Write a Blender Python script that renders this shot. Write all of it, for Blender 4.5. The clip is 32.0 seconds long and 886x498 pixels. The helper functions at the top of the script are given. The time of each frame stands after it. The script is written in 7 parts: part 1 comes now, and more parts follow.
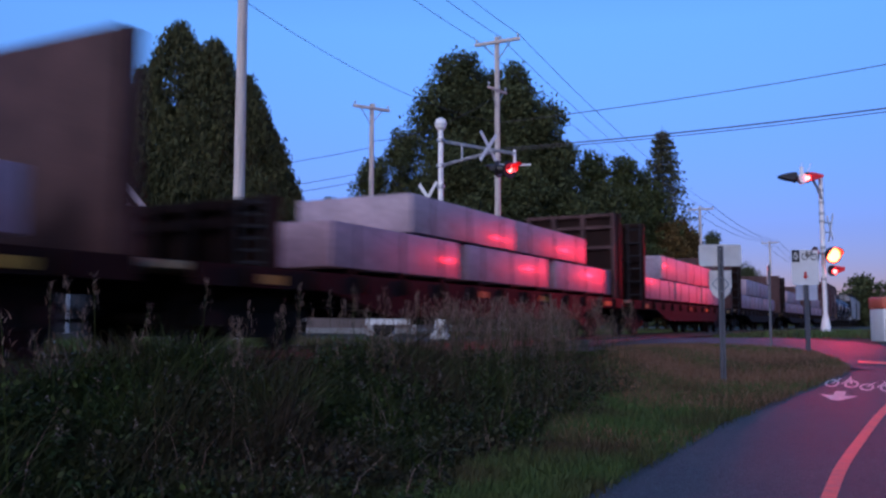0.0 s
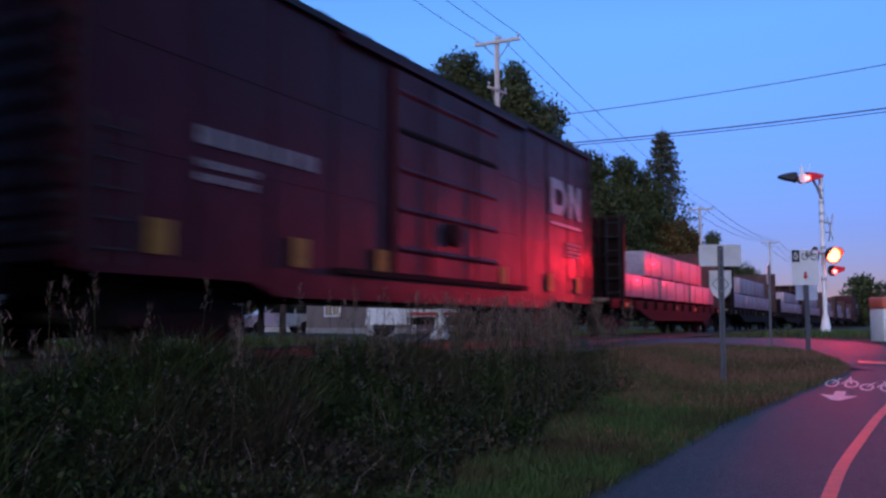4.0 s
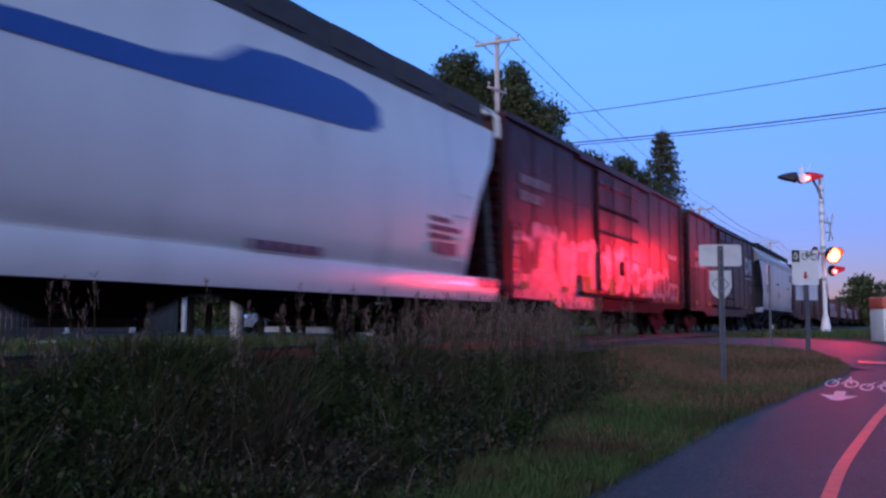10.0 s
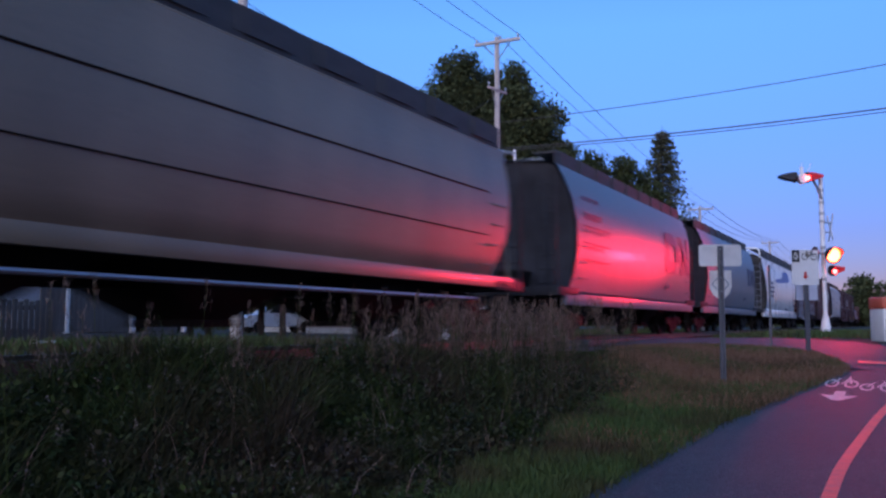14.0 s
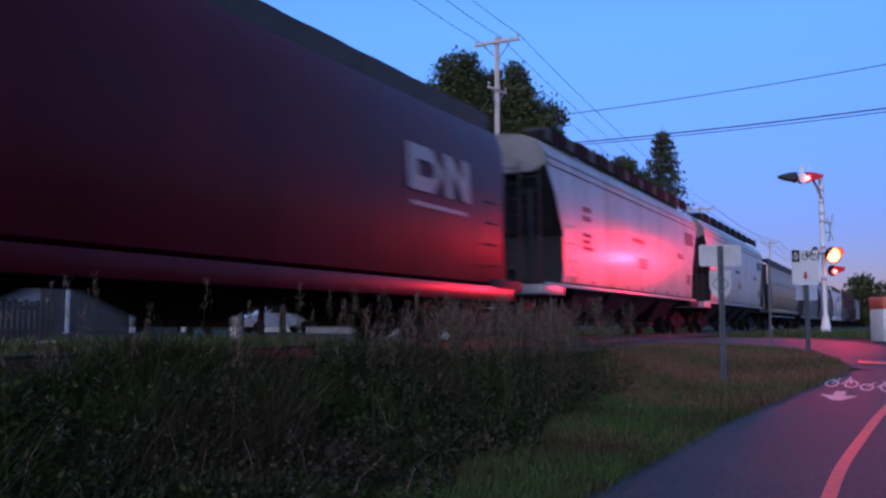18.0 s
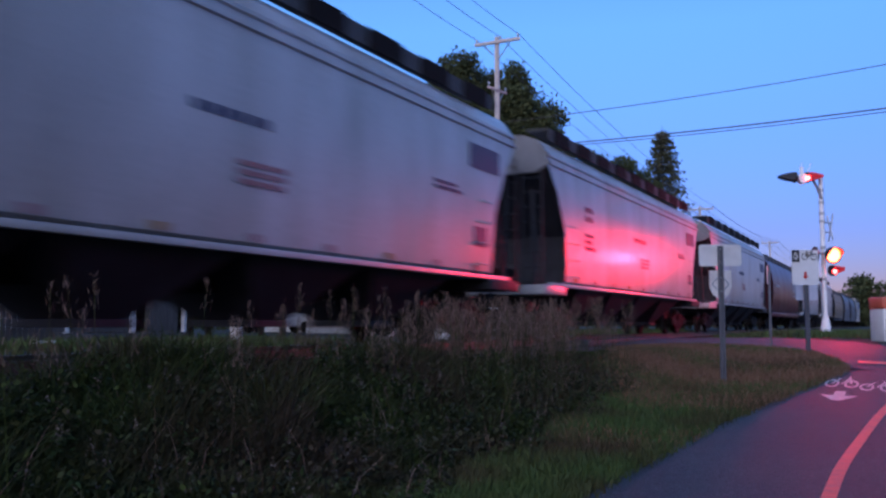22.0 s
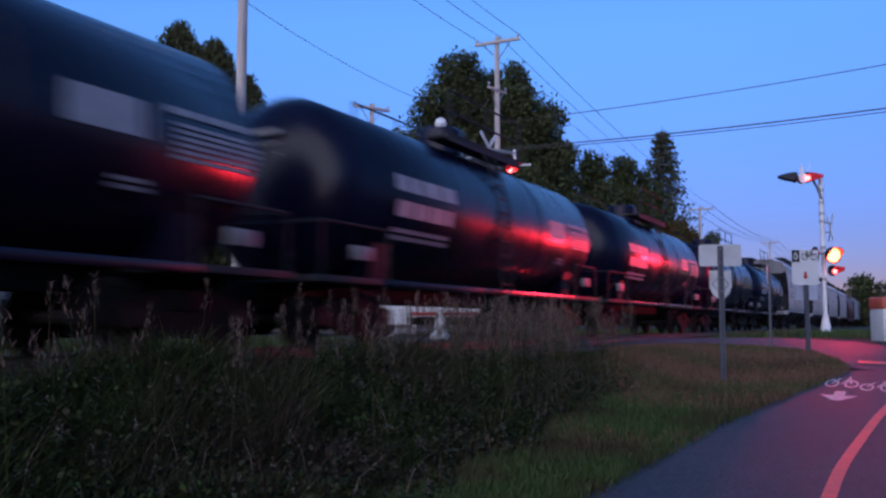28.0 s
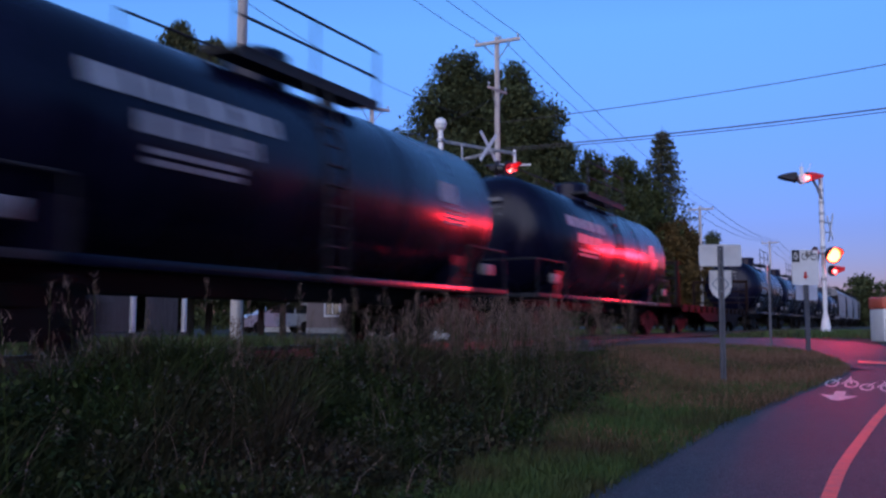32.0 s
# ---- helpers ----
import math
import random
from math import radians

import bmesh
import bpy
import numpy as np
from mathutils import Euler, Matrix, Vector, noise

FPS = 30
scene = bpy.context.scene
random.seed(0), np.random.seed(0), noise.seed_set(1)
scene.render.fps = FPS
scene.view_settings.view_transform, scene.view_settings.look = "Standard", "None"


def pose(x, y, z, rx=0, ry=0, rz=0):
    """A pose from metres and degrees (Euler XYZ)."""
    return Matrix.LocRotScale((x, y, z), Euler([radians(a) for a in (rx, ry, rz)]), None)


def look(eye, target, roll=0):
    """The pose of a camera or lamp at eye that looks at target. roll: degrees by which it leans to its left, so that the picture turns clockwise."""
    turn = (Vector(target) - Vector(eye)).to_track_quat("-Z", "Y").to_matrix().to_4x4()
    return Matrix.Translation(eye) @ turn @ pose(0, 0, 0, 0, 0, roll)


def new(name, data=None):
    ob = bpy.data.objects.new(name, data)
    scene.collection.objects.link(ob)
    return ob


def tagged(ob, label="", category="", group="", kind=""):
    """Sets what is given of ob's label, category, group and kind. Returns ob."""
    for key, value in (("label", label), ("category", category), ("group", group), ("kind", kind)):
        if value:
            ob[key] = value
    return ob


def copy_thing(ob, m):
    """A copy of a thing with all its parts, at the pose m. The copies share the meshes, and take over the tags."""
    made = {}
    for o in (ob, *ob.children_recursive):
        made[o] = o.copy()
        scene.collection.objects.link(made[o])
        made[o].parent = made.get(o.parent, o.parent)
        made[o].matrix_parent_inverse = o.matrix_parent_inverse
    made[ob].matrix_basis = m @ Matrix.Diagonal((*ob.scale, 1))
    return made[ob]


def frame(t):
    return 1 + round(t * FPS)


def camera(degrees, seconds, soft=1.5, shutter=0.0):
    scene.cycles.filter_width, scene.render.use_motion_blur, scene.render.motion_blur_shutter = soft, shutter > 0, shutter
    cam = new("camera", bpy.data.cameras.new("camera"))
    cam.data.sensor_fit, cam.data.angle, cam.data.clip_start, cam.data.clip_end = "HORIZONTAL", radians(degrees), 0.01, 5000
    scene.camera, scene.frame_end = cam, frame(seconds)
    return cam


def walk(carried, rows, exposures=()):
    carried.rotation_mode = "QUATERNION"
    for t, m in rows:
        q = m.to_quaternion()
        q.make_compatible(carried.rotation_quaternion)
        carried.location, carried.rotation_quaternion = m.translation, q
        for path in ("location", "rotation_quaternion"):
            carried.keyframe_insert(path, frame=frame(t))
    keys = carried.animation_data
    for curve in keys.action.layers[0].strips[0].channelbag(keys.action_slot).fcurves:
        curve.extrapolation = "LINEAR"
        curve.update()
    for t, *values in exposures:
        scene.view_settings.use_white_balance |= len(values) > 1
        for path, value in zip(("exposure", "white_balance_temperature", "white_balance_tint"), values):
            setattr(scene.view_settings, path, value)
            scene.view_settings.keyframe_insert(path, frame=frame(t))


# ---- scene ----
# Camera on the bicycle path beside the track; it stands still.
cam = camera(53.45, 32.0, soft=2.5, shutter=0.8)
EYE = pose(0, 0, 1.45, 94.882, 0, 0)
# the camera's own metering: darker whenever the lamps flash bright
STOPS = [(0, -0.12), (1, -0.05), (2, -0.08), (3, -0.1), (6, -0.21), (7, 0.0), (8, -0.16), (9, -0.24), (10, 0.0), (11, 0.08), (12, 0.0), (13, -0.08), (14, -0.05), (17, 0.0), (18, -0.12), (19, -0.2), (20, 0.02), (21, 0.0), (23, 0.0), (24, -0.03), (25, -0.07), (28, -0.2), (29, -0.16), (30, 0.0), (31, -0.07), (32, -0.15)]
walk(cam, [(0, EYE), (32, EYE)], exposures=[(t, 1.75 + e, 6500, 13) for t, e in STOPS])

# ---- world and lights ----
world = bpy.data.worlds.new("dusk_sky")
scene.world = world
world.use_nodes = True
wn = world.node_tree.nodes
wl = world.node_tree.links
sky = wn.new("ShaderNodeTexSky")
sky.sky_type = "NISHITA"
sky.sun_disc = False
sky.sun_elevation = radians(4.0)
sky.sun_rotation = radians(187)
sky.altitude = 50
sky.air_density = 1.0
sky.dust_density = 0.2
sky.ozone_density = 4.0
wn["Background"].inputs["Strength"].default_value = 0.15
# dusk haze: the sky turns violet towards the horizon
wco = wn.new("ShaderNodeTexCoord")
wsep = wn.new("ShaderNodeSeparateXYZ")
wl.new(wco.outputs["Generated"], wsep.inputs["Vector"])
wramp = wn.new("ShaderNodeValToRGB")
for i, (k, c) in enumerate(((0.0, (0.56, 0.33, 0.74)), (0.10, (0.58, 0.40, 0.76)), (0.20, (0.74, 0.59, 0.92)), (0.32, (0.97, 0.86, 1.06)), (1.0, (1.06, 0.97, 1.12)))):
    e = wramp.color_ramp.elements[i] if i < 2 else wramp.color_ramp.elements.new(k)
    e.position = k
    e.color = (*c, 1)
wl.new(wsep.outputs["Z"], wramp.inputs["Fac"])
wmix = wn.new("ShaderNodeMix")
wmix.data_type = "RGBA"
wmix.blend_type = "MULTIPLY"
wmix.inputs["Factor"].default_value = 1.0
wl.new(sky.outputs["Color"], wmix.inputs[6])
wl.new(wramp.outputs["Color"], wmix.inputs[7])
wl.new(wmix.outputs[2], wn["Background"].inputs["Color"])

# last glow of the set sun, low behind the path
sun = bpy.data.lights.new("dusk_glow", "SUN")
sun.energy = 0.74
sun.angle = radians(80)
sun.color = (1.0, 0.94, 0.97)
sun_ob = new("dusk_glow", sun)
sun_ob.matrix_basis = look((-4.6, -8.8, 2.2), (0, 0, 0))

# ---- the track's frame: s along the rails, p across towards the path ----
TURN = 62.427
AX = radians(27.573)
DX, DY = math.sin(AX), math.cos(AX)
NX, NY = math.cos(AX), -math.sin(AX)
P0 = 8.86
RAIL = 1.07


def at(s, p, z=0.0):
    q = p - P0
    return Vector((NX * q + DX * s, NY * q + DY * s, z))


def along(X, Y):
    return X * DX + Y * DY, X * NX + Y * NY + P0


def ramp(x, pts):
    if x <= pts[0][0]:
        return pts[0][1]
    for (a, b), (c, d) in zip(pts, pts[1:]):
        if x <= c:
            return b + (d - b) * (x - a) / (c - a)
    return pts[-1][1]


RISE = [(6, 0.0), (10, 0.12), (15.4, 0.40), (19.5, 0.77), (24, 0.95), (30, 1.0)]


def ground_z(X, Y):
    s, p = along(X, Y)
    near = ramp(Y, RISE)
    base = near if p > 0 else 0.95
    e = abs(p)
    if e < 1.9:
        return 0.80
    if e < 4.4:
        k = (e - 1.9) / 2.5
        k = k * k * (3 - 2 * k)
        return 0.80 + (base - 0.80) * k
    return base


# ---- materials ----
def material(name, color, rough=0.6, metal=0.0, vary=0.25, scale=6.0, bump=0.1, fine=60.0, stain=None, stretch=(1, 1, 1), coat=0.0, spec=0.5, dent=0.0):
    m = bpy.data.materials.new(name)
    m.use_nodes = True
    nt = m.node_tree
    b = nt.nodes["Principled BSDF"]
    b.inputs["Roughness"].default_value = rough
    b.inputs["Metallic"].default_value = metal
    b.inputs["Specular IOR Level"].default_value = spec
    b.inputs["Coat Weight"].default_value = coat
    co = nt.nodes.new("ShaderNodeTexCoord")
    mp = nt.nodes.new("ShaderNodeMapping")
    mp.inputs["Scale"].default_value = stretch
    nt.links.new(co.outputs["Object"], mp.inputs["Vector"])
    big = nt.nodes.new("ShaderNodeTexNoise")
    big.inputs["Scale"].default_value = scale
    big.inputs["Detail"].default_value = 6
    small = nt.nodes.new("ShaderNodeTexNoise")
    small.inputs["Scale"].default_value = fine
    small.inputs["Detail"].default_value = 3
    for n in (big, small):
        nt.links.new(mp.outputs["Vector"], n.inputs["Vector"])
    r = nt.nodes.new("ShaderNodeValToRGB")
    dark = stain or tuple(c * (1 - vary) for c in color)
    light = tuple(min(1, c * (1 + vary * 0.6)) for c in color)
    r.color_ramp.elements[0].position = 0.34
    r.color_ramp.elements[1].position = 0.62
    r.color_ramp.elements[0].color = (*dark, 1)
    r.color_ramp.elements[1].color = (*color, 1)
    e = r.color_ramp.elements.new(0.85)
    e.color = (*light, 1)
    nt.links.new(big.outputs["Fac"], r.inputs["Fac"])
    mix = nt.nodes.new("ShaderNodeMix")
    mix.data_type = "RGBA"
    mix.blend_type = "OVERLAY"
    mix.inputs["Factor"].default_value = min(1.0, vary * 1.6)
    nt.links.new(r.outputs["Color"], mix.inputs[6])
    nt.links.new(small.outputs["Fac"], mix.inputs[7])
    nt.links.new(mix.outputs[2], b.inputs["Base Color"])
    rr = nt.nodes.new("ShaderNodeMapRange")
    rr.inputs["To Min"].default_value = max(0.02, rough - 0.1)
    rr.inputs["To Max"].default_value = min(1.0, rough + 0.12)
    nt.links.new(big.outputs["Fac"], rr.inputs["Value"])
    nt.links.new(rr.outputs["Result"], b.inputs["Roughness"])
    if bump:
        bp = nt.nodes.new("ShaderNodeBump")
        bp.inputs["Strength"].default_value = bump
        bp.inputs["Distance"].default_value = 0.02
        nt.links.new(small.outputs["Fac"], bp.inputs["Height"])
        nt.links.new(bp.outputs["Normal"], b.inputs["Normal"])
        if dent:
            # shallow buckles of sheet steel, which break up reflections in paint and gloss alike
            b.inputs["Coat Roughness"].default_value = 0.14
            wave = nt.nodes.new("ShaderNodeTexNoise")
            wave.inputs["Scale"].default_value = 1.5
            wave.inputs["Detail"].default_value = 2
            nt.links.new(co.outputs["Object"], wave.inputs["Vector"])
            buckle = nt.nodes.new("ShaderNodeBump")
            buckle.inputs["Strength"].default_value = dent
            buckle.inputs["Distance"].default_value = 0.03
            nt.links.new(wave.outputs["Fac"], buckle.inputs["Height"])
            nt.links.new(buckle.outputs["Normal"], bp.inputs["Normal"])
            nt.links.new(buckle.outputs["Normal"], b.inputs["Coat Normal"])
    return m


def glowing(name, color, strength):
    m = bpy.data.materials.new(name)
    m.use_nodes = True
    b = m.node_tree.nodes["Principled BSDF"]
    b.inputs["Base Color"].default_value = (*[c * 0.5 for c in color], 1)
    b.inputs["Emission Color"].default_value = (*color, 1)
    b.inputs["Emission Strength"].default_value = strength
    return m


def leafy(name, c0, c1, rough=0.65, dry=None, patch=0.5):
    """Leaf by leaf variation, with drier patches where dry is given."""
    m = bpy.data.materials.new(name)
    m.use_nodes = True
    nt = m.node_tree
    b = nt.nodes["Principled BSDF"]
    b.inputs["Roughness"].default_value = rough
    b.inputs["Specular IOR Level"].default_value = 0.1
    g = nt.nodes.new("ShaderNodeNewGeometry")
    r = nt.nodes.new("ShaderNodeValToRGB")
    r.color_ramp.elements[0].color = (*c0, 1)
    r.color_ramp.elements[1].color = (*c1, 1)
    nt.links.new(g.outputs["Random Per Island"], r.inputs["Fac"])
    out = r.outputs["Color"]
    if dry:
        co = nt.nodes.new("ShaderNodeTexCoord")
        n = nt.nodes.new("ShaderNodeTexNoise")
        n.inputs["Scale"].default_value = patch
        n.inputs["Detail"].default_value = 4
        nt.links.new(co.outputs["Object"], n.inputs["Vector"])
        k = nt.nodes.new("ShaderNodeMapRange")
        k.inputs["From Min"].default_value = 0.42
        k.inputs["From Max"].default_value = 0.64
        nt.links.new(n.outputs["Fac"], k.inputs["Value"])
        mix = nt.nodes.new("ShaderNodeMix")
        mix.data_type = "RGBA"
        mix.inputs[7].default_value = (*dry, 1)
        nt.links.new(k.outputs["Result"], mix.inputs["Factor"])
        nt.links.new(out, mix.inputs[6])
        out = mix.outputs[2]
    nt.links.new(out, b.inputs["Base Color"])
    return m


M_WHITE = material("hopper_white_paint", (0.51, 0.52, 0.54), 0.36, vary=0.28, scale=0.9, bump=0.03, stretch=(1, 1, 0.25), stain=(0.36, 0.35, 0.335), coat=0.16, dent=0.45)
M_CREAM = material("hopper_clean_white_paint", (0.90, 0.90, 0.87), 0.28, vary=0.10, scale=0.8, bump=0.02, stretch=(1, 1, 0.3), coat=0.3, dent=0.35)
M_GREY = material("hopper_grey_paint", (0.150, 0.178, 0.205), 0.44, vary=0.22, scale=0.8, bump=0.03, stretch=(1, 1, 0.25), coat=0.08, dent=0.3)
M_TAN = material("hopper_tan_paint", (0.27, 0.212, 0.145), 0.42, vary=0.3, scale=0.8, bump=0.04, stretch=(1, 1, 0.25), coat=0.15, dent=0.3)
M_MAROON = material("hopper_maroon_paint", (0.090, 0.006, 0.015), 0.32, vary=0.3, scale=0.9, bump=0.03, stretch=(1, 1, 0.3), spec=0.15, coat=0.06, dent=0.35)
M_OXIDE = material("boxcar_oxide_red_paint", (0.060, 0.0065, 0.0125), 0.46, vary=0.35, scale=0.9, bump=0.05, stretch=(1, 1, 0.3), spec=0.14, coat=0.08, dent=1.1)
M_BLACK = material("tank_black_paint", (0.006, 0.006, 0.022), 0.25, vary=0.35, scale=1.2, bump=0.03, stretch=(1, 1, 0.4), coat=0.0, dent=0.2, spec=0.24)
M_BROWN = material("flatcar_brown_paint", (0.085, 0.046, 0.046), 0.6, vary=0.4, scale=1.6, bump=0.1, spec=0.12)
# near black, much darker than the brown paint above
M_SILL = material("near_black_brown", (0.020, 0.009, 0.008), 0.75, vary=0.4, scale=1.6, bump=0.15, spec=0.1)
M_RUST = material("underframe_dirty_steel", (0.016, 0.013, 0.012), 0.8, vary=0.4, scale=4, bump=0.2, spec=0.12)
M_WHEEL = material("wheel_steel", (0.03, 0.025, 0.022), 0.6, metal=0.2, vary=0.3, scale=8, bump=0.1, spec=0.12)
M_WALKWAY = material("weathered_walkway_grating", (0.085, 0.083, 0.085), 0.6, vary=0.35, scale=5, bump=0.15, spec=0.2)
# dark grey that holds the shade of recesses as well as dirt
M_ENDSHEET = material("shaded_dirty_sheet", (0.038, 0.038, 0.047), 0.6, vary=0.35, scale=2, bump=0.06, spec=0.2)
# greyer than the body paint: weaker light on end faces put into colour
M_GABLE = material("toned_down_gable_sheet", (0.19, 0.19, 0.205), 0.5, vary=0.35, scale=1.5, bump=0.04, spec=0.25)
M_DARK = material("dark_grating_steel", (0.045, 0.045, 0.05), 0.6, vary=0.3, scale=6, bump=0.1, spec=0.12)
M_STENCIL_D = material("dark_blue_stencil_paint", (0.05, 0.06, 0.12), 0.5, vary=0.2, scale=5, bump=0)
M_STENCIL_W = material("white_stencil_paint", (0.40, 0.40, 0.42), 0.5, vary=0.2, scale=5, bump=0)
M_STENCIL_G = material("worn_grey_stencil_paint", (0.26, 0.25, 0.26), 0.6, vary=0.4, scale=6, bump=0)
M_STENCIL_R = material("faded_red_stencil_paint", (0.35, 0.18, 0.2), 0.5, vary=0.2, scale=5, bump=0)
M_STENCIL_Y = material("faded_yellow_stencil_paint", (0.17, 0.155, 0.085), 0.5, vary=0.3, scale=5, bump=0)
M_BLUE = material("blue_stripe_paint", (0.03, 0.11, 0.42), 0.4, vary=0.15, scale=3, bump=0)
M_YELLOW = material("yellow_reflective_mark", (0.36, 0.20, 0.02), 0.6, vary=0.3, scale=8, bump=0)
# pale plastic tinted pink: the signal's red light is put into the colour
M_WRAP = material("lumber_wrap_lamp_tinted", (0.41, 0.24, 0.30), 0.5, vary=0.25, scale=2.2, bump=0.4, fine=9.0, coat=0.12, dent=0.15)
M_WRAPTOP = material("lumber_wrap_pale_lamp_tinted", (0.41, 0.30, 0.36), 0.5, vary=0.25, scale=2.2, bump=0.4, fine=9.0, coat=0.12, dent=0.15)
M_WOOD = material("sawn_timber", (0.32, 0.22, 0.13), 0.7, vary=0.3, scale=7, bump=0.2, stretch=(0.3, 3, 3))
M_ASPHALT = material("asphalt", (0.046, 0.046, 0.051), 0.62, vary=0.62, scale=0.9, bump=0.9, fine=55)


def speckle(m, color, scale):
    """Pale stones showing in a dark surface."""
    nt = m.node_tree
    b = nt.nodes["Principled BSDF"]
    old = b.inputs["Base Color"].links[0].from_socket
    co = nt.nodes.new("ShaderNodeTexCoord")
    n = nt.nodes.new("ShaderNodeTexNoise")
    n.inputs["Scale"].default_value = scale
    n.inputs["Detail"].default_value = 2
    nt.links.new(co.outputs["Object"], n.inputs["Vector"])
    k = nt.nodes.new("ShaderNodeMapRange")
    k.inputs["From Min"].default_value = 0.56
    k.inputs["From Max"].default_value = 0.70
    nt.links.new(n.outputs["Fac"], k.inputs["Value"])
    mix = nt.nodes.new("ShaderNodeMix")
    mix.data_type = "RGBA"
    mix.inputs[7].default_value = (*color, 1)
    nt.links.new(k.outputs["Result"], mix.inputs["Factor"])
    nt.links.new(old, mix.inputs[6])
    nt.links.new(mix.outputs[2], b.inputs["Base Color"])


speckle(M_ASPHALT, (0.15, 0.15, 0.16), 48)
# orange paint pushed towards red, with the signal lamp's light in its colour
M_ORANGE = material("orange_road_paint_lamp_red", (0.85, 0.13, 0.06), 0.5, vary=0.25, scale=7, bump=0.2, fine=120)
M_ROADWHITE = material("white_road_paint", (0.62, 0.62, 0.6), 0.55, vary=0.3, scale=9, bump=0.2, fine=120)
M_SOIL = material("grassy_soil", (0.018, 0.022, 0.010), 0.95, vary=0.5, scale=1.2, bump=0.6, fine=30)
M_GRAVEL = material("ballast_gravel", (0.10, 0.095, 0.09), 0.9, vary=0.5, scale=9, bump=1.0, fine=26, spec=0.12)
M_RAIL = material("rail_steel", (0.16, 0.12, 0.10), 0.4, metal=0.8, vary=0.3, scale=5, bump=0.1)
M_TIE = material("creosoted_tie", (0.05, 0.035, 0.025), 0.85, vary=0.4, scale=6, bump=0.4, stretch=(3, 0.5, 3), spec=0.12)
M_GALV = material("galvanised_steel", (0.42, 0.43, 0.45), 0.38, metal=0.75, vary=0.2, scale=5, bump=0.05)
M_POST = material("dull_steel_post", (0.15, 0.16, 0.19), 0.6, metal=0.2, vary=0.25, scale=6, bump=0.1)
M_ALU = material("aluminium_silver_paint", (0.88, 0.88, 0.88), 0.4, metal=0.0, vary=0.15, scale=4, bump=0.04)
M_BOARD = material("weathered_grey_boards", (0.11, 0.10, 0.095), 0.85, vary=0.35, scale=5, bump=0.35, stretch=(4, 4, 0.2))
M_POLE = material("weathered_pole_wood", (0.60, 0.54, 0.50), 0.8, vary=0.3, scale=5, bump=0.35, stretch=(4, 4, 0.2))
M_SIGN = material("white_sign_sheet", (0.78, 0.78, 0.78), 0.4, vary=0.08, scale=4, bump=0)
M_SIGNBACK = material("aluminium_sign_back", (0.95, 0.95, 0.95), 0.42, metal=0.75, vary=0.1, scale=4, bump=0)
M_SIGNBLACK = material("black_sign_ink", (0.015, 0.015, 0.018), 0.5, vary=0.1, scale=4, bump=0)
M_SIGNBLUE = material("blue_grey_sign_ink", (0.30, 0.36, 0.44), 0.5, vary=0.1, scale=4, bump=0)
M_SIGNRED = material("red_sign_ink", (0.5, 0.03, 0.03), 0.5, vary=0.1, scale=4, bump=0)
M_BLACKPLATE = material("black_signal_paint", (0.02, 0.018, 0.02), 0.45, vary=0.2, scale=6, bump=0.03)
M_CONCRETE = material("concrete_base", (0.38, 0.37, 0.35), 0.85, vary=0.25, scale=5, bump=0.3)
M_SIDING = material("white_vinyl_siding", (0.80, 0.82, 0.84), 0.5, vary=0.1, scale=2, bump=0.05)
M_SIDING2 = material("taupe_vinyl_siding", (0.20, 0.145, 0.135), 0.55, vary=0.15, scale=2, bump=0.05)
M_TRIM = material("white_trim_paint", (0.84, 0.83, 0.81), 0.5, vary=0.1, scale=4, bump=0.03)
M_SHINGLE = material("dark_asphalt_shingle", (0.045, 0.045, 0.05), 0.9, vary=0.4, scale=3, bump=0.6, fine=40)
M_SHINGLE2 = material("maroon_asphalt_shingle", (0.06, 0.035, 0.035), 0.9, vary=0.4, scale=3, bump=0.6, fine=40)
M_BARK = material("bark", (0.07, 0.055, 0.04), 0.9, vary=0.4, scale=5, bump=0.8, stretch=(3, 3, 0.5))
M_WIRE = material("black_cable", (0.02, 0.02, 0.022), 0.6, vary=0.1, scale=3, bump=0)
M_CARWHITE = material("white_car_paint", (0.7, 0.7, 0.7), 0.25, vary=0.05, scale=2, bump=0, coat=0.5)
M_CARBLUE = material("dark_blue_car_paint", (0.012, 0.018, 0.045), 0.25, vary=0.1, scale=2, bump=0, coat=0.5)
M_RUBBER = material("tyre_rubber", (0.02, 0.02, 0.02), 0.85, vary=0.2, scale=8, bump=0.2, spec=0.12)
M_GLASSY = material("dark_window_glass", (0.02, 0.025, 0.03), 0.08, vary=0.1, scale=1, bump=0, spec=0.8)
M_REDPAINT = material("red_panel_paint", (0.5, 0.02, 0.025), 0.4, vary=0.15, scale=4, bump=0)
# red lamp glow on the white cabinet's top, given as a lid colour
M_LIDRED = material("lamp_lit_red_lid", (0.62, 0.13, 0.08), 0.45, vary=0.15, scale=4, bump=0)
M_LEAF = leafy("broad_leaves", (0.040, 0.050, 0.022), (0.076, 0.092, 0.040))
M_LEAF2 = leafy("poplar_leaves", (0.042, 0.056, 0.02), (0.08, 0.098, 0.038))
M_CEDAR = leafy("cedar_sprays", (0.040, 0.044, 0.020), (0.066, 0.072, 0.030))
M_SPRUCE = leafy("spruce_needles", (0.040, 0.045, 0.026), (0.095, 0.10, 0.055))
M_RUSSET = leafy("russet_leaves", (0.07, 0.05, 0.018), (0.16, 0.105, 0.04))
M_GRASS = leafy("mown_grass", (0.042, 0.080, 0.026), (0.108, 0.165, 0.056), dry=(0.085, 0.063, 0.038), patch=0.6)
M_WEED = leafy("tall_weeds", (0.013, 0.023, 0.007), (0.058, 0.088, 0.026), dry=(0.064, 0.050, 0.034), patch=0.9)
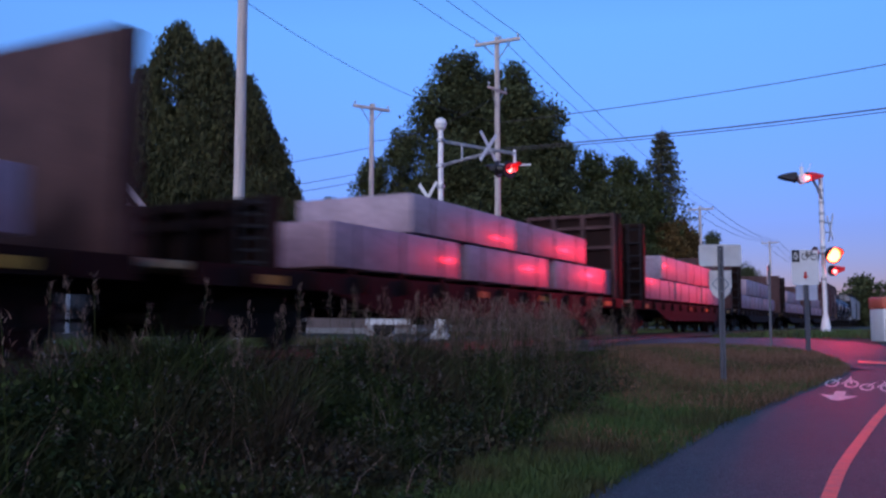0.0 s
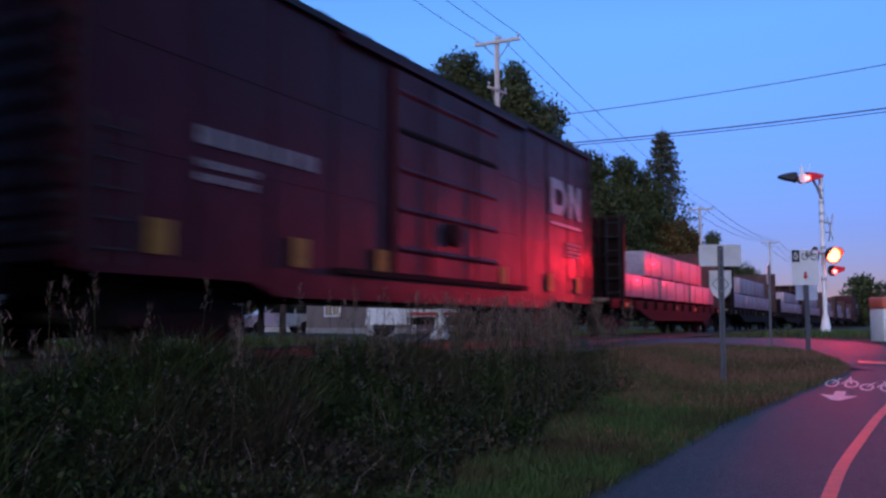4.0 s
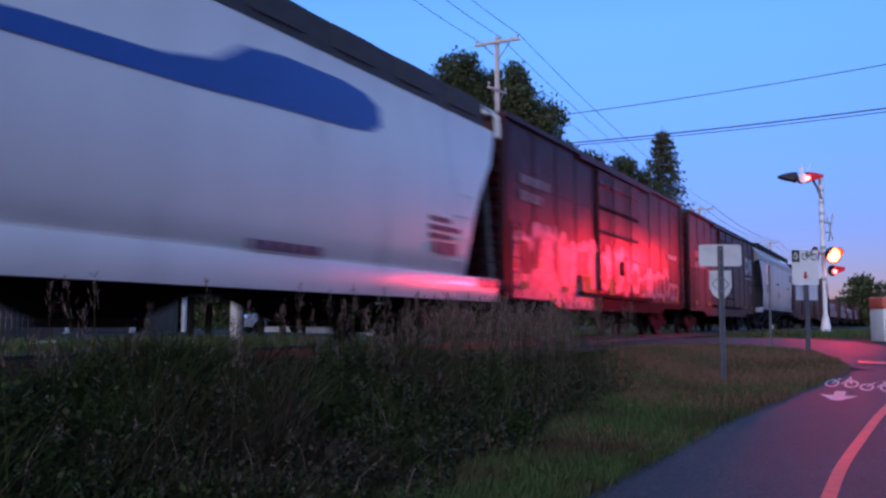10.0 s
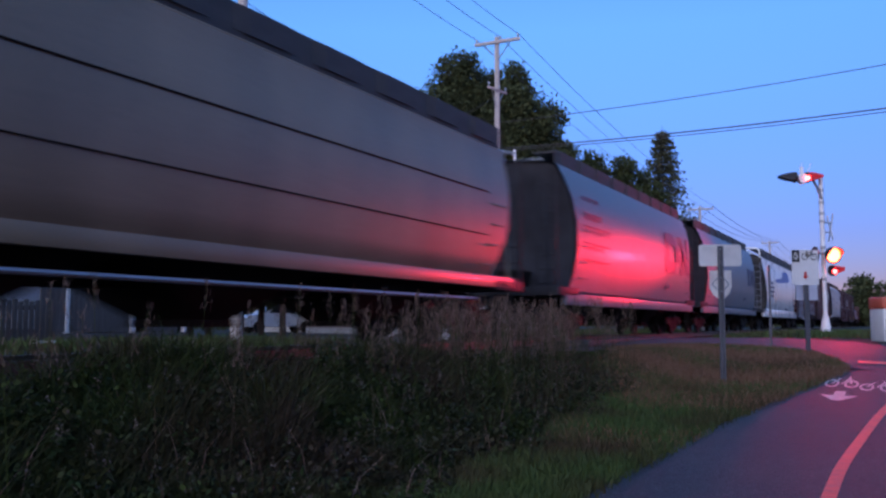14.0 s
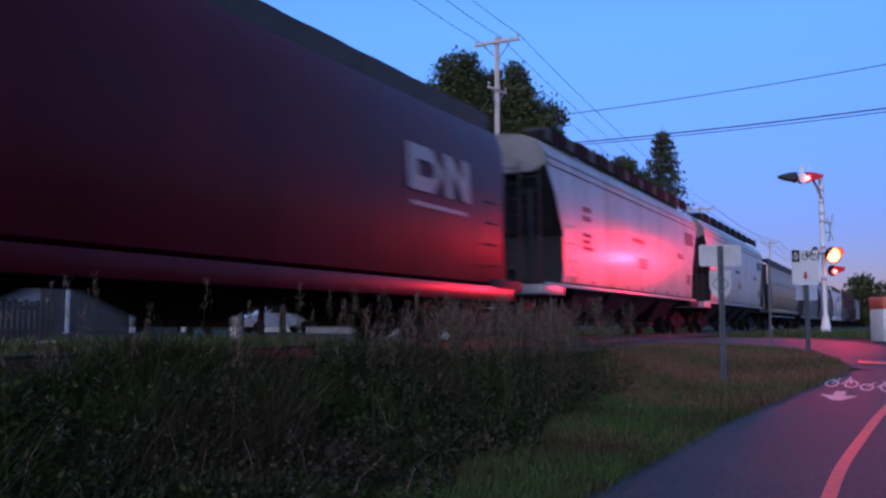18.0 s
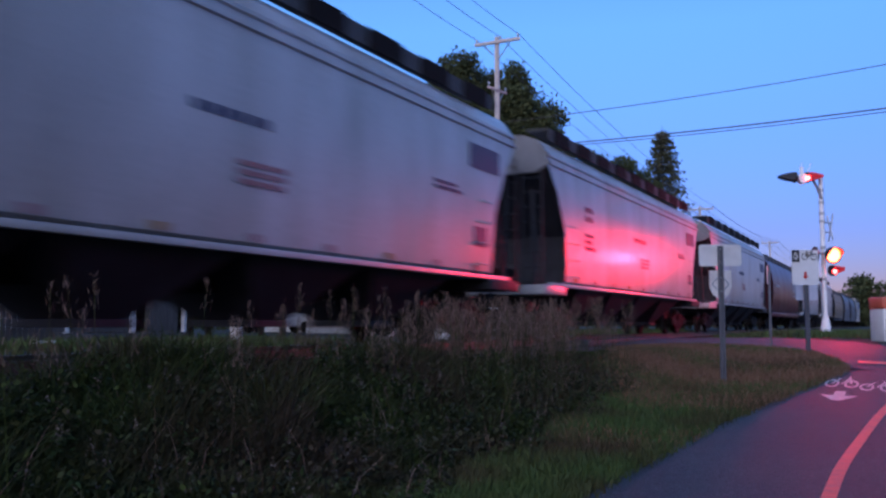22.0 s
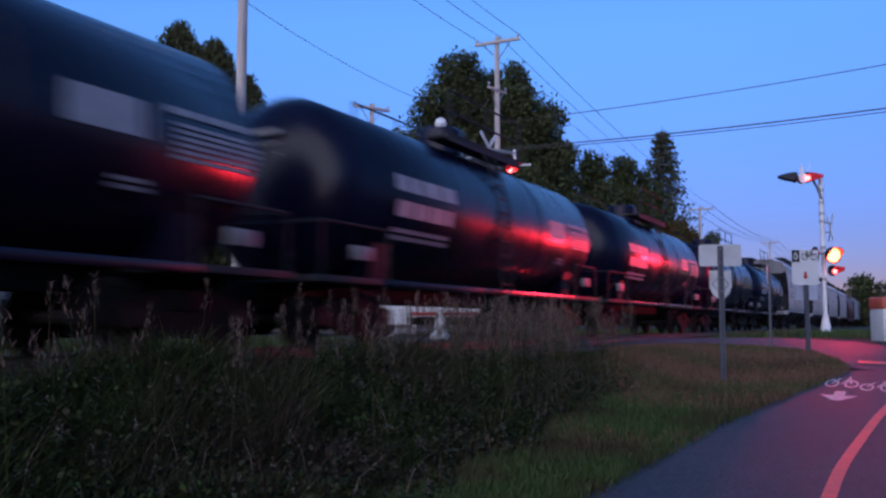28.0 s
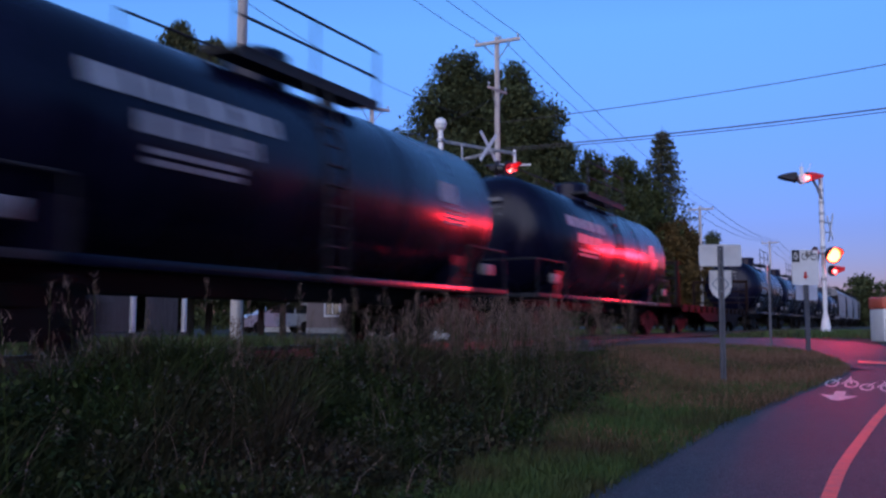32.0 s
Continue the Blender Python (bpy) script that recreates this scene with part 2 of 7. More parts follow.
M_DRY = leafy("dry_mown_grass", (0.145, 0.082, 0.052), (0.31, 0.185, 0.12))
M_SEED = leafy("dry_seed_heads", (0.10, 0.068, 0.056), (0.28, 0.195, 0.16))
M_WEEDLEAF = leafy("weed_leaf_green", (0.011, 0.024, 0.007), (0.058, 0.094, 0.028), dry=(0.060, 0.050, 0.032), patch=1.3)
M_TUFT = leafy("faded_flower_tufts", (0.07, 0.058, 0.05), (0.20, 0.17, 0.15))
M_LENS_ON = glowing("lit_red_lens", (1.0, 0.02, 0.006), 45.0)
M_LENS_DIM = glowing("glowing_red_lens", (1.0, 0.05, 0.05), 7.0)
# hoods emit faintly themselves, standing in for lens light caught on them
M_LENS_SIDE = glowing("red_hood_glow", (0.8, 0.006, 0.02), 0.05)


def graffiti(name, cols, seed):
    m = bpy.data.materials.new(name)
    m.use_nodes = True
    nt = m.node_tree
    b = nt.nodes["Principled BSDF"]
    b.inputs["Roughness"].default_value = 0.4
    co = nt.nodes.new("ShaderNodeTexCoord")
    mp = nt.nodes.new("ShaderNodeMapping")
    mp.inputs["Location"].default_value = (seed, seed * 2.3, 0)
    mp.inputs["Scale"].default_value = (0.8, 1, 1.1)
    nt.links.new(co.outputs["Object"], mp.inputs["Vector"])
    n1 = nt.nodes.new("ShaderNodeTexNoise")
    n1.inputs["Scale"].default_value = 1.1
    n1.inputs["Distortion"].default_value = 1.6
    n1.inputs["Detail"].default_value = 2
    nt.links.new(mp.outputs["Vector"], n1.inputs["Vector"])
    r = nt.nodes.new("ShaderNodeValToRGB")
    r.color_ramp.interpolation = "CONSTANT"
    k = len(cols)
    while len(r.color_ramp.elements) < k:
        r.color_ramp.elements.new(0.5)
    for i, c in enumerate(cols):
        r.color_ramp.elements[i].position = 0.28 + 0.44 * i / k if i else 0.0
        r.color_ramp.elements[i].color = (*c, 1)
    nt.links.new(n1.outputs["Fac"], r.inputs["Fac"])
    nt.links.new(r.outputs["Color"], b.inputs["Base Color"])
    return m


OX = (0.044, 0.009, 0.010)
M_GRAF1 = graffiti("graffiti_paint_blue_white", [OX, (0.02, 0.04, 0.07), (0.11, 0.16, 0.22), (0.05, 0.09, 0.16), (0.22, 0.26, 0.30), (0.20, 0.15, 0.03), (0.07, 0.11, 0.17)], 3.1)


# ---- mesh helpers ----
def box(bm, x0, x1, y0, y1, z0, z1, bev=0.0):
    vs = [bm.verts.new((x, y, z)) for x in (x0, x1) for y in (y0, y1) for z in (z0, z1)]
    fs = [bm.faces.new([vs[i] for i in q]) for q in ((0, 1, 3, 2), (4, 6, 7, 5), (0, 4, 5, 1), (2, 3, 7, 6), (0, 2, 6, 4), (1, 5, 7, 3))]
    if bev:
        es = list({e for f in fs for e in f.edges})
        bmesh.ops.bevel(bm, geom=es, offset=bev, segments=2, affect="EDGES", profile=0.5)


def tube(bm, a, b, r, seg=8, r2=None, caps=True):
    a, b = Vector(a), Vector(b)
    r2 = r if r2 is None else r2
    q = (b - a).to_track_quat("Z", "Y")
    ra, rb = [], []
    for i in range(seg):
        t = 2 * math.pi * i / seg
        v = q @ Vector((math.cos(t), math.sin(t), 0))
        ra.append(bm.verts.new(a + v * r))
        rb.append(bm.verts.new(b + v * r2))
    for i in range(seg):
        j = (i + 1) % seg
        bm.faces.new((ra[i], ra[j], rb[j], rb[i]))
    if caps:
        bm.faces.new(ra[::-1])
        bm.faces.new(rb)


def pipe(bm, pts, r, seg=6):
    """A bent round bar through pts, in one skin."""
    pts = [Vector(p) for p in pts]
    n = len(pts)
    rings = []
    side = None
    for i, p in enumerate(pts):
        d = (pts[min(i + 1, n - 1)] - pts[max(i - 1, 0)]).normalized()
        if side is None:
            side = d.orthogonal().normalized()
        side = (side - d * side.dot(d)).normalized()
        up = d.cross(side)
        rings.append([bm.verts.new(p + (side * math.cos(2 * math.pi * k / seg) + up * math.sin(2 * math.pi * k / seg)) * r) for k in range(seg)])
    for a, b in zip(rings, rings[1:]):
        for k in range(seg):
            bm.faces.new((a[k], a[(k + 1) % seg], b[(k + 1) % seg], b[k]))
    bm.faces.new(rings[0][::-1])
    bm.faces.new(rings[-1])


def prism(bm, pts, axis, a, b):
    """A polygon in the plane across axis, drawn out from a to b."""
    def put(u, v, w):
        return {"x": (w, u, v), "y": (u, w, v), "z": (u, v, w)}[axis]
    lo = [bm.verts.new(put(u, v, a)) for u, v in pts]
    hi = [bm.verts.new(put(u, v, b)) for u, v in pts]
    bm.faces.new(lo)
    bm.faces.new(hi[::-1])
    n = len(pts)
    for i in range(n):
        bm.faces.new((lo[i], hi[i], hi[(i + 1) % n], lo[(i + 1) % n]))


def lathe(bm, prof, seg=24, axis="x", centre=(0, 0, 0)):
    """Rings of (place along axis, radius)."""
    c = Vector(centre)
    rings = []
    for u, r in prof:
        ring = []
        for i in range(seg):
            t = 2 * math.pi * i / seg
            a, b = r * math.cos(t), r * math.sin(t)
            ring.append(bm.verts.new(c + Vector((u, a, b) if axis == "x" else (a, u, b) if axis == "y" else (a, b, u))))
        rings.append(ring)
    for p, q in zip(rings, rings[1:]):
        for i in range(seg):
            j = (i + 1) % seg
            bm.faces.new((p[i], p[j], q[j], q[i]))
    bm.faces.new(rings[0][::-1])
    bm.faces.new(rings[-1])


def part(name, bm, mat, parent=None, label="", smooth=30):
    bmesh.ops.recalc_face_normals(bm, faces=bm.faces[:])
    me = bpy.data.meshes.new(name)
    bm.to_mesh(me)
    bm.free()
    me.materials.append(mat)
    if smooth:
        me.polygons.foreach_set("use_smooth", [True] * len(me.polygons))
        me.set_sharp_from_angle(angle=radians(smooth))
    ob = new(name, me)
    if parent is not None:
        ob.parent = parent
    if label:
        ob["label"] = label
    return ob


def share(name, ob, parent, m):
    o = new(name, ob.data)
    o.parent = parent
    o.matrix_basis = m
    return o


def thing(name, m, label, category, group="", kind=""):
    e = new(name)
    e.empty_display_size = 0.3
    e.matrix_basis = m
    return tagged(e, label, category, group, kind)


def sheet(name, V, F, mat, parent=None, smooth=False):
    """A mesh from computed arrays of vertices and of faces with equal corners."""
    me = bpy.data.meshes.new(name)
    V, F = np.asarray(V, np.float32), np.asarray(F, np.int32)
    k = F.shape[1]
    me.vertices.add(len(V))
    me.vertices.foreach_set("co", V.ravel())
    me.loops.add(F.size)
    me.loops.foreach_set("vertex_index", F.ravel())
    me.polygons.add(len(F))
    me.polygons.foreach_set("loop_start", np.arange(0, F.size, k, dtype=np.int32))
    if smooth:
        me.polygons.foreach_set("use_smooth", np.ones(len(F), bool))
    me.update(calc_edges=True)
    me.materials.append(mat)
    ob = new(name, me)
    if parent is not None:
        ob.parent = parent
    return ob


# ---- ground, track, road and path ----
def make_ground():
    def spread(lo, hi, step, far, grow=1.35):
        c = list(np.arange(lo, hi + step, step))
        d = step
        while c[-1] < far:
            d *= grow
            c.append(c[-1] + d)
        d = step
        while c[0] > -far:
            d *= grow
            c.insert(0, c[0] - d)
        return c
    xs = spread(-16, 18, 0.4, 3500)
    ys = spread(-2, 40, 0.4, 3500)
    V = [(x, y, ground_z(x, y)) for y in ys for x in xs]
    n = len(xs)
    F = [(j * n + i, j * n + i + 1, (j + 1) * n + i + 1, (j + 1) * n + i) for j in range(len(ys) - 1) for i in range(n - 1)]
    ob = sheet("ground", V, F, M_SOIL, smooth=True)
    tagged(ob, "dark grassy soil rising gently to the crossing", "ground", kind="structure")


def strip(name, left, right, mat, lift, label, cat, n=60):
    """A thin slab between two lines on the ground; left and right give (X, Y) for 0..1."""
    V, F = [], []
    for i in range(n + 1):
        k = i / n
        a, b = left(k), right(k)
        for j in range(9):
            m = j / 8
            x, y = a[0] + (b[0] - a[0]) * m, a[1] + (b[1] - a[1]) * m
            z = max(ground_z(x, y), ramp(y, RISE)) + lift
            V.append((x, y, z))
    for i in range(n):
        for j in range(8):
            F.append((i * 9 + j, i * 9 + j + 1, (i + 1) * 9 + j + 1, (i + 1) * 9 + j))
    ob = sheet(name, V, F, mat, smooth=True)
    return tagged(ob, label, cat, kind="structure")


def poly(pts):
    def f(k):
        x = k * (len(pts) - 1)
        i = min(int(x), len(pts) - 2)
        t = x - i
        p0, p1, p2, p3 = pts[max(i - 1, 0)], pts[i], pts[i + 1], pts[min(i + 2, len(pts) - 1)]
        return tuple(0.5 * (2 * b + (c - a) * t + (2 * a - 5 * b + 4 * c - d) * t * t + (3 * b - a - 3 * c + d) * t ** 3)
                     for a, b, c, d in zip(p0, p1, p2, p3))
    return f


PATH_LEFT = poly([tuple(at(s, p).xy) for s, p in ((-30, 6.4), (0, 6.45), (7, 6.52), (11, 6.7), (15, 7.25), (17, 7.55), (18.6, 7.87))])
PATH_RIGHT = poly([tuple(at(s, p).xy) for s, p in ((-30, 10.1), (0, 10.1), (7, 10.2), (11, 10.4), (15, 10.9), (18, 11.4), (20, 12.0))])
LINE_MID = poly([tuple(at(s, p).xy) for s, p in ((-30, 8.2), (0, 8.2), (7, 8.21), (10, 8.26), (14, 8.55), (17, 9.0), (19.5, 9.6))])


def path_edge_p(s):
    return ramp(s, [(0, 6.45), (7, 6.52), (11, 6.7), (15, 7.25), (17, 7.55), (18.6, 7.87)])


def make_paving():
    strip("path", PATH_LEFT, PATH_RIGHT, M_ASPHALT, 0.03, "smooth dark asphalt bicycle path", "path", 80)

    # orange line down the middle
    def lm(k):
        return LINE_MID(k)

    def rm(k):
        x, y = LINE_MID(k)
        return x + 0.115 * NX, y + 0.115 * NY
    strip("path_line", lm, rm, M_ORANGE, 0.036, "worn orange centre line on the path", "road marking", 90)
    # the road that crosses the rails
    lo = poly([(-60.0, 26.0), (-20.0, 24.0), (0, 22.7), (4.5, 22.5), (6.0, 22.5), (7.84, 22.0), (8.35, 20.8), (8.3, 18.9), (8.0, 17.3), (9.5, 16.5), (14, 17), (40, 19)])
    hi = poly([(-60.0, 34.0), (-20.0, 31.0), (0, 29.4), (4.5, 29.0), (5.8, 28.9), (8.5, 28.8), (10.6, 28.0), (11.1, 26.0), (11.2, 23.9), (11.6, 22.8), (16, 22.6), (40, 24)])
    strip("road", lo, hi, M_ASPHALT, 0.022, "grey asphalt road over the level crossing", "road", 120)


def make_marks():
    """White bicycle stencil, arrow and diamond on the path, orange bar at its mouth."""
    def flat(name, shape, s, p, label, mat=M_ROADWHITE, turn=0.0):
        V, F = [], []
        for q in shape:
            i = len(V)
            for u, v in q:
                w = at(s + v, p + u)
                V.append((w.x, w.y, ramp(w.y, RISE) + 0.037))
            F.append((i, i + 1, i + 2, i + 3))
        tagged(sheet(name, V, F, mat), label, "road marking", "path markings", "structure")
    ring = []
    for cx in (-0.33, 0.33):
        for i in range(12):
            a, b = 2 * math.pi * i / 12, 2 * math.pi * (i + 1) / 12
            ring.append([(cx + r * math.cos(t), 0.55 * math.sin(t) * r / 0.25) for r, t in ((0.17, a), (0.25, a), (0.25, b), (0.17, b))])

    def bar(u0, v0, u1, v1, w=0.035):
        return [(u0 - w, v0), (u0 + w, v0), (u1 + w, v1), (u1 - w, v1)]
    bike = ring + [bar(-0.33, 0, -0.1, 0.75), bar(-0.1, 0.75, 0.22, 0.8), bar(0.22, 0.8, 0.0, 0.0), bar(0, 0, -0.33, 0.0, 0.05), bar(0.33, 0, 0.2, 1.0), bar(-0.18, 0.9, 0.0, 0.9, 0.05)]
    bike = [[(u * 0.46, v) for u, v in q] for q in bike]
    flat("bicycle_mark", bike, 16.7, 7.87, "white painted bicycle symbol worn by tyres")
    flat("bicycle_mark", bike, 16.4, 8.42, "white painted bicycle symbol worn by tyres")
    flat("arrow_mark", [[(-0.27, 0.15), (0.27, 0.15), (0.05, -0.5), (-0.05, -0.5)], [(-0.08, 0.15), (0.08, 0.15), (0.08, 0.7), (-0.08, 0.7)]], 14.9, 7.92, "white painted arrow on the path")
    flat("stop_bar_mark", [[(-0.3, 0.0), (0.9, 0.1), (0.9, 0.5), (-0.3, 0.4)]], 19.8, 8.3, "orange painted bar at the mouth of the path", M_ORANGE)


def make_track():
    # ballast bed
    S = list(np.arange(-40, 120, 1.0)) + list(np.arange(120, 900, 20.0))
    prof = [(-3.0, 0.62), (-1.95, 0.86), (-1.2, 0.90), (1.2, 0.90), (1.95, 0.86), (3.2, 0.45)]
    V, F = [], []
    for s in S:
        for p, z in prof:
            w = at(s, p, z)
            V.append(w[:])
    m = len(prof)
    for i in range(len(S) - 1):
        for j in range(m - 1):
            F.append((i * m + j, i * m + j + 1, (i + 1) * m + j + 1, (i + 1) * m + j))
    tagged(sheet("ballast", V, F, M_GRAVEL), "dark gravel ballast bed under the rails", "ballast", kind="structure")
    # loose stones on the near shoulder
    rng = np.random.default_rng(5)
    SV, SF = [], []
    base = np.array([(1, 0, 0), (-1, 0, 0), (0, 1, 0), (0, -1, 0), (0, 0, 1), (0, 0, -1)], float)
    tri = [(0, 2, 4), (2, 1, 4), (1, 3, 4), (3, 0, 4), (2, 0, 5), (1, 2, 5), (3, 1, 5), (0, 3, 5)]
    for k in range(5000):
        s, p = rng.uniform(-4, 34), rng.uniform(0.9, 3.1)
        z = ramp(p, prof[3:])
        c = np.array(at(s, p, z + 0.01))
        b = base * rng.uniform(0.02, 0.05, (6, 1)) * rng.uniform(0.6, 1.3, 3) + c
        o = len(SV)
        SV += b.tolist()
        SF += [(o + i, o + j, o + q) for i, j, q in tri]
    tagged(sheet("ballast_stones", SV, SF, M_GRAVEL), "loose grey ballast stones", "gravel", kind="stuff")
    # ties
    bm = bmesh.new()
    box(bm, -0.115, 0.115, -1.3, 1.3, -0.16, 0.0, 0.012)
    first = None
    for i in range(150):
        m = pose(*at(-20 + i * 0.56, 0, 0.925), 0, 0, TURN)
        if first is None:
            first = part("tie", bm, M_TIE)
            bed = thing("track_ties", pose(0, 0, 0), "creosoted wooden ties under the rails", "railway ties", kind="structure")
            first.parent = bed
            first.matrix_basis = m
        else:
            share("tie", first, bed, m)
    # rails
    prof2 = [(-0.07, 0), (0.07, 0), (0.07, 0.012), (0.012, 0.03), (0.012, 0.10), (0.037, 0.112), (0.037, 0.145), (-0.037, 0.145), (-0.037, 0.112), (-0.012, 0.10), (-0.012, 0.03), (-0.07, 0.012)]
    for p in (-0.7525, 0.7525):
        bm = bmesh.new()
        prism(bm, [(y, z) for y, z in prof2], "x", -60, 900)
        r = part("rail", bm, M_RAIL, smooth=0)
        r.matrix_basis = pose(*at(0, p, RAIL - 0.145), 0, 0, TURN)
        tagged(r, "worn steel running rail", "rail", "rails", "structure")
    # crossing planks level with the rail heads
    bm = bmesh.new()
    box(bm, -4.2, 4.2, -0.69, 0.69, -0.05, 0.125, 0.01)
    box(bm, -4.2, 4.2, 0.82, 1.9, -0.05, 0.125, 0.01)
    box(bm, -4.2, 4.2, -1.9, -0.82, -0.05, 0.125, 0.01)
    c = part("crossing_deck", bm, M_ASPHALT)
    c.matrix_basis = pose(*at(25.3, 0, RAIL - 0.145), 0, 0, TURN)
    tagged(c, "asphalt deck panels of the level crossing between the rails", "crossing", kind="structure")


make_ground()
make_track()
make_paving()
make_marks()

# ---- the train ----
TRAIN = []


def wheel_mesh():
    bm = bmesh.new()
    for y in (-0.75, 0.75):
        k = 1 if y > 0 else -1
        lathe(bm, [(y - 0.07 * k, 0.49), (y - 0.04 * k, 0.49), (y - 0.035 * k, 0.46), (y + 0.06 * k, 0.45), (y + 0.06 * k, 0.38), (y + 0.02 * k, 0.34), (y + 0.02 * k, 0.16), (y + 0.09 * k, 0.12)], 20, "y")
    tube(bm, (0, -1.05, 0), (0, 1.05, 0), 0.085, 10)
    return bm


def side_frame(bm, y):
    k = 0.06
    prism(bm, [(-1.15, 0.36), (-1.15, 0.62), (-0.75, 0.68), (-0.35, 0.80), (0.35, 0.80), (0.75, 0.68), (1.15, 0.62), (1.15, 0.36), (0.78, 0.38), (0.42, 0.20), (-0.42, 0.20), (-0.78, 0.38)], "y", y - k, y + k)


PROTO = {}


def truck(car, x):
    if "truck" not in PROTO:
        bm = bmesh.new()
        for y in (-0.99, 0.99):
            side_frame(bm, y)
        box(bm, -0.25, 0.25, -1.1, 1.1, 0.55, 0.78, 0.02)
        t = part("truck", bm, M_RUST, car, "dark cast steel truck", 40)
        w = part("wheelset", wheel_mesh(), M_WHEEL, t)
        w.matrix_basis = pose(-0.89, 0, 0.46)
        share("wheelset", w, t, pose(0.89, 0, 0.46))
        bm = bmesh.new()
        for y in (-0.99, 0.99):
            box(bm, -0.22, 0.22, y - 0.05, y + 0.05, 0.28, 0.56)
        bmesh.ops.delete(bm, geom=[v for v in bm.verts if v.co.y > 0], context="VERTS")
        sp = part("spring_nest", bm, M_RUST, t)
        bm = bmesh.new()
        tube(bm, (0, -0.1, 0), (0, 0.1, 0), 0.12, 10)
        ax = part("axle_box", bm, M_WHEEL, t)
        ax.matrix_basis = pose(-0.89, -0.99, 0.46)
        share("axle_box", ax, t, pose(0.89, -0.99, 0.46))
        PROTO["truck"] = (t, w, sp, ax)
    else:
        t0, w, sp, ax = PROTO["truck"]
        t = share("truck", t0, car, pose(0, 0, 0))
        t["label"] = "dark cast steel truck"
        share("wheelset", w, t, pose(-0.89, 0, 0.46))
        share("wheelset", w, t, pose(0.89, 0, 0.46))
        share("spring_nest", sp, t, pose(0, 0, 0))
        share("axle_box", ax, t, pose(-0.89, -0.99, 0.46))
        share("axle_box", ax, t, pose(0.89, -0.99, 0.46))
    t.matrix_basis = pose(x, 0, 0)
    return t


def couplers(car, half):
    for k in (-1, 1):
        bm = bmesh.new()
        box(bm, min(k * (half - 1.0), k * (half - 0.1)), max(k * (half - 1.0), k * (half - 0.1)), -0.09, 0.09, 0.78, 0.96, 0.02)
        box(bm, min(k * (half - 0.3), k * (half + 0.03)), max(k * (half - 0.3), k * (half + 0.03)), -0.16, 0.16, 0.74, 1.0, 0.04)
        part("coupler", bm, M_RUST, car)
        bm = bmesh.new()
        pipe(bm, [(k * (half - 0.9), -0.35, 0.85), (k * (half - 0.5), -0.3, 0.55), (k * (half - 0.1), -0.15, 0.42), (k * half, -0.1, 0.42)], 0.03)
        part("air_hose", bm, M_RUBBER, car)


def ladder(car, x, y0, y1, z0, z1, n, mat, across=True, name="ladder"):
    """Rails and rungs on an end (across) or on a side."""
    bm = bmesh.new()
    if across:
        for y in (y0, y1):
            tube(bm, (x, y, z0), (x, y, z1), 0.022, 6)
    else:
        for xx in (x, x + 0.45):
            tube(bm, (xx, y0, z0), (xx, y0, z1), 0.022, 6)
    l = part(name, bm, mat, car)
    bm = bmesh.new()
    if across:
        tube(bm, (0, y0, 0), (0, y1, 0), 0.018, 5)
    else:
        tube(bm, (0, y0, 0), (0.45, y0, 0), 0.018, 5)
    r = part("rung", bm, mat, l)
    for i in range(n):
        z = z0 + (z1 - z0) * (i + 0.5) / n
        if i == 0:
            r.matrix_basis = pose(x, 0, z)
        else:
            share("rung", r, l, pose(x, 0, z))


def plate(car, name, x0, x1, z0, z1, y, mat, label=""):
    """A thin painted mark on the near side (local -y), lying on the surface at y."""
    bm = bmesh.new()
    box(bm, x0, x1, y - 0.012, y, z0, z1)
    return part(name, bm, mat, car, label, 0)


def text_bars(car, x0, z0, w, rows, h, y, mat, seed):
    """Unreadable lettering as bars broken into words."""
    rng = random.Random(seed)
    for i in range(rows):
        bm = bmesh.new()
        x = x0
        z = z0 - i * h * 1.7
        end = x0 + w * rng.uniform(0.6, 1.0)
        while x < end:
            l = rng.uniform(0.25, 0.6) * h * 3
            box(bm, x, min(x + l, end + 0.1), y - 0.012, y, z - h, z)
            x += l + h * 0.5
        part("lettering", bm, mat, car, "", 0)


def noodle(car, x, z, w, h, y, mat):
    """The railway's mark as plain shapes: a square ring and a zigzag band."""
    k = w * 0.11
    on = y if callable(y) else (lambda v: y)

    def band(name, pts, quads):
        bm = bmesh.new()
        f0 = [bm.verts.new((x + u, on(z + v) - 0.014, z + v)) for u, v in pts]
        f1 = [bm.verts.new((x + u, on(z + v), z + v)) for u, v in pts]
        edges = {}
        for q in quads:
            bm.faces.new([f0[i] for i in q])
            bm.faces.new([f1[i] for i in reversed(q)])
            for a, b in zip(q, q[1:] + q[:1]):
                edges[frozenset((a, b))] = edges.get(frozenset((a, b)), []) + [(a, b)]
        for e in edges.values():
            if len(e) == 1:
                a, b = e[0]
                bm.faces.new((f0[b], f0[a], f1[a], f1[b]))
        part(name, bm, mat, car, "plain bent band mark", 0)
    r = w * 0.5
    c = k * 1.4
    band("mark_ring", [(0, 0), (r - c, 0), (r, c), (r, h - c), (r - c, h), (0, h), (k, k), (r - c, k), (r - k, c), (r - k, h - c), (r - c, h - k), (k, h - k)],
         [[0, 1, 7, 6], [1, 2, 8, 7], [2, 3, 9, 8], [3, 4, 10, 9], [4, 5, 11, 10], [5, 0, 6, 11]])
    u = w * 0.58
    band("mark_zigzag", [(u, 0), (u + k, 0), (u + k, h * 0.62), (u + k, h), (u, h), (w - k, 0), (w, 0), (w, h), (w - k, h), (w - k, h * 0.38)],
         [[0, 1, 2, 3, 4], [2, 5, 9, 3], [5, 6, 7, 8, 9]])


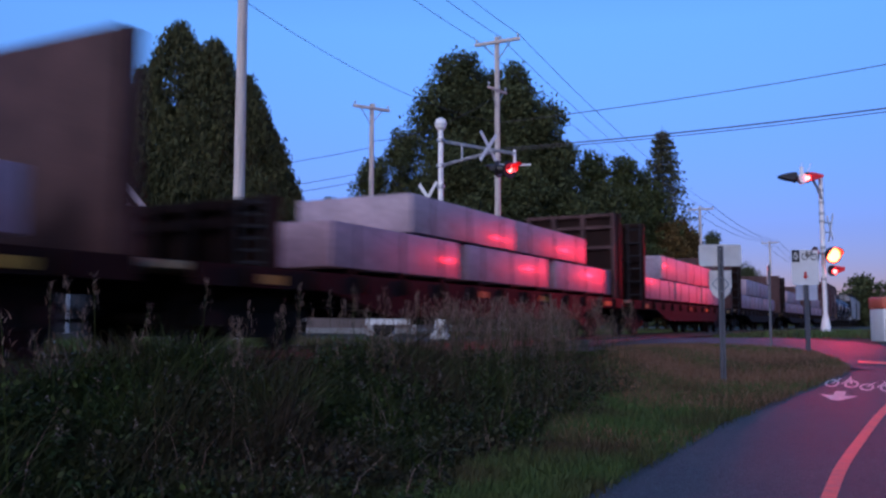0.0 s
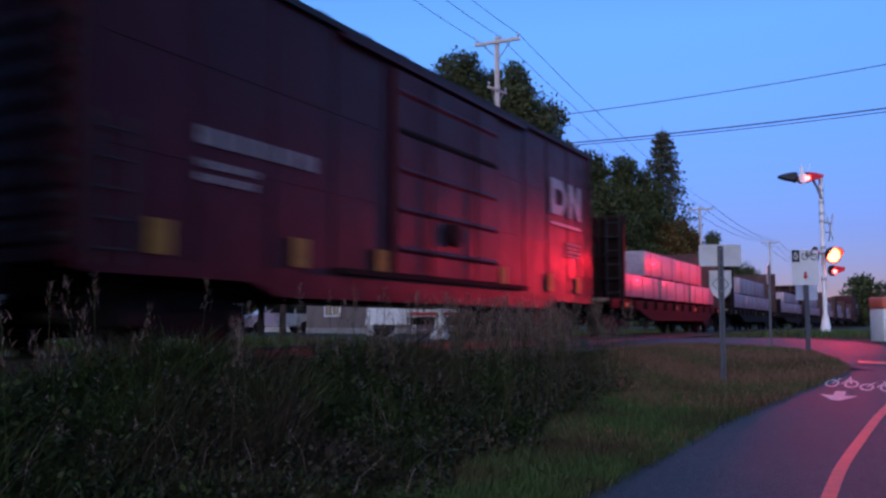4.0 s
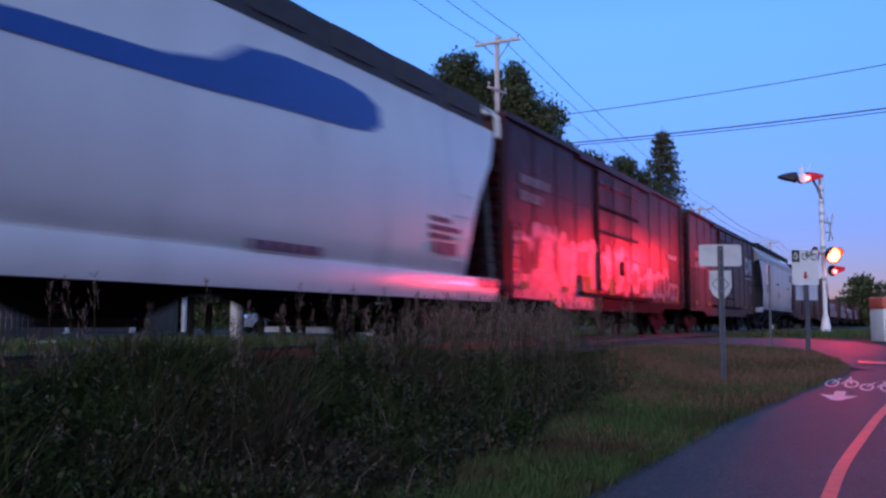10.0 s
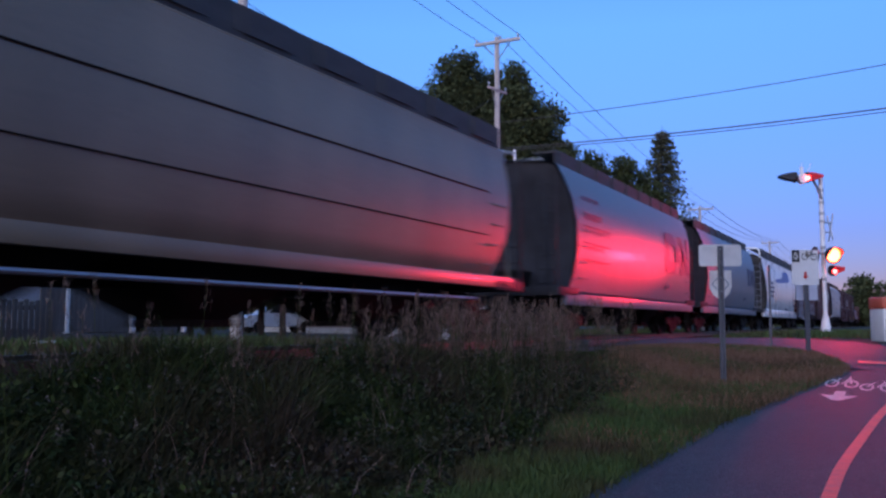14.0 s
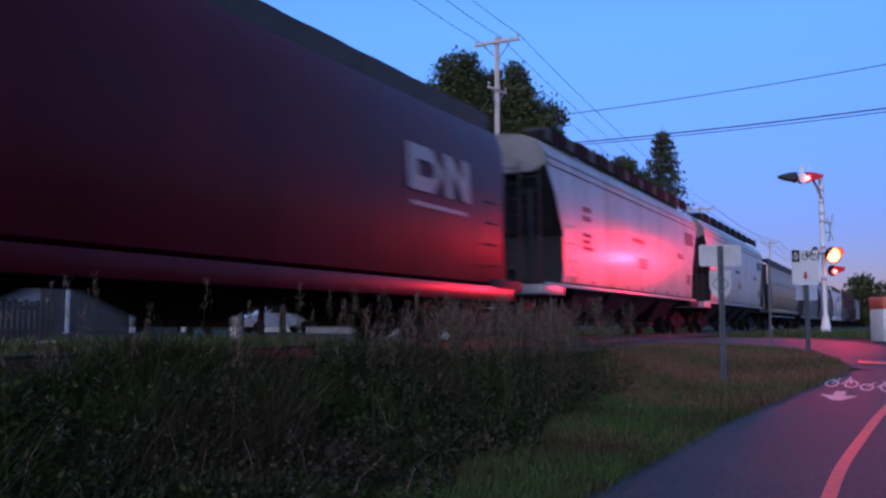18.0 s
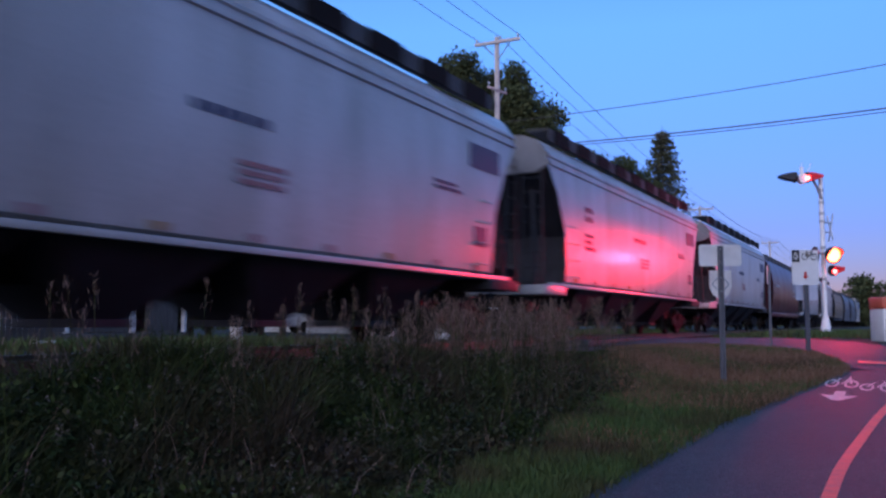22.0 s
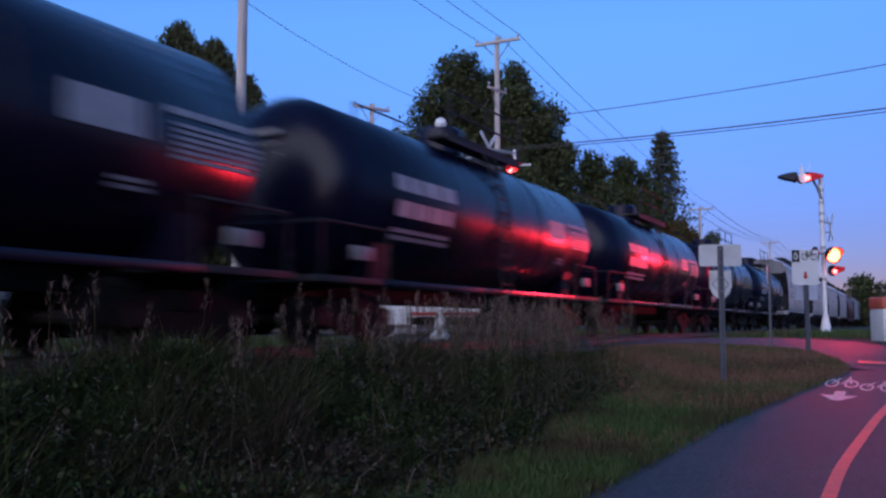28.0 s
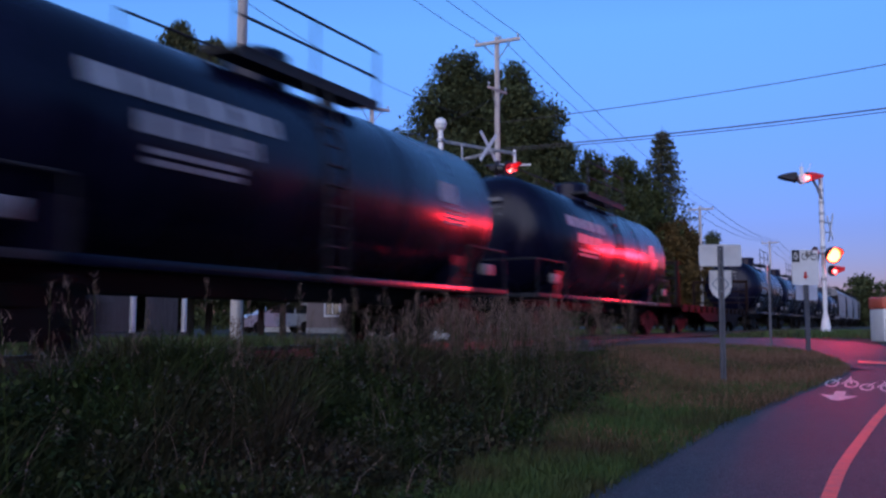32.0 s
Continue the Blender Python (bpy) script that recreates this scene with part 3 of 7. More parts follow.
def shell(bm, prof, ends, nx=26):
    """A car body: a half profile of (y, z) from sill to roof centre, mirrored, whose length at each height is ends(z)."""
    full = [(-y, z) for y, z in prof] + [(y, z) for y, z in prof[::-1] if y > 1e-6]
    rows = []
    for y, z in full:
        xe = ends(z)
        rows.append([bm.verts.new((-xe + 2 * xe * i / nx, y, z)) for i in range(nx + 1)])
    for a, b in zip(rows, rows[1:]):
        for i in range(nx):
            bm.faces.new((a[i], a[i + 1], b[i + 1], b[i]))
    for i in range(nx):
        bm.faces.new((rows[-1][i], rows[-1][i + 1], rows[0][i + 1], rows[0][i]))
    return rows


def end_sheet(bm, prof, ends, k, inset):
    """The sloping end wall set back inside the rim."""
    full = [(-y, z) for y, z in prof] + [(y, z) for y, z in prof[::-1] if y > 1e-6]
    rim = [bm.verts.new((k * ends(z), y, z)) for y, z in full]
    inn = [bm.verts.new((k * (ends(z) - 0.03), y * 0.985, z)) for y, z in full]
    zc = 0.5 * (full[0][1] + max(z for _, z in full))
    back = [bm.verts.new((k * (ends(z) - 0.05 - inset(z)), y * 0.9, z)) for y, z in full]
    n = len(full)
    for a, b in ((rim, inn), (inn, back)):
        for i in range(n):
            bm.faces.new((a[i], a[(i + 1) % n], b[(i + 1) % n], b[i]))
    h = n // 2
    for i in range(h):
        j = n - 1 - i
        if j - 1 > i + 1:
            bm.faces.new((back[i], back[i + 1], back[j - 1], back[j]))
        elif j - 1 == i + 1:
            bm.faces.new((back[i], back[i + 1], back[j]))


SILL = {"modern": (1.28, 1.37), "barrel": (0.86, 1.15), "taper": (0.83, 1.30), "tan": (1.13, 1.36)}


def hopper(L, style, paint, label, seed, marks):
    half = L / 2
    xs = half - 0.45
    car = thing("covered_hopper_car", pose(0, 0, 0), label, "freight car", "freight train cars")
    if style == "modern":
        ex = [(1.3, xs - 1.45), (2.0, xs - 1.42), (2.7, xs - 1.32), (3.2, xs - 1.08), (3.6, xs - 0.74), (3.9, xs - 0.40), (4.1, xs - 0.26), (5.1, xs - 0.22)]
        prof = [(1.42, 1.38), (1.50, 1.42), (1.53, 1.8), (1.55, 2.6), (1.55, 3.5), (1.52, 4.16), (1.56, 4.18), (1.56, 4.25), (1.50, 4.28), (1.50, 4.35), (1.54, 4.37), (1.54, 4.43), (1.47, 4.47), (1.40, 4.60), (1.24, 4.79), (0.9, 4.92), (0.5, 4.96), (0.0, 4.98)]
        top, boards = 4.90, 1.0
    elif style == "barrel":
        ex = [(1.1, xs - 0.7), (1.6, xs - 1.05), (2.2, xs - 1.25), (2.8, xs - 1.25), (3.4, xs - 1.1), (3.9, xs - 0.9), (4.4, xs - 0.75)]
        prof = [(1.38, 1.16), (1.46, 1.22), (1.53, 1.7), (1.58, 2.35), (1.58, 3.0), (1.52, 3.55), (1.40, 4.0), (1.27, 4.32), (1.20, 4.45), (0.9, 4.55), (0.4, 4.6), (0.0, 4.62)]
        top, boards = 4.60, 0.80
    else:
        if style == "tan":
            ex = [(1.1, xs - 1.9), (1.6, xs - 1.5), (2.2, xs - 1.0), (2.8, xs - 0.85), (3.6, xs - 0.85), (4.1, xs - 0.85), (4.6, xs - 0.85)]
        else:
            ex = [(1.1, xs - 2.0), (2.0, xs - 1.9), (2.7, xs - 1.65), (3.3, xs - 1.2), (3.7, xs - 0.8), (4.0, xs - 0.6), (4.6, xs - 0.55)]
        prof = [(1.36, 1.24), (1.46, 1.33), (1.52, 1.7), (1.56, 2.3), (1.56, 3.0), (1.51, 3.5), (1.44, 3.9), (1.45, 4.14), (1.39, 4.2), (1.1, 4.33), (0.5, 4.42), (0.0, 4.44)]
        top, boards = 4.42, 1.05

    if style == "taper":
        prof = [(y, z + 0.2 * min(1.0, max(0.0, (z - 3.0) / 0.9))) for y, z in prof]
        top += 0.25
    if style == "tan":
        prof = [(y, z - 0.14 * max(0.0, (z - 2.3) / 2.1)) for y, z in prof]
        top -= 0.14

    def ends(z):
        return ramp(z, ex)
    bm = bmesh.new()
    shell(bm, prof, ends)
    part("body", bm, paint, car, "", 40)
    for k in (-1, 1):
        bm = bmesh.new()
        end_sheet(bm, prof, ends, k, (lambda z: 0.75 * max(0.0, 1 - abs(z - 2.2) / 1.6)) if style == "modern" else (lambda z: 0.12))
        # ends darker than the body paint: the recess's shade is in the colour
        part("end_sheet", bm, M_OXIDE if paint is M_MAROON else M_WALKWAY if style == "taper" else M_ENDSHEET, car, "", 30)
        if style == "modern":
            # pale gable over the open end
            up = [(y, z) for y, z in prof if z > 4.1]
            bm = bmesh.new()
            prism(bm, [(-y, z) for y, z in up] + [(y, z) for y, z in up[::-1] if y > 0] + [(1.2, 4.0), (-1.2, 4.0)], "x", *sorted((k * (xs - 0.30), k * (xs - 0.24))))
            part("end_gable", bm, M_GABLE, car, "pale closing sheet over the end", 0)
        # platform, posts and braces at the end
        bm = bmesh.new()
        box(bm, *sorted((k * (xs - 1.5), k * xs)), -1.5, 1.5, 1.08, 1.3, 0.015)
        part("end_sill", bm, paint if style == "modern" and k < 0 else M_DARK, car)
        for y in (-1.25, -0.45, 0.45, 1.25):
            bm = bmesh.new()
            tube(bm, (k * (xs - 0.12), y * 0.96, 1.3), (k * (xs - (0.4 if style == "modern" else 0.2)), y * 0.85, 4.3 if abs(y) < 1 else 3.6), 0.05, 6)
            part("end_post", bm, paint if style == "tan" else M_GABLE if style == "taper" else M_DARK, car)
        ladder(car, k * (xs - 0.02), -1.45, -0.95, 1.2, 4.0, 8, M_GALV if style == "taper" else M_DARK)
        if style == "taper":
            # hoop of hand rail where the walkway begins
            bm = bmesh.new()
            x = k * (xs - 0.25)
            pipe(bm, [(x, -1.4, 4.3), (x, -1.38, 4.75), (x, -1.25, 4.88), (x, -0.6, 4.9), (x, -0.5, 4.6)], 0.05, 8)
            pipe(bm, [(x, -1.3, 4.85), (k * (xs - 1.1), -1.3, 4.85), (k * (xs - 1.4), -1.3, 4.5)], 0.04, 8)
            part("walkway_hoop", bm, paint, car, "white bent hand rail")
        bm = bmesh.new()
        box(bm, *sorted((k * (xs - 1.3), k * (xs - 0.3))), -0.3, 0.3, 1.3, 1.75, 0.03)
        part("brake_cylinder_box", bm, M_RUST, car)
        # grab irons on the side at each end
        for i in range(4):
            bm = bmesh.new()
            z = 1.55 + i * 0.42
            xx = k * (ends(z) - 0.55)
            yy = -1.585
            pipe(bm, [(xx - 0.22, yy + 0.05, z), (xx - 0.22, yy - 0.03, z), (xx + 0.22, yy - 0.03, z), (xx + 0.22, yy + 0.05, z)], 0.013, 5)
            part("grab_iron", bm, paint, car)
    for y in (-1.5, 1.5):
        bm = bmesh.new()
        yy = sorted((y, y * 0.92))
        box(bm, -xs + 0.5, xs - 0.5, yy[0], yy[1], *SILL[style], 0.01)
        part("side_sill", bm, paint, car)
    bm = bmesh.new()
    box(bm, -xs, xs, -0.28, 0.28, 0.82, 1.15, 0.02)
    part("centre_sill", bm, M_RUST, car)
    nb = 4 if style == "modern" else 3
    for i in range(nb):
        x = (i - (nb - 1) / 2) * (L - 6.4) / nb
        w = (L - 6.4) / nb * 0.48
        bm = bmesh.new()
        lo = [bm.verts.new((x + a * 0.35, b * 0.55, 0.42)) for a, b in ((-1, -1), (1, -1), (1, 1), (-1, 1))]
        hi = [bm.verts.new((x + a * w, b * 1.4, 1.34)) for a, b in ((-1, -1), (1, -1), (1, 1), (-1, 1))]
        bm.faces.new(lo)
        bm.faces.new(hi)
        for j in range(4):
            bm.faces.new((lo[j], lo[(j + 1) % 4], hi[(j + 1) % 4], hi[j]))
        box(bm, x - 0.4, x + 0.4, -0.62, 0.62, 0.34, 0.44, 0.01)
        # modern bays greyed from white paint, for the shade under the car
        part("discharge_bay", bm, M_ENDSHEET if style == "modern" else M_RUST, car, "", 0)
    # roof: trough of hatches and running boards
    bm = bmesh.new()
    box(bm, -xs + 1.5, xs - 1.5, -0.42, 0.42, top - 0.06, top + 0.16, 0.02)
    part("hatch_coaming", bm, M_DARK if style == "modern" else paint, car)
    nh = 9
    hatch = None
    for i in range(nh):
        x = (i - (nh - 1) / 2) * (2 * xs - 3.4) / nh
        if hatch is None:
            bm = bmesh.new()
            box(bm, -0.62, 0.62, -0.46, 0.46, 0, 0.07, 0.02)
            hatch = part("hatch_cover", bm, M_DARK if style == "modern" else paint, car)
            hatch.matrix_basis = pose(x, 0, top + 0.165)
        else:
            share("hatch_cover", hatch, car, pose(x, 0, top + 0.165))
    rise = 0.12 if style == "modern" else 0.05
    for y in (-1, 1):
        bm = bmesh.new()
        box(bm, -xs + 0.9, xs - 0.9, y * boards - 0.3, y * boards + 0.3, top + rise + 0.13, top + rise + 0.17)
        box(bm, -xs + 0.9, xs - 0.9, y * (boards + 0.3) - 0.012, y * (boards + 0.3) + 0.012, top - (0.02 if style == "modern" else 0.14 if style == "barrel" else 0.27), top + rise + (0.15 if style == "modern" else 0.2))
        part("running_board", bm, M_WALKWAY, car, "dark steel grating walkway", 0)
        bracket = None
        n = 9
        for i in range(n):
            x = (i - (n - 1) / 2) * (2 * xs - 1.8) / n
            if bracket is None:
                bm = bmesh.new()
                box(bm, -0.52, 0.52, -0.02, 0.02, -0.04 if style == "modern" else -0.12, 0.30 if style == "modern" else 0.24)
                bracket = part("hatch_guard", bm, M_RUST if style == "modern" else M_WALKWAY, car, "", 0)
                bracket.matrix_basis = pose(x, y * (boards + 0.33), top)
            else:
                share("hatch_guard", bracket, car, pose(x, y * (boards + 0.33), top))
    couplers(car, half)
    truck(car, -half + 2.35)
    truck(car, half - 2.35)
    marks(car, half, xs)
    return car


def marks_modern(seed):
    def f(car, half, xs):
        y = -1.553
        plate(car, "number_panel", half - 2.95, half - 1.6, 3.42, 3.9, y, M_STENCIL_D, "dark blue reporting mark panel")
        text_bars(car, half - 4.4, 2.98, 1.1, 2, 0.06, y, M_STENCIL_D, seed)
        plate(car, "data_panel", half - 2.75, half - 2.2, 1.9, 2.28, y + 0.01, M_STENCIL_D)
        text_bars(car, -half + 3.3, 3.45, 0.9, 2, 0.14, y, M_STENCIL_D, seed + 1)
        text_bars(car, -half + 3.3, 2.75, 0.9, 3, 0.10, y, M_STENCIL_D, seed + 2)
        text_bars(car, -1.2, 3.05, 2.2, 1, 0.13, y, M_STENCIL_D, seed + 3)
        text_bars(car, -0.4, 2.45, 0.9, 3, 0.07, y, M_STENCIL_R, seed + 4)
        for i in range(9):
            plate(car, "reflective_mark", -half + 2.6 + i * (2 * half - 5.2) / 8 - 0.1, -half + 2.6 + i * (2 * half - 5.2) / 8 + 0.1, 1.43, 1.53, -1.515, M_YELLOW if i % 3 == 0 else M_STENCIL_R)
    return f


def marks_blue(car, half, xs):
    y = -1.563
    bm = bmesh.new()

    def skin(z):
        return -0.016 - ramp(z, [(2.3, 1.56), (3.0, 1.56), (3.6, 1.51), (4.1, 1.44), (4.34, 1.45)])
    rows = []
    for x, lo, hi in ((-3.6, 3.09, 3.22), (-2.2, 3.11, 3.36), (-0.4, 3.16, 3.45), (0.5, 3.2, 3.62), (1.1, 3.24, 3.95), (1.9, 3.28, 4.05), (3.4, 3.34, 4.07), (4.0, 3.4, 4.0), (4.35, 3.55, 3.85)):
        mid = [lo + (hi - lo) * i / 4 for i in range(5)]
        rows.append([bm.verts.new((x, skin(v), v)) for v in mid])
    for a, b in zip(rows, rows[1:]):
        for i in range(4):
            bm.faces.new((a[i], b[i], b[i + 1], a[i + 1]))
    part("blue_stripe", bm, M_BLUE, car, "blue swoosh stripe", 0)
    text_bars(car, half - 4.0, 2.3, 1.2, 3, 0.09, y, M_STENCIL_D, 31)
    text_bars(car, half - 3.9, 1.85, 1.3, 1, 0.2, y, M_STENCIL_D, 32)
    text_bars(car, -half + 4.2, 3.05, 1.3, 4, 0.16, y, M_STENCIL_D, 33)
    text_bars(car, 1.2, 1.47, 1.8, 1, 0.13, -1.535, M_STENCIL_D, 34)


def barrel_side(z):
    """The near surface of a round-sided hopper at a height."""
    return -0.03 - ramp(z, [(1.22, 1.46), (1.7, 1.53), (2.35, 1.58), (3.0, 1.58), (3.55, 1.52), (4.0, 1.40)])


def marks_grey(seed, large):
    def f(car, half, xs):
        y = -1.588
        if large:
            noodle(car, half - 5.6, 2.18, 3.75, 1.42, barrel_side, M_STENCIL_D)
        else:
            noodle(car, half - 4.1, 2.42, 2.2, 0.9, barrel_side, M_STENCIL_D)
        x0 = -half + (2.25 if large else 3.4)
        for i in range(4):
            text_bars(car, x0, 3.75 - i * 0.44, 2.1, 1, 0.17 if i < 2 else 0.1, y + (0.02 if i else 0.1), M_STENCIL_D, seed + i)
        for i in range(3):
            bm = bmesh.new()
            box(bm, x0 - 0.05, x0 + 2.15, y - 0.015, y, 2.92 - i * 0.44, 2.96 - i * 0.44)
            part("stencil_line", bm, M_STENCIL_D, car, "", 0)
        text_bars(car, half - 5.6, 1.75, 0.5, 1, 0.14, y, M_STENCIL_D, seed + 9)
    return f


def marks_maroon(car, half, xs):
    y = -1.588
    noodle(car, half - 5.6, 2.66, 2.3, 0.80, barrel_side, M_STENCIL_W)
    plate(car, "web_lettering", half - 5.5, half - 3.4, 2.40, 2.48, y, M_STENCIL_W)
    text_bars(car, -half + 3.0, 2.95, 2.3, 1, 0.16, y, M_STENCIL_W, 51)


def marks_tan(car, half, xs):
    bm = bmesh.new()
    tube(bm, (-half + 1.5, -1.45, 0.88), (half - 2.8, -1.45, 0.88), 0.035, 8)
    part("air_pipe", bm, M_GALV, car, "pale pipe along the sill")
    bm = bmesh.new()
    box(bm, -half + 2.6, half - 2.4, -1.575, -1.555, 3.02, 3.04)
    box(bm, -half + 2.6, half - 2.4, -1.575, -1.555, 2.15, 2.165)
    part("seam_strips", bm, M_RUST, car, "", 0)
    plate(car, "end_mark", -half + 1.3, -half + 2.2, 1.4, 1.7, -1.5, M_YELLOW)


def spray_letters(car, x0, x1, z0, z1, y, mat, seed):
    """Sprayed letters: fat slanted outlines with dark counters between them, uneven in height."""
    rng = random.Random(seed)
    x = x0
    while x < x1 - 0.3:
        w = rng.uniform(0.45, 0.85)
        lo, hi = z0 + rng.uniform(0, 0.15), z1 + rng.uniform(-0.35, 0.15)
        sl = rng.uniform(-0.2, 0.25)
        n = 14
        e = rng.uniform(2.2, 4.0)
        ring = []
        for i in range(n):
            t = 2 * math.pi * i / n
            c, s = math.cos(t), math.sin(t)
            u = math.copysign(abs(c) ** (2 / e), c) * (1 + rng.uniform(-0.12, 0.12))
            v = math.copysign(abs(s) ** (2 / e), s) * (1 + rng.uniform(-0.08, 0.08))
            ring.append((u, v))
        for k, m, d, nm in ((1.0, mat, 0.0, "graffiti"), (rng.uniform(0.45, 0.7), M_OXIDE, 0.006, "graffiti_counter")):
            if d and rng.random() < 0.25:
                continue
            bm = bmesh.new()
            prism(bm, [(x + w / 2 + (u * w * 0.5 + v * sl * 0.5) * k, (lo + hi) / 2 + v * (hi - lo) * 0.5 * k) for u, v in ring], "y", y - 0.006 - d, y)
            part(nm, bm, m, car, "sprayed letter" if not d else "", 0)
        x += w * rng.uniform(0.8, 1.05)


def boxcar(L, paint, label, seed, graf=None, mark=True):
    half = L / 2
    xs = half - 0.65
    car = thing("boxcar", pose(0, 0, 0), label, "freight car", "freight train cars")
    bm = bmesh.new()
    box(bm, -xs, xs, -1.48, 1.48, 1.05, 4.84)
    part("body", bm, paint, car, "", 0)
    # pressed side panels: slight beads standing out
    for side in (-1, 1):
        for x0, x1 in ((-xs + 0.1, -2.15), (2.15, xs - 0.1)):
            post = None
            for i in range(5):
                x = x0 + 0.1 + i * (x1 - x0 - 0.2) / 4
                if post is None:
                    bm = bmesh.new()
                    box(bm, -0.05, 0.05, *sorted((side * 1.48, side * 1.497)), 1.1, 4.76)
                    post = part("side_post", bm, paint, car, "", 0)
                    post.matrix_basis = pose(x, 0, 0)
                else:
                    share("side_post", post, car, pose(x, 0, 0))
            for z in (2.3, 3.5):
                bm = bmesh.new()
                box(bm, x0, x1, *sorted((side * 1.48, side * 1.49)), z, z + 0.03)
                part("panel_seam", bm, paint, car, "", 0)
        # plug door with rods
        bm = bmesh.new()
        yy = sorted((side * 1.49, side * 1.57))
        box(bm, -2.05, 2.05, yy[0], yy[1], 1.2, 4.62, 0.02)
        d = part("door", bm, paint, car, "", 0)
        for i in range(5):
            bm = bmesh.new()
            z = 1.55 + i * 0.66
            prism(bm, [(side * 1.57, z), (side * 1.60, z + 0.06), (side * 1.572, z + 0.12)], "x", -1.95, 1.95)
            part("door_bead", bm, paint if i != 3 else M_RUST, d, "", 0)
        for x in (-0.9, 0.9):
            bm = bmesh.new()
            tube(bm, (x, side * 1.63, 1.2), (x, side * 1.63, 4.6), 0.02, 6)
            part("door_rod", bm, M_RUST, d)
        bm = bmesh.new()
        tube(bm, (0, side * 1.6, 2.0), (0, side * 1.66, 2.0), 0.22, 14)
        part("door_wheel", bm, M_RUST, d)
        for z in (1.12, 4.68):
            bm = bmesh.new()
            box(bm, -3.6, 3.6, *sorted((side * 1.5, side * 1.6)), z, z + 0.09)
            part("door_track", bm, M_RUST if z < 2 else paint, car, "", 0)
        # sill, deeper at the door
        bm = bmesh.new()
        prism(bm, [(-xs, 0.92), (-xs + 2.6, 0.92), (-xs + 3.2, 0.74), (xs - 3.2, 0.74), (xs - 2.6, 0.92), (xs, 0.92), (xs, 1.1), (-xs, 1.1)], "y", *sorted((side * 1.42, side * 1.5)))
        part("side_sill", bm, M_SILL if graf else paint, car, "", 0)
        for k in (-1, 1):
            ladder(car, k * (xs - 0.3) - 0.22, side * 1.58, 0, 1.0, 4.6 if k > 0 else 2.6, 9 if k > 0 else 5, M_DARK, False)
    for k in (-1, 1):
        for i in range(11):
            bm = bmesh.new()
            z = 1.3 + i * 0.3
            prism(bm, [(k * xs, z - 0.1), (k * (xs + 0.07), z - 0.05), (k * (xs + 0.07), z + 0.05), (k * xs, z + 0.1)], "y", -1.3, 1.3)
            part("end_bead", bm, paint, car, "", 0)
        for y0, y1 in ((-1.52, -1.38), (1.38, 1.52)):
            bm = bmesh.new()
            box(bm, *sorted((k * xs, k * (xs + 0.1))), y0, y1, 0.95, 4.78)
            part("corner_post", bm, paint, car, "", 0)
        ladder(car, k * (xs + 0.12), -1.45, -1.0, 1.1, 4.6, 9, M_DARK)
    bm = bmesh.new()
    prism(bm, [(-1.56, 4.78), (-1.56, 4.88), (0, 5.04), (1.56, 4.88), (1.56, 4.78)], "x", -xs - 0.12, xs + 0.12)
    n = 14
    for i in range(n):
        x = -xs + (i + 0.5) * 2 * xs / n
        prism(bm, [(-1.55, 4.885), (0, 5.045), (1.55, 4.885), (1.55, 4.92), (0, 5.08), (-1.55, 4.92)], "x", x - 0.05, x + 0.05)
    part("roof", bm, M_DARK if seed % 2 else paint, car, "", 0)
    bm = bmesh.new()
    box(bm, -xs, xs, -0.3, 0.3, 0.72, 1.05, 0.02)
    part("centre_sill", bm, M_RUST, car)
    couplers(car, half)
    truck(car, -half + 2.6)
    truck(car, half - 2.6)
    y = -1.50
    if mark:
        noodle(car, xs - 2.9, 3.02, 2.15, 0.86, y - 0.02, M_STENCIL_W)
        plate(car, "web_lettering", xs - 2.9, xs - 0.8, 2.76, 2.83, y - 0.02, M_STENCIL_W)
        if seed == 23:
            text_bars(car, -xs + 1.0, 3.34, 1.0, 1, 0.24, y, M_STENCIL_G, seed)
            text_bars(car, -xs + 1.0, 2.92, 2.2, 1, 0.24, y, M_STENCIL_G, seed + 1)
            text_bars(car, -xs + 4.9, 2.25, 0.5, 1, 0.18, y, M_STENCIL_G, seed + 3)
        else:
            text_bars(car, -xs + 1.6, 2.75, 3.4, 1, 0.22, y, M_STENCIL_G, seed)
            text_bars(car, -xs + 1.6, 2.35, 1.0, 2, 0.10, y, M_STENCIL_G, seed + 1)
        text_bars(car, xs - 1.8, 2.4, 1.0, 4, 0.06, y - 0.02, M_STENCIL_G, seed + 2)
    else:
        text_bars(car, -xs + 0.8, 3.7, 1.9, 2, 0.22, y, M_STENCIL_G, seed)
        text_bars(car, xs - 2.2, 2.85, 1.4, 1, 0.16, y - 0.02, M_STENCIL_W, seed + 2)
    for x in (-xs + 1.0, -xs + 3.6, -2.4, 2.4, xs - 3.0, xs - 1.0):
        plate(car, "reflective_mark", x - 0.17, x + 0.17, 1.16, 1.56 if seed == 21 else 1.3, y - 0.024, M_YELLOW)
    if graf:
        tall = (2.7, 2.5, 2.2)
        # sprayed ground under the letters, with a ragged upper edge
        bm = bmesh.new()
        edge = [(-xs + 0.4 + i * 0.42, 2.35 + 0.3 * math.sin(i * 1.9) + 0.15 * math.sin(i * 4.3) - 0.04 * i) for i in range(14)]
        prism(bm, [(-xs + 0.4, 0.95), (-xs + 2.7, 0.93), (-xs + 3.2, 0.76), (edge[-1][0], 0.76)] + edge[::-1], "y", y - 0.005, y - 0.001)
        part("graffiti_ground", bm, graf, car, "pale blue sprayed ground", 0)
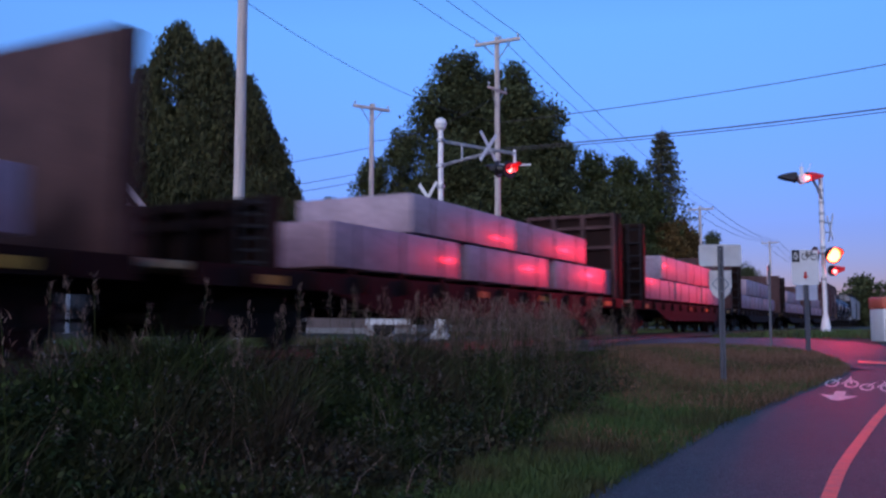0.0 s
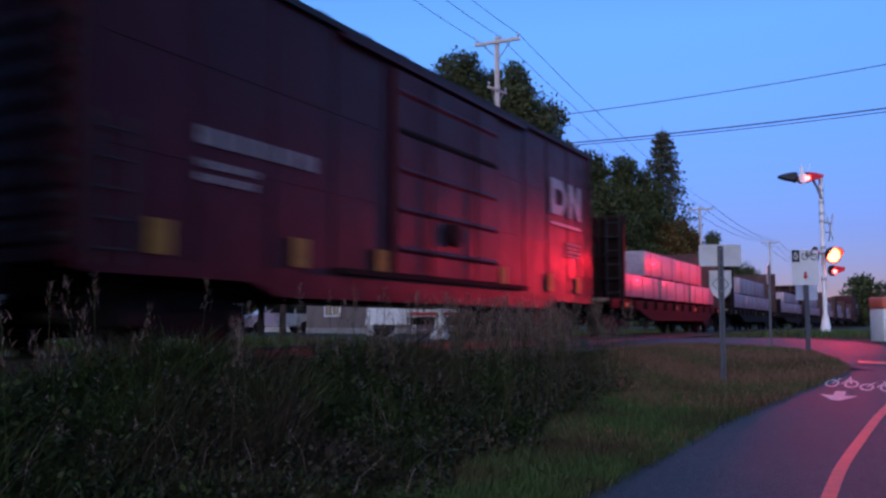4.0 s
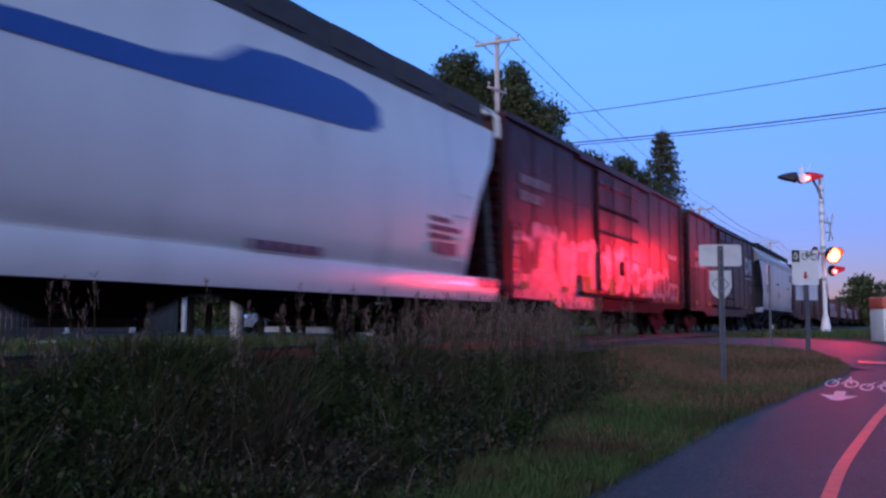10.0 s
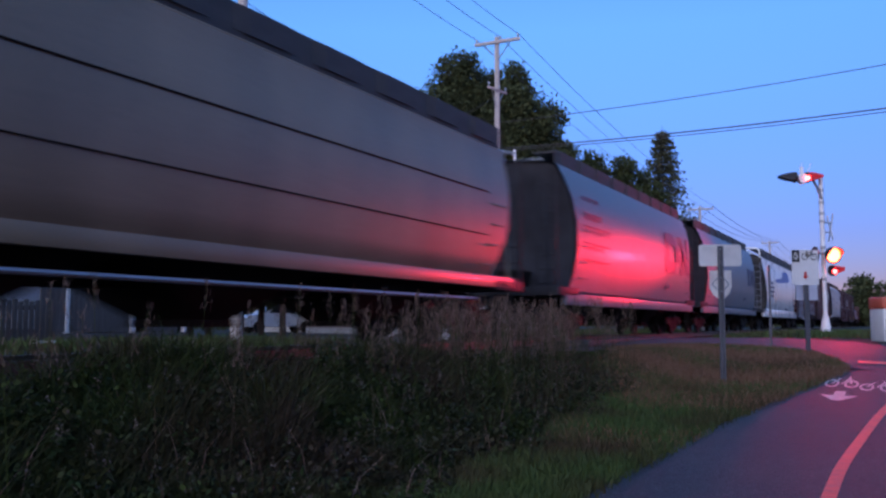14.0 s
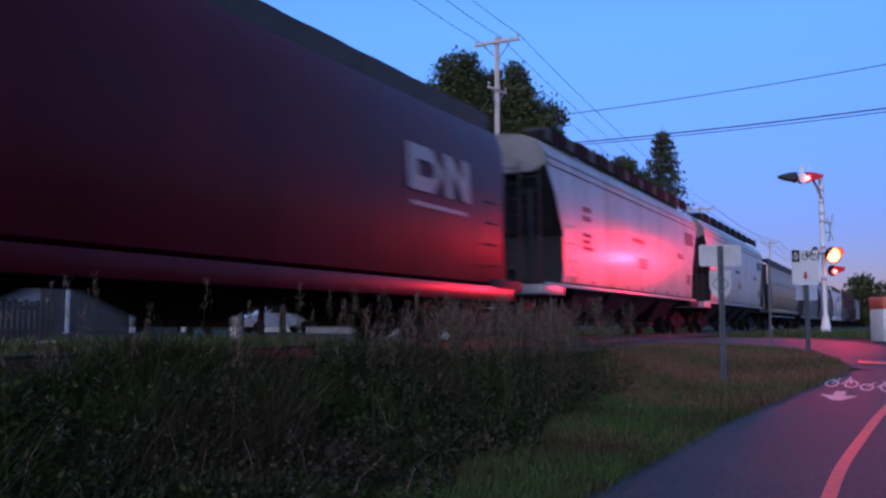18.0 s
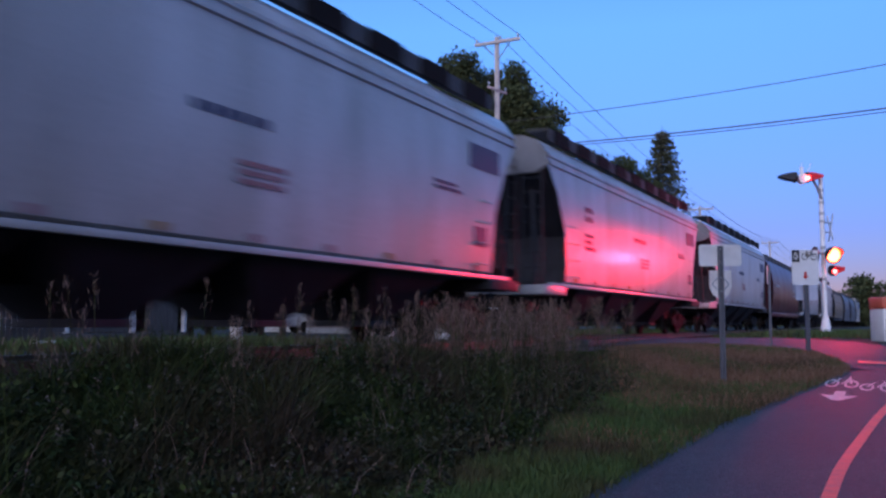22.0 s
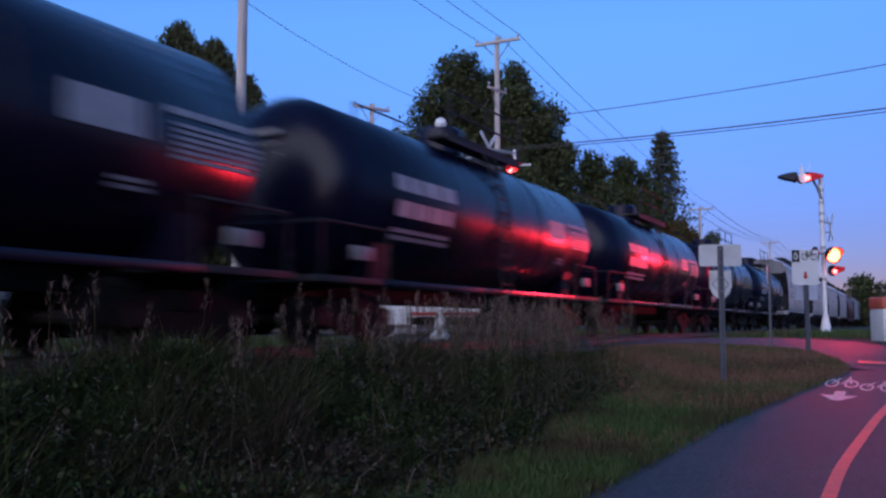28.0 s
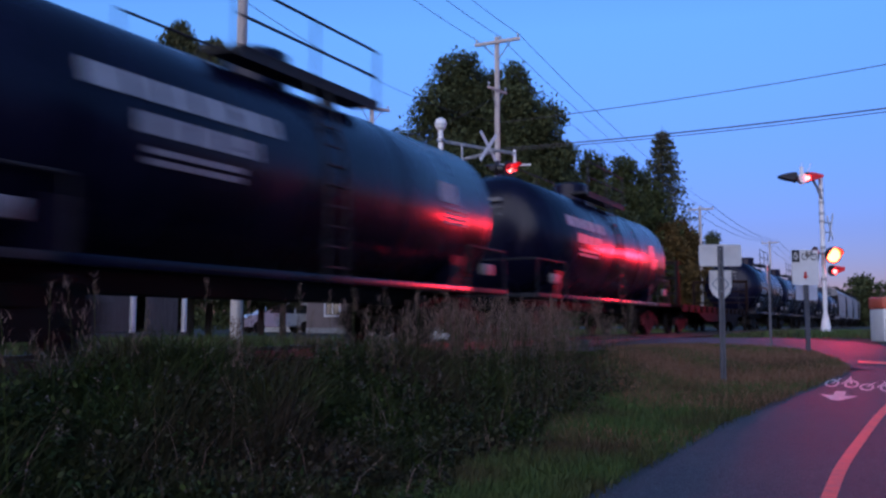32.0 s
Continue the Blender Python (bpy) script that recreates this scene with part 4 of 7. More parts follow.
        for x in (-3.45, -1.3):
            plate(car, "sprayed_square", x, x + 0.55, 1.2, 1.66, y - 0.11, M_YELLOW, "faded yellow sprayed square")
        for x0, x1, z1 in ((-xs + 0.6, -2.15, tall[0]), (-2.0, 1.95, tall[1]), (2.15, xs - 0.6, tall[2])):
            spray_letters(car, x0, x1, 1.16, z1, (y - 0.1) if abs(x0) < 2.05 else (y - 0.004), graf, seed + int(x0 * 3))
    return car


# rows of lettering on a tank: start along the car, top, length, height, repeats
LETTERS_LOW = ((-4.45, 2.87, 2.4, 0.27, 1), (-4.4, 2.44, 2.1, 0.27, 1), (-4.45, 1.98, 2.1, 0.07, 2), (2.65, 2.84, 1.2, 0.42, 1), (4.05, 2.88, 1.6, 0.09, 1), (4.15, 2.70, 1.5, 0.045, 6), (3.35, 1.98, 0.6, 0.05, 2))
LETTERS_HIGH = ((-4.5, 3.14, 3.75, 0.28, 1), (-3.8, 2.72, 2.2, 0.24, 1), (-3.65, 2.34, 1.65, 0.07, 2), (3.3, 2.98, 0.75, 0.38, 1), (3.5, 2.52, 0.9, 0.05, 4))


def tank_car(L, seed, label, ink=M_STENCIL_W, high=False):
    half = L / 2
    xs = half - 0.55
    car = thing("tank_car", pose(0, 0, 0), label, "freight car", "freight train cars")
    R, cz = 1.53, 2.54
    tl = xs - 0.42
    prof = [(-tl, 0.02), (-tl + 0.02, 0.45), (-tl + 0.09, 0.85), (-tl + 0.22, 1.15), (-tl + 0.36, 1.36), (-tl + 0.58, R)]
    prof += [(-2.2, R), (-2.19, R + 0.012), (-2.1, R + 0.012), (-2.09, R), (2.09, R), (2.1, R + 0.012), (2.19, R + 0.012), (2.2, R)]
    prof += [(-x, r) for x, r in reversed(prof[:6])]
    bm = bmesh.new()
    lathe(bm, prof, 40, "x", (0, 0, cz))
    part("shell", bm, M_BLACK, car, "", 50)
    bm = bmesh.new()
    box(bm, -xs, xs, -0.3, 0.3, 0.75, 1.1, 0.02)
    part("centre_sill", bm, M_RUST, car)
    for k in (-1, 1):
        bm = bmesh.new()
        box(bm, *sorted((k * (xs - 2.1), k * xs)), -1.45, 1.45, 1.0, 1.1, 0.01)
        part("end_platform", bm, M_DARK, car)
        bm = bmesh.new()
        prism(bm, [(-1.2, 1.1), (1.2, 1.1), (1.3, 1.9), (1.0, 1.55), (0, 1.2), (-1.0, 1.55), (-1.3, 1.9)], "x", *sorted((k * (xs - 2.2), k * (xs - 1.7))))
        part("saddle", bm, M_BLACK, car)
        bm = bmesh.new()
        x = k * (xs - 0.1)
        pipe(bm, [(x, -1.42, 1.1), (x, -1.42, 1.9), (x, 1.42, 1.9), (x, 1.42, 1.1)], 0.024, 6)
        pipe(bm, [(x, -1.42, 1.9), (k * (xs - 1.9), -1.46, 1.9), (k * (xs - 1.9), -1.46, 1.1)], 0.024, 6)
        pipe(bm, [(x, 1.42, 1.9), (k * (xs - 1.9), 1.46, 1.9), (k * (xs - 1.9), 1.46, 1.1)], 0.024, 6)
        part("end_handrail", bm, M_DARK, car)
        bm = bmesh.new()
        box(bm, *sorted((k * (xs - 1.35), k * (xs - 0.85))), -1.52, -1.42, 1.36, 1.58, 0.02)
        part("placard_holder", bm, M_STENCIL_G, car)
    for y in (-1.42, 1.42):
        bm = bmesh.new()
        box(bm, -xs + 1.8, xs - 1.8, y - 0.05, y + 0.05, 0.98, 1.1, 0.01)
        part("side_rail", bm, M_BLACK, car)
    # protective housing, platform and rails on top
    zt = cz + R
    bm = bmesh.new()
    lathe(bm, [(zt - 0.15, 0.5), (zt + 0.5, 0.5), (zt + 0.55, 0.44), (zt + 0.56, 0.05)], 20, "z", (0, 0, 0))
    part("valve_housing", bm, M_BLACK, car)
    bm = bmesh.new()
    for y in (-1, 1):
        box(bm, -1.8, 1.8, y * 0.6 - 0.02 if y > 0 else -1.15, 1.15 if y > 0 else -0.58, zt - 0.02, zt + 0.03)
        box(bm, -1.8, 1.8, *sorted((y * 1.15, y * 1.12)), zt - 0.12, zt + 0.05)
    part("top_platform", bm, M_DARK, car, "dark grating platform", 0)
    bm = bmesh.new()
    for y in (-1.12, 1.12):
        for z in (zt + 0.46, zt + 0.9):
            tube(bm, (-1.75, y, z), (1.75, y, z), 0.022, 6)
        for x in (-1.75, 0, 1.75):
            tube(bm, (x, y, zt), (x, y, zt + 0.9), 0.022, 6)
    part("platform_handrail", bm, M_DARK, car)
    bm = bmesh.new()
    for x in (-0.25, 0.25):
        pipe(bm, [(x, -1.55, 1.0), (x, -1.56, 2.6), (x, -1.3, 3.6), (x, -1.12, zt)], 0.022, 6)
    for i in range(9):
        z = 1.2 + i * 0.3
        y = ramp(z, [(1.0, -1.55), (2.6, -1.56), (3.6, -1.3), (4.0, -1.12)])
        tube(bm, (-0.25, y, z), (0.25, y, z), 0.018, 5)
    part("side_ladder", bm, M_DARK, car)
    bm = bmesh.new()
    tube(bm, (1.9, 0, zt - 0.1), (1.9, 0, zt + 0.35), 0.16, 10)
    part("safety_valve", bm, M_DARK, car)
    # lettering on the near side follows the shell
    rng = random.Random(seed)
    for x, zs, w, h, n in (LETTERS_HIGH if high else LETTERS_LOW):
        for i in range(n):
            bm = bmesh.new()
            z0 = zs - i * h * 1.7
            u = x
            end = x + w * rng.uniform(0.85, 1.0)
            while u < end:
                l = min(rng.uniform(0.8, 2.2) * h + 0.1, end - u + 0.02)
                v = []
                for z in (z0, z0 - h):
                    yy = -math.sqrt((R + 0.014) ** 2 - (z - cz) ** 2)
                    v.append((yy, z))
                q = [bm.verts.new((u, *v[0])), bm.verts.new((u + l, *v[0])), bm.verts.new((u + l, *v[1])), bm.verts.new((u, *v[1]))]
                bm.faces.new(q)
                u += l + h * 0.25
            part("lettering", bm, ink, car, "", 0)
    for k in (-1, 1):
        for i in range(4):
            bm = bmesh.new()
            z = 3.35 - i * 0.17
            box(bm, *sorted((k * (tl - 0.28), k * (tl + 0.0 - 0.02 * i))), -0.35, 0.15 - 0.08 * i, z, z + (0.08 if i == 0 else 0.04))
            part("head_lettering", bm, M_STENCIL_G, car, "", 0)
    couplers(car, half)
    truck(car, -half + 2.1)
    truck(car, half - 2.1)
    return car


def flatcar(L, label, seed, tall=True, low_rear=False):
    half = L / 2
    xs = half - 0.6
    car = thing("bulkhead_flatcar", pose(0, 0, 0), label, "freight car", "freight train cars")
    bm = bmesh.new()
    box(bm, -half + 0.25, half - 0.25, -1.4, 1.4, 1.02, 1.12, 0.01)
    part("deck", bm, M_WOOD if tall else M_SILL, car, "worn plank deck")
    for y in (-1.48, 1.48):
        bm = bmesh.new()
        prism(bm, [(-xs, 0.85), (-xs + 2.8, 0.85), (-xs + 4.2, 0.55), (xs - 4.2, 0.55), (xs - 2.8, 0.85), (xs, 0.85), (xs, 1.12), (-xs, 1.12)], "y", y - 0.04, y + 0.04)
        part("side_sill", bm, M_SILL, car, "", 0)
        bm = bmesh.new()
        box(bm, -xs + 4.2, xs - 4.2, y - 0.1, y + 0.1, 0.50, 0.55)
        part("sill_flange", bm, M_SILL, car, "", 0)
        pocket = None
        for i in range(13):
            x = -xs + 1.0 + i * (2 * xs - 2.0) / 12
            if pocket is None:
                bm = bmesh.new()
                box(bm, -0.07, 0.07, -0.05, 0.05, 0.86, 1.1, 0.008)
                pocket = part("stake_pocket", bm, M_SILL, car)
                pocket.matrix_basis = pose(x, y + math.copysign(0.07, y), 0)
            else:
                share("stake_pocket", pocket, car, pose(x, y + math.copysign(0.07, y), 0))
    for x in (-xs + 1.4, -1.0, 2.4, xs - 1.6) if tall else ():
        plate(car, "reflective_mark", x - 0.28, x + 0.28, 0.9, 1.02, -1.525, M_YELLOW)
    for k in (-1, 1):
        h = 3.66 if tall else 2.75
        bm = bmesh.new()
        x = (half - 0.8 if k > 0 else -half + 2.3) if tall else k * (half - 0.42)
        if low_rear and k < 0:
            h = 2.1
        if tall:
            box(bm, x - 0.05, x + 0.05, -1.4, 1.4, 1.12, h, 0.01)
        else:
            for i in range(2):
                box(bm, x - 0.04, x + 0.04, -1.35, 1.35, 1.5 + i * 0.6, 1.57 + i * 0.6, 0.01)
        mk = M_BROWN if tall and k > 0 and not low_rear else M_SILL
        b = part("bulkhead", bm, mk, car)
        for y in (-1.4, -0.7, 0.0, 0.7, 1.4) if tall else (-1.4, 0.0, 1.4):
            bm = bmesh.new()
            box(bm, *sorted((x + k * 0.05, x + k * 0.22)), y - 0.06, y + 0.06, 1.1, h, 0.008)
            part("bulkhead_post", bm, mk, b)
        for z in [v for v in (1.7, 2.4, 3.0) if v < h - 0.3 and tall] + [h - 0.14]:
            bm = bmesh.new()
            box(bm, *sorted((x + k * 0.05, x + k * 0.17)), -1.4, 1.4, z, z + 0.14, 0.008)
            part("bulkhead_rail", bm, mk, b)
        if low_rear and k > 0:
            for z in (1.9, 2.6, 3.2, h - 0.1):
                bm = bmesh.new()
                box(bm, x - 0.17, x - 0.05, -1.4, 1.4, z, z + 0.1, 0.008)
                part("bulkhead_rail", bm, M_BROWN, b)
            for y in (-1.34, -0.4, 0.5, 1.34):
                bm = bmesh.new()
                box(bm, x - 0.2, x - 0.05, y - 0.06, y + 0.06, 1.12, h, 0.008)
                part("bulkhead_post", bm, M_BROWN, b)
        ladder(car, x + k * 0.25, -1.35, -0.95, 1.12, h, 6, M_DARK)
    bm = bmesh.new()
    box(bm, -xs, xs, -0.35, 0.35, 0.66, 1.02, 0.02)
    part("centre_sill", bm, M_RUST, car)
    couplers(car, half)
    truck(car, -half + 2.3)
    truck(car, half - 2.3)
    return car


def lumber(x0, x1, z0, z1, s, wrap):
    """One wrapped package of boards lying on bearers."""
    e = thing("lumber_package", pose(0, 0, 0), "sawn lumber package in pale plastic wrap tinted lamp-red on a flatcar", "lumber", "lumber packages")
    l = x1 - x0
    foot = 0.13 if z0 < 1.5 else 0.035
    bm = bmesh.new()
    box(bm, -l / 2, l / 2, -1.24, 1.24, foot, z1 - z0, 0.025)
    part("wrap", bm, wrap, e)
    bearer = None
    for x in (-l * 0.36, 0, l * 0.36):
        if bearer is None:
            bm = bmesh.new()
            box(bm, -0.05, 0.05, -1.22, 1.22, 0.0, foot)
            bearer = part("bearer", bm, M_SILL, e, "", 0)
            bearer.matrix_basis = pose(x, 0, 0)
        else:
            share("bearer", bearer, e, pose(x, 0, 0))
    n = max(2, int(l / 1.4))
    strap = None
    for i in range(n):
        x = -l / 2 + (i + 0.5) * l / n
        if strap is None:
            bm = bmesh.new()
            box(bm, -0.015, 0.015, -1.25, -1.236, foot - 0.01, z1 - z0 + 0.004)
            strap = part("strap", bm, M_DARK, e, "", 0)
            strap.matrix_basis = pose(x, 0, 0)
        else:
            share("strap", strap, e, pose(x, 0, 0))
    e["lift"] = z0
    TRAIN.append((e, s + (x0 + x1) / 2))


# speed of the train in metres a second: it gathers pace a little, then eases off
SPEED = [(0, 13.6), (7, 13.75), (11, 14.15), (19, 14.35), (23, 14.5), (28, 13.95), (32, 13.9)]


def run(t):
    """Metres rolled since the start."""
    d = 0.0
    for (a, u), (b, v) in zip(SPEED, SPEED[1:]):
        if t > a:
            e = min(t, b)
            d += (u + u + (v - u) * (e - a) / (b - a)) / 2 * (e - a)
    return d


def load(s, shift, top):
    """Lower tier of three packages on bolsters, upper tier of two."""
    for x0, x1 in ((-5.75, -1.45), (-1.05, 3.4), (3.9, 8.6)):
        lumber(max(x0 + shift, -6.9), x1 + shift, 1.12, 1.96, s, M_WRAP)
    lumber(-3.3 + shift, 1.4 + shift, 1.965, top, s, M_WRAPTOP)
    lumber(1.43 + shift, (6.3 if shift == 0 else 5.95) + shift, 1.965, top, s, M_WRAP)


def make_train():
    H = "dirty white covered hopper car with dark roof walkway"
    # middle of each car along the rails at the start, leading car first
    cars = [
        (217.8, "modern"), (199.0, "modern"), (180.3, "modern"), (161.5, "modern"), (143.5, "tank"), (127.7, "tank"), (111.3, "box1"),
        (93.1, "flat"), (73.9, "flat"), (54.8, "flat"), (35.7, "flat"), (16.7, "flat_low"), (-2.0, "flat"), (-21.2, "flat"),
        (-40.2, "box1"), (-57.8, "box2"), (-75.1, "modern"), (-94.2, "box3"), (-112.2, "box4"), (-129.9, "blue"), (-149.3, "grey_small"),
        (-166.1, "grey"), (-184.9, "tan"), (-204.8, "modern"), (-223.4, "modern"), (-242.0, "maroon"), (-261.1, "modern"), (-280.8, "modern"),
        (-299.9, "modern"), (-318.9, "modern"), (-335.3, "tank"), (-349.1, "tank_yellow"), (-363.5, "tank"), (-377.5, "tank"), (-391.1, "tank"),
        (-408.6, "empty"), (-424.7, "tank_high"), (-439.4, "tank_high"), (-453.9, "tank_high"), (-468.4, "tank_high"),
    ]
    proto = {}
    for mid, kind in cars:
        if kind in proto:
            ob = copy_thing(proto[kind], pose(0, 0, 0))
        else:
            if kind == "modern":
                ob = hopper(18.45, "modern", M_WHITE, H, 11, marks_modern(11))
            elif kind == "blue":
                ob = hopper(19.9, "taper", M_CREAM, "clean white covered hopper car with a blue stripe", 12, marks_blue)
            elif kind == "grey":
                ob = hopper(16.6, "barrel", M_GREY, "grey round-sided covered hopper car with dark mark", 13, marks_grey(13, True))
            elif kind == "grey_small":
                ob = hopper(16.6, "barrel", M_GREY, "grey round-sided covered hopper car with small dark mark", 16, marks_grey(16, False))
            elif kind == "tan":
                ob = hopper(18.3, "tan", M_TAN, "dirty tan covered hopper car with seam lines", 14, marks_tan)
            elif kind == "maroon":
                ob = hopper(18.2, "barrel", M_MAROON, "glossy maroon round-sided covered hopper car", 15, marks_maroon)
            elif kind == "box1":
                ob = boxcar(17.6, M_OXIDE, "oxide red boxcar with yellow reflective marks", 21)
            elif kind == "box2":
                ob = boxcar(17.6, M_OXIDE, "dark red boxcar with white mark and worn lettering", 22)
            elif kind == "box3":
                ob = boxcar(17.7, M_OXIDE, "dark red boxcar with white mark and plain sides", 23)
            elif kind == "box4":
                ob = boxcar(17.8, M_OXIDE, "dark red boxcar covered with pale blue graffiti", 24, M_GRAF1, mark=False)
            elif kind == "tank":
                ob = tank_car(14.1, 41, "glossy black tank car with white lettering")
            elif kind == "tank_yellow":
                ob = tank_car(14.1, 42, "glossy black tank car with faded yellow lettering", M_STENCIL_Y)
            elif kind == "tank_high":
                ob = tank_car(14.1, 43, "glossy black tank car with long white lettering", high=True)
            elif kind == "flat":
                ob = flatcar(19.05, "brown bulkhead flatcar loaded with wrapped lumber", 61)
            elif kind == "flat_low":
                ob = flatcar(19.05, "brown flatcar loaded with wrapped lumber, one bulkhead low", 63, low_rear=True)
            else:
                ob = flatcar(17.0, "empty rusty red bulkhead flatcar", 62, False)
            proto[kind] = ob
        TRAIN.append((ob, mid))
        if kind in ("flat", "flat_low"):
            load(mid, 0.0 if kind == "flat_low" else -0.9, 2.70 if kind == "flat_low" else 2.84)


make_train()


def motions():
    """The whole train rolls past as one."""
    for ob, s in TRAIN:
        lift = ob.get("lift", 0.0)
        rows = []
        for t in (0, 3, 7, 9, 11, 15, 19, 21, 23, 25.5, 28, 32):
            w = at(s + run(t), 0, RAIL + lift)
            rows.append((t, pose(w.x, w.y, w.z, 0, 0, TURN)))
        walk(ob, rows)


# ---- signals ----
def flasher(parent, x, y, z, face, lit, name="flasher", R=0.26):
    """A hooded lamp with a round black backing disc; face is -1 towards the path, +1 away."""
    bm = bmesh.new()
    tube(bm, (x, y, z), (x, y + face * 0.03, z), R, 28)
    f = part(name, bm, M_BLACKPLATE, parent, "round black backing disc")
    bm = bmesh.new()
    tube(bm, (x, y - face * 0.16, z), (x, y, z), R * 0.5, 16, R * 0.58)
    part("lamp_case", bm, M_BLACKPLATE, f)
    bm = bmesh.new()
    n, r = 12, R * 0.86
    a0, a1 = [], []
    for i in range(n + 1):
        t = math.radians(-20 + 220 * i / n)
        a0.append(bm.verts.new((x + r * math.cos(t), y + face * 0.03, z + r * math.sin(t))))
        a1.append(bm.verts.new((x + r * math.cos(t), y + face * (0.34 if 0.15 < i / n < 0.85 else 0.15), z + r * math.sin(t))))
    for i in range(n):
        bm.faces.new((a0[i], a0[i + 1], a1[i + 1], a1[i]))
    h = part("hood", bm, M_BLACKPLATE, f)
    h.modifiers.new("thickness", "SOLIDIFY").thickness = 0.008
    bm = bmesh.new()
    lathe(bm, [(y + face * 0.031, R * 0.82), (y + face * 0.05, R * 0.74), (y + face * 0.065, R * 0.4), (y + face * 0.07, 0.01)], 20, "y", (x, 0, z))
    part("lens", bm, M_LENS_ON if lit == 2 else M_LENS_DIM if lit == 1 else M_REDPAINT, f, "lit red lens" if lit else "dark red lens")
    return f


def side_lamp(parent, x, y, z, lit):
    """A hooded lamp on the arm that looks along the road, seen from its side."""
    bm = bmesh.new()
    n = 24
    lathe(bm, [(-0.02, 0.02), (-0.02, 0.27), (0.02, 0.27), (0.02, 0.02)], n, "x", (0, 0, 0))
    f = part("flasher", bm, M_BLACKPLATE, parent, "round black backing disc")
    f.matrix_basis = pose(x, y, z, 0, 0, 150 if lit == 2 else 62 if not lit else -48)
    bm = bmesh.new()
    tube(bm, (0.0, 0, 0.0), (-0.2, 0, 0.0), 0.16, 14, 0.12)
    part("lamp_case", bm, M_BLACKPLATE, f)
    bm = bmesh.new()
    n = 10
    a0, a1 = [], []
    for i in range(n + 1):
        t = radians(-15 + 210 * i / n)
        a0.append(bm.verts.new((0.02, 0.19 * math.cos(t), 0.19 * math.sin(t))))
        a1.append(bm.verts.new((0.44 if 0.2 < i / n < 0.8 else 0.22, 0.17 * math.cos(t), 0.17 * math.sin(t) + 0.01)))
    for i in range(n):
        bm.faces.new((a0[i], a0[i + 1], a1[i + 1], a1[i]))
    h = part("hood", bm, M_LENS_SIDE if lit == 1 else M_BLACKPLATE, f, "", 0)
    h.modifiers.new("thickness", "SOLIDIFY").thickness = 0.01
    if lit:
        bm = bmesh.new()
        lathe(bm, [(0.02, 0.10), (0.05, 0.08), (0.07, 0.04), (0.08, 0.01)], 16, "x", (0, 0, 0))
        part("lens", bm, M_LENS_DIM, f, "lit red lens")


def crossbuck(parent, x, y, z, turn, size=1.2):
    bm = bmesh.new()
    for k in (-1, 1):
        c, s_ = math.cos(radians(k * 48)), math.sin(radians(k * 48))
        q = []
        for a, b in ((-size / 2, -0.062), (size / 2, -0.062), (size / 2, 0.062), (-size / 2, 0.062)):
            q.append((a * c - b * s_, a * s_ + b * c))
        prism(bm, q, "y", -0.006 + 0.012 * k, 0.006 + 0.012 * k)
    o = part("crossbuck", bm, M_SIGN, parent, "white crossed boards", 0)
    o.matrix_basis = pose(x, y, z, 0, 0, turn)


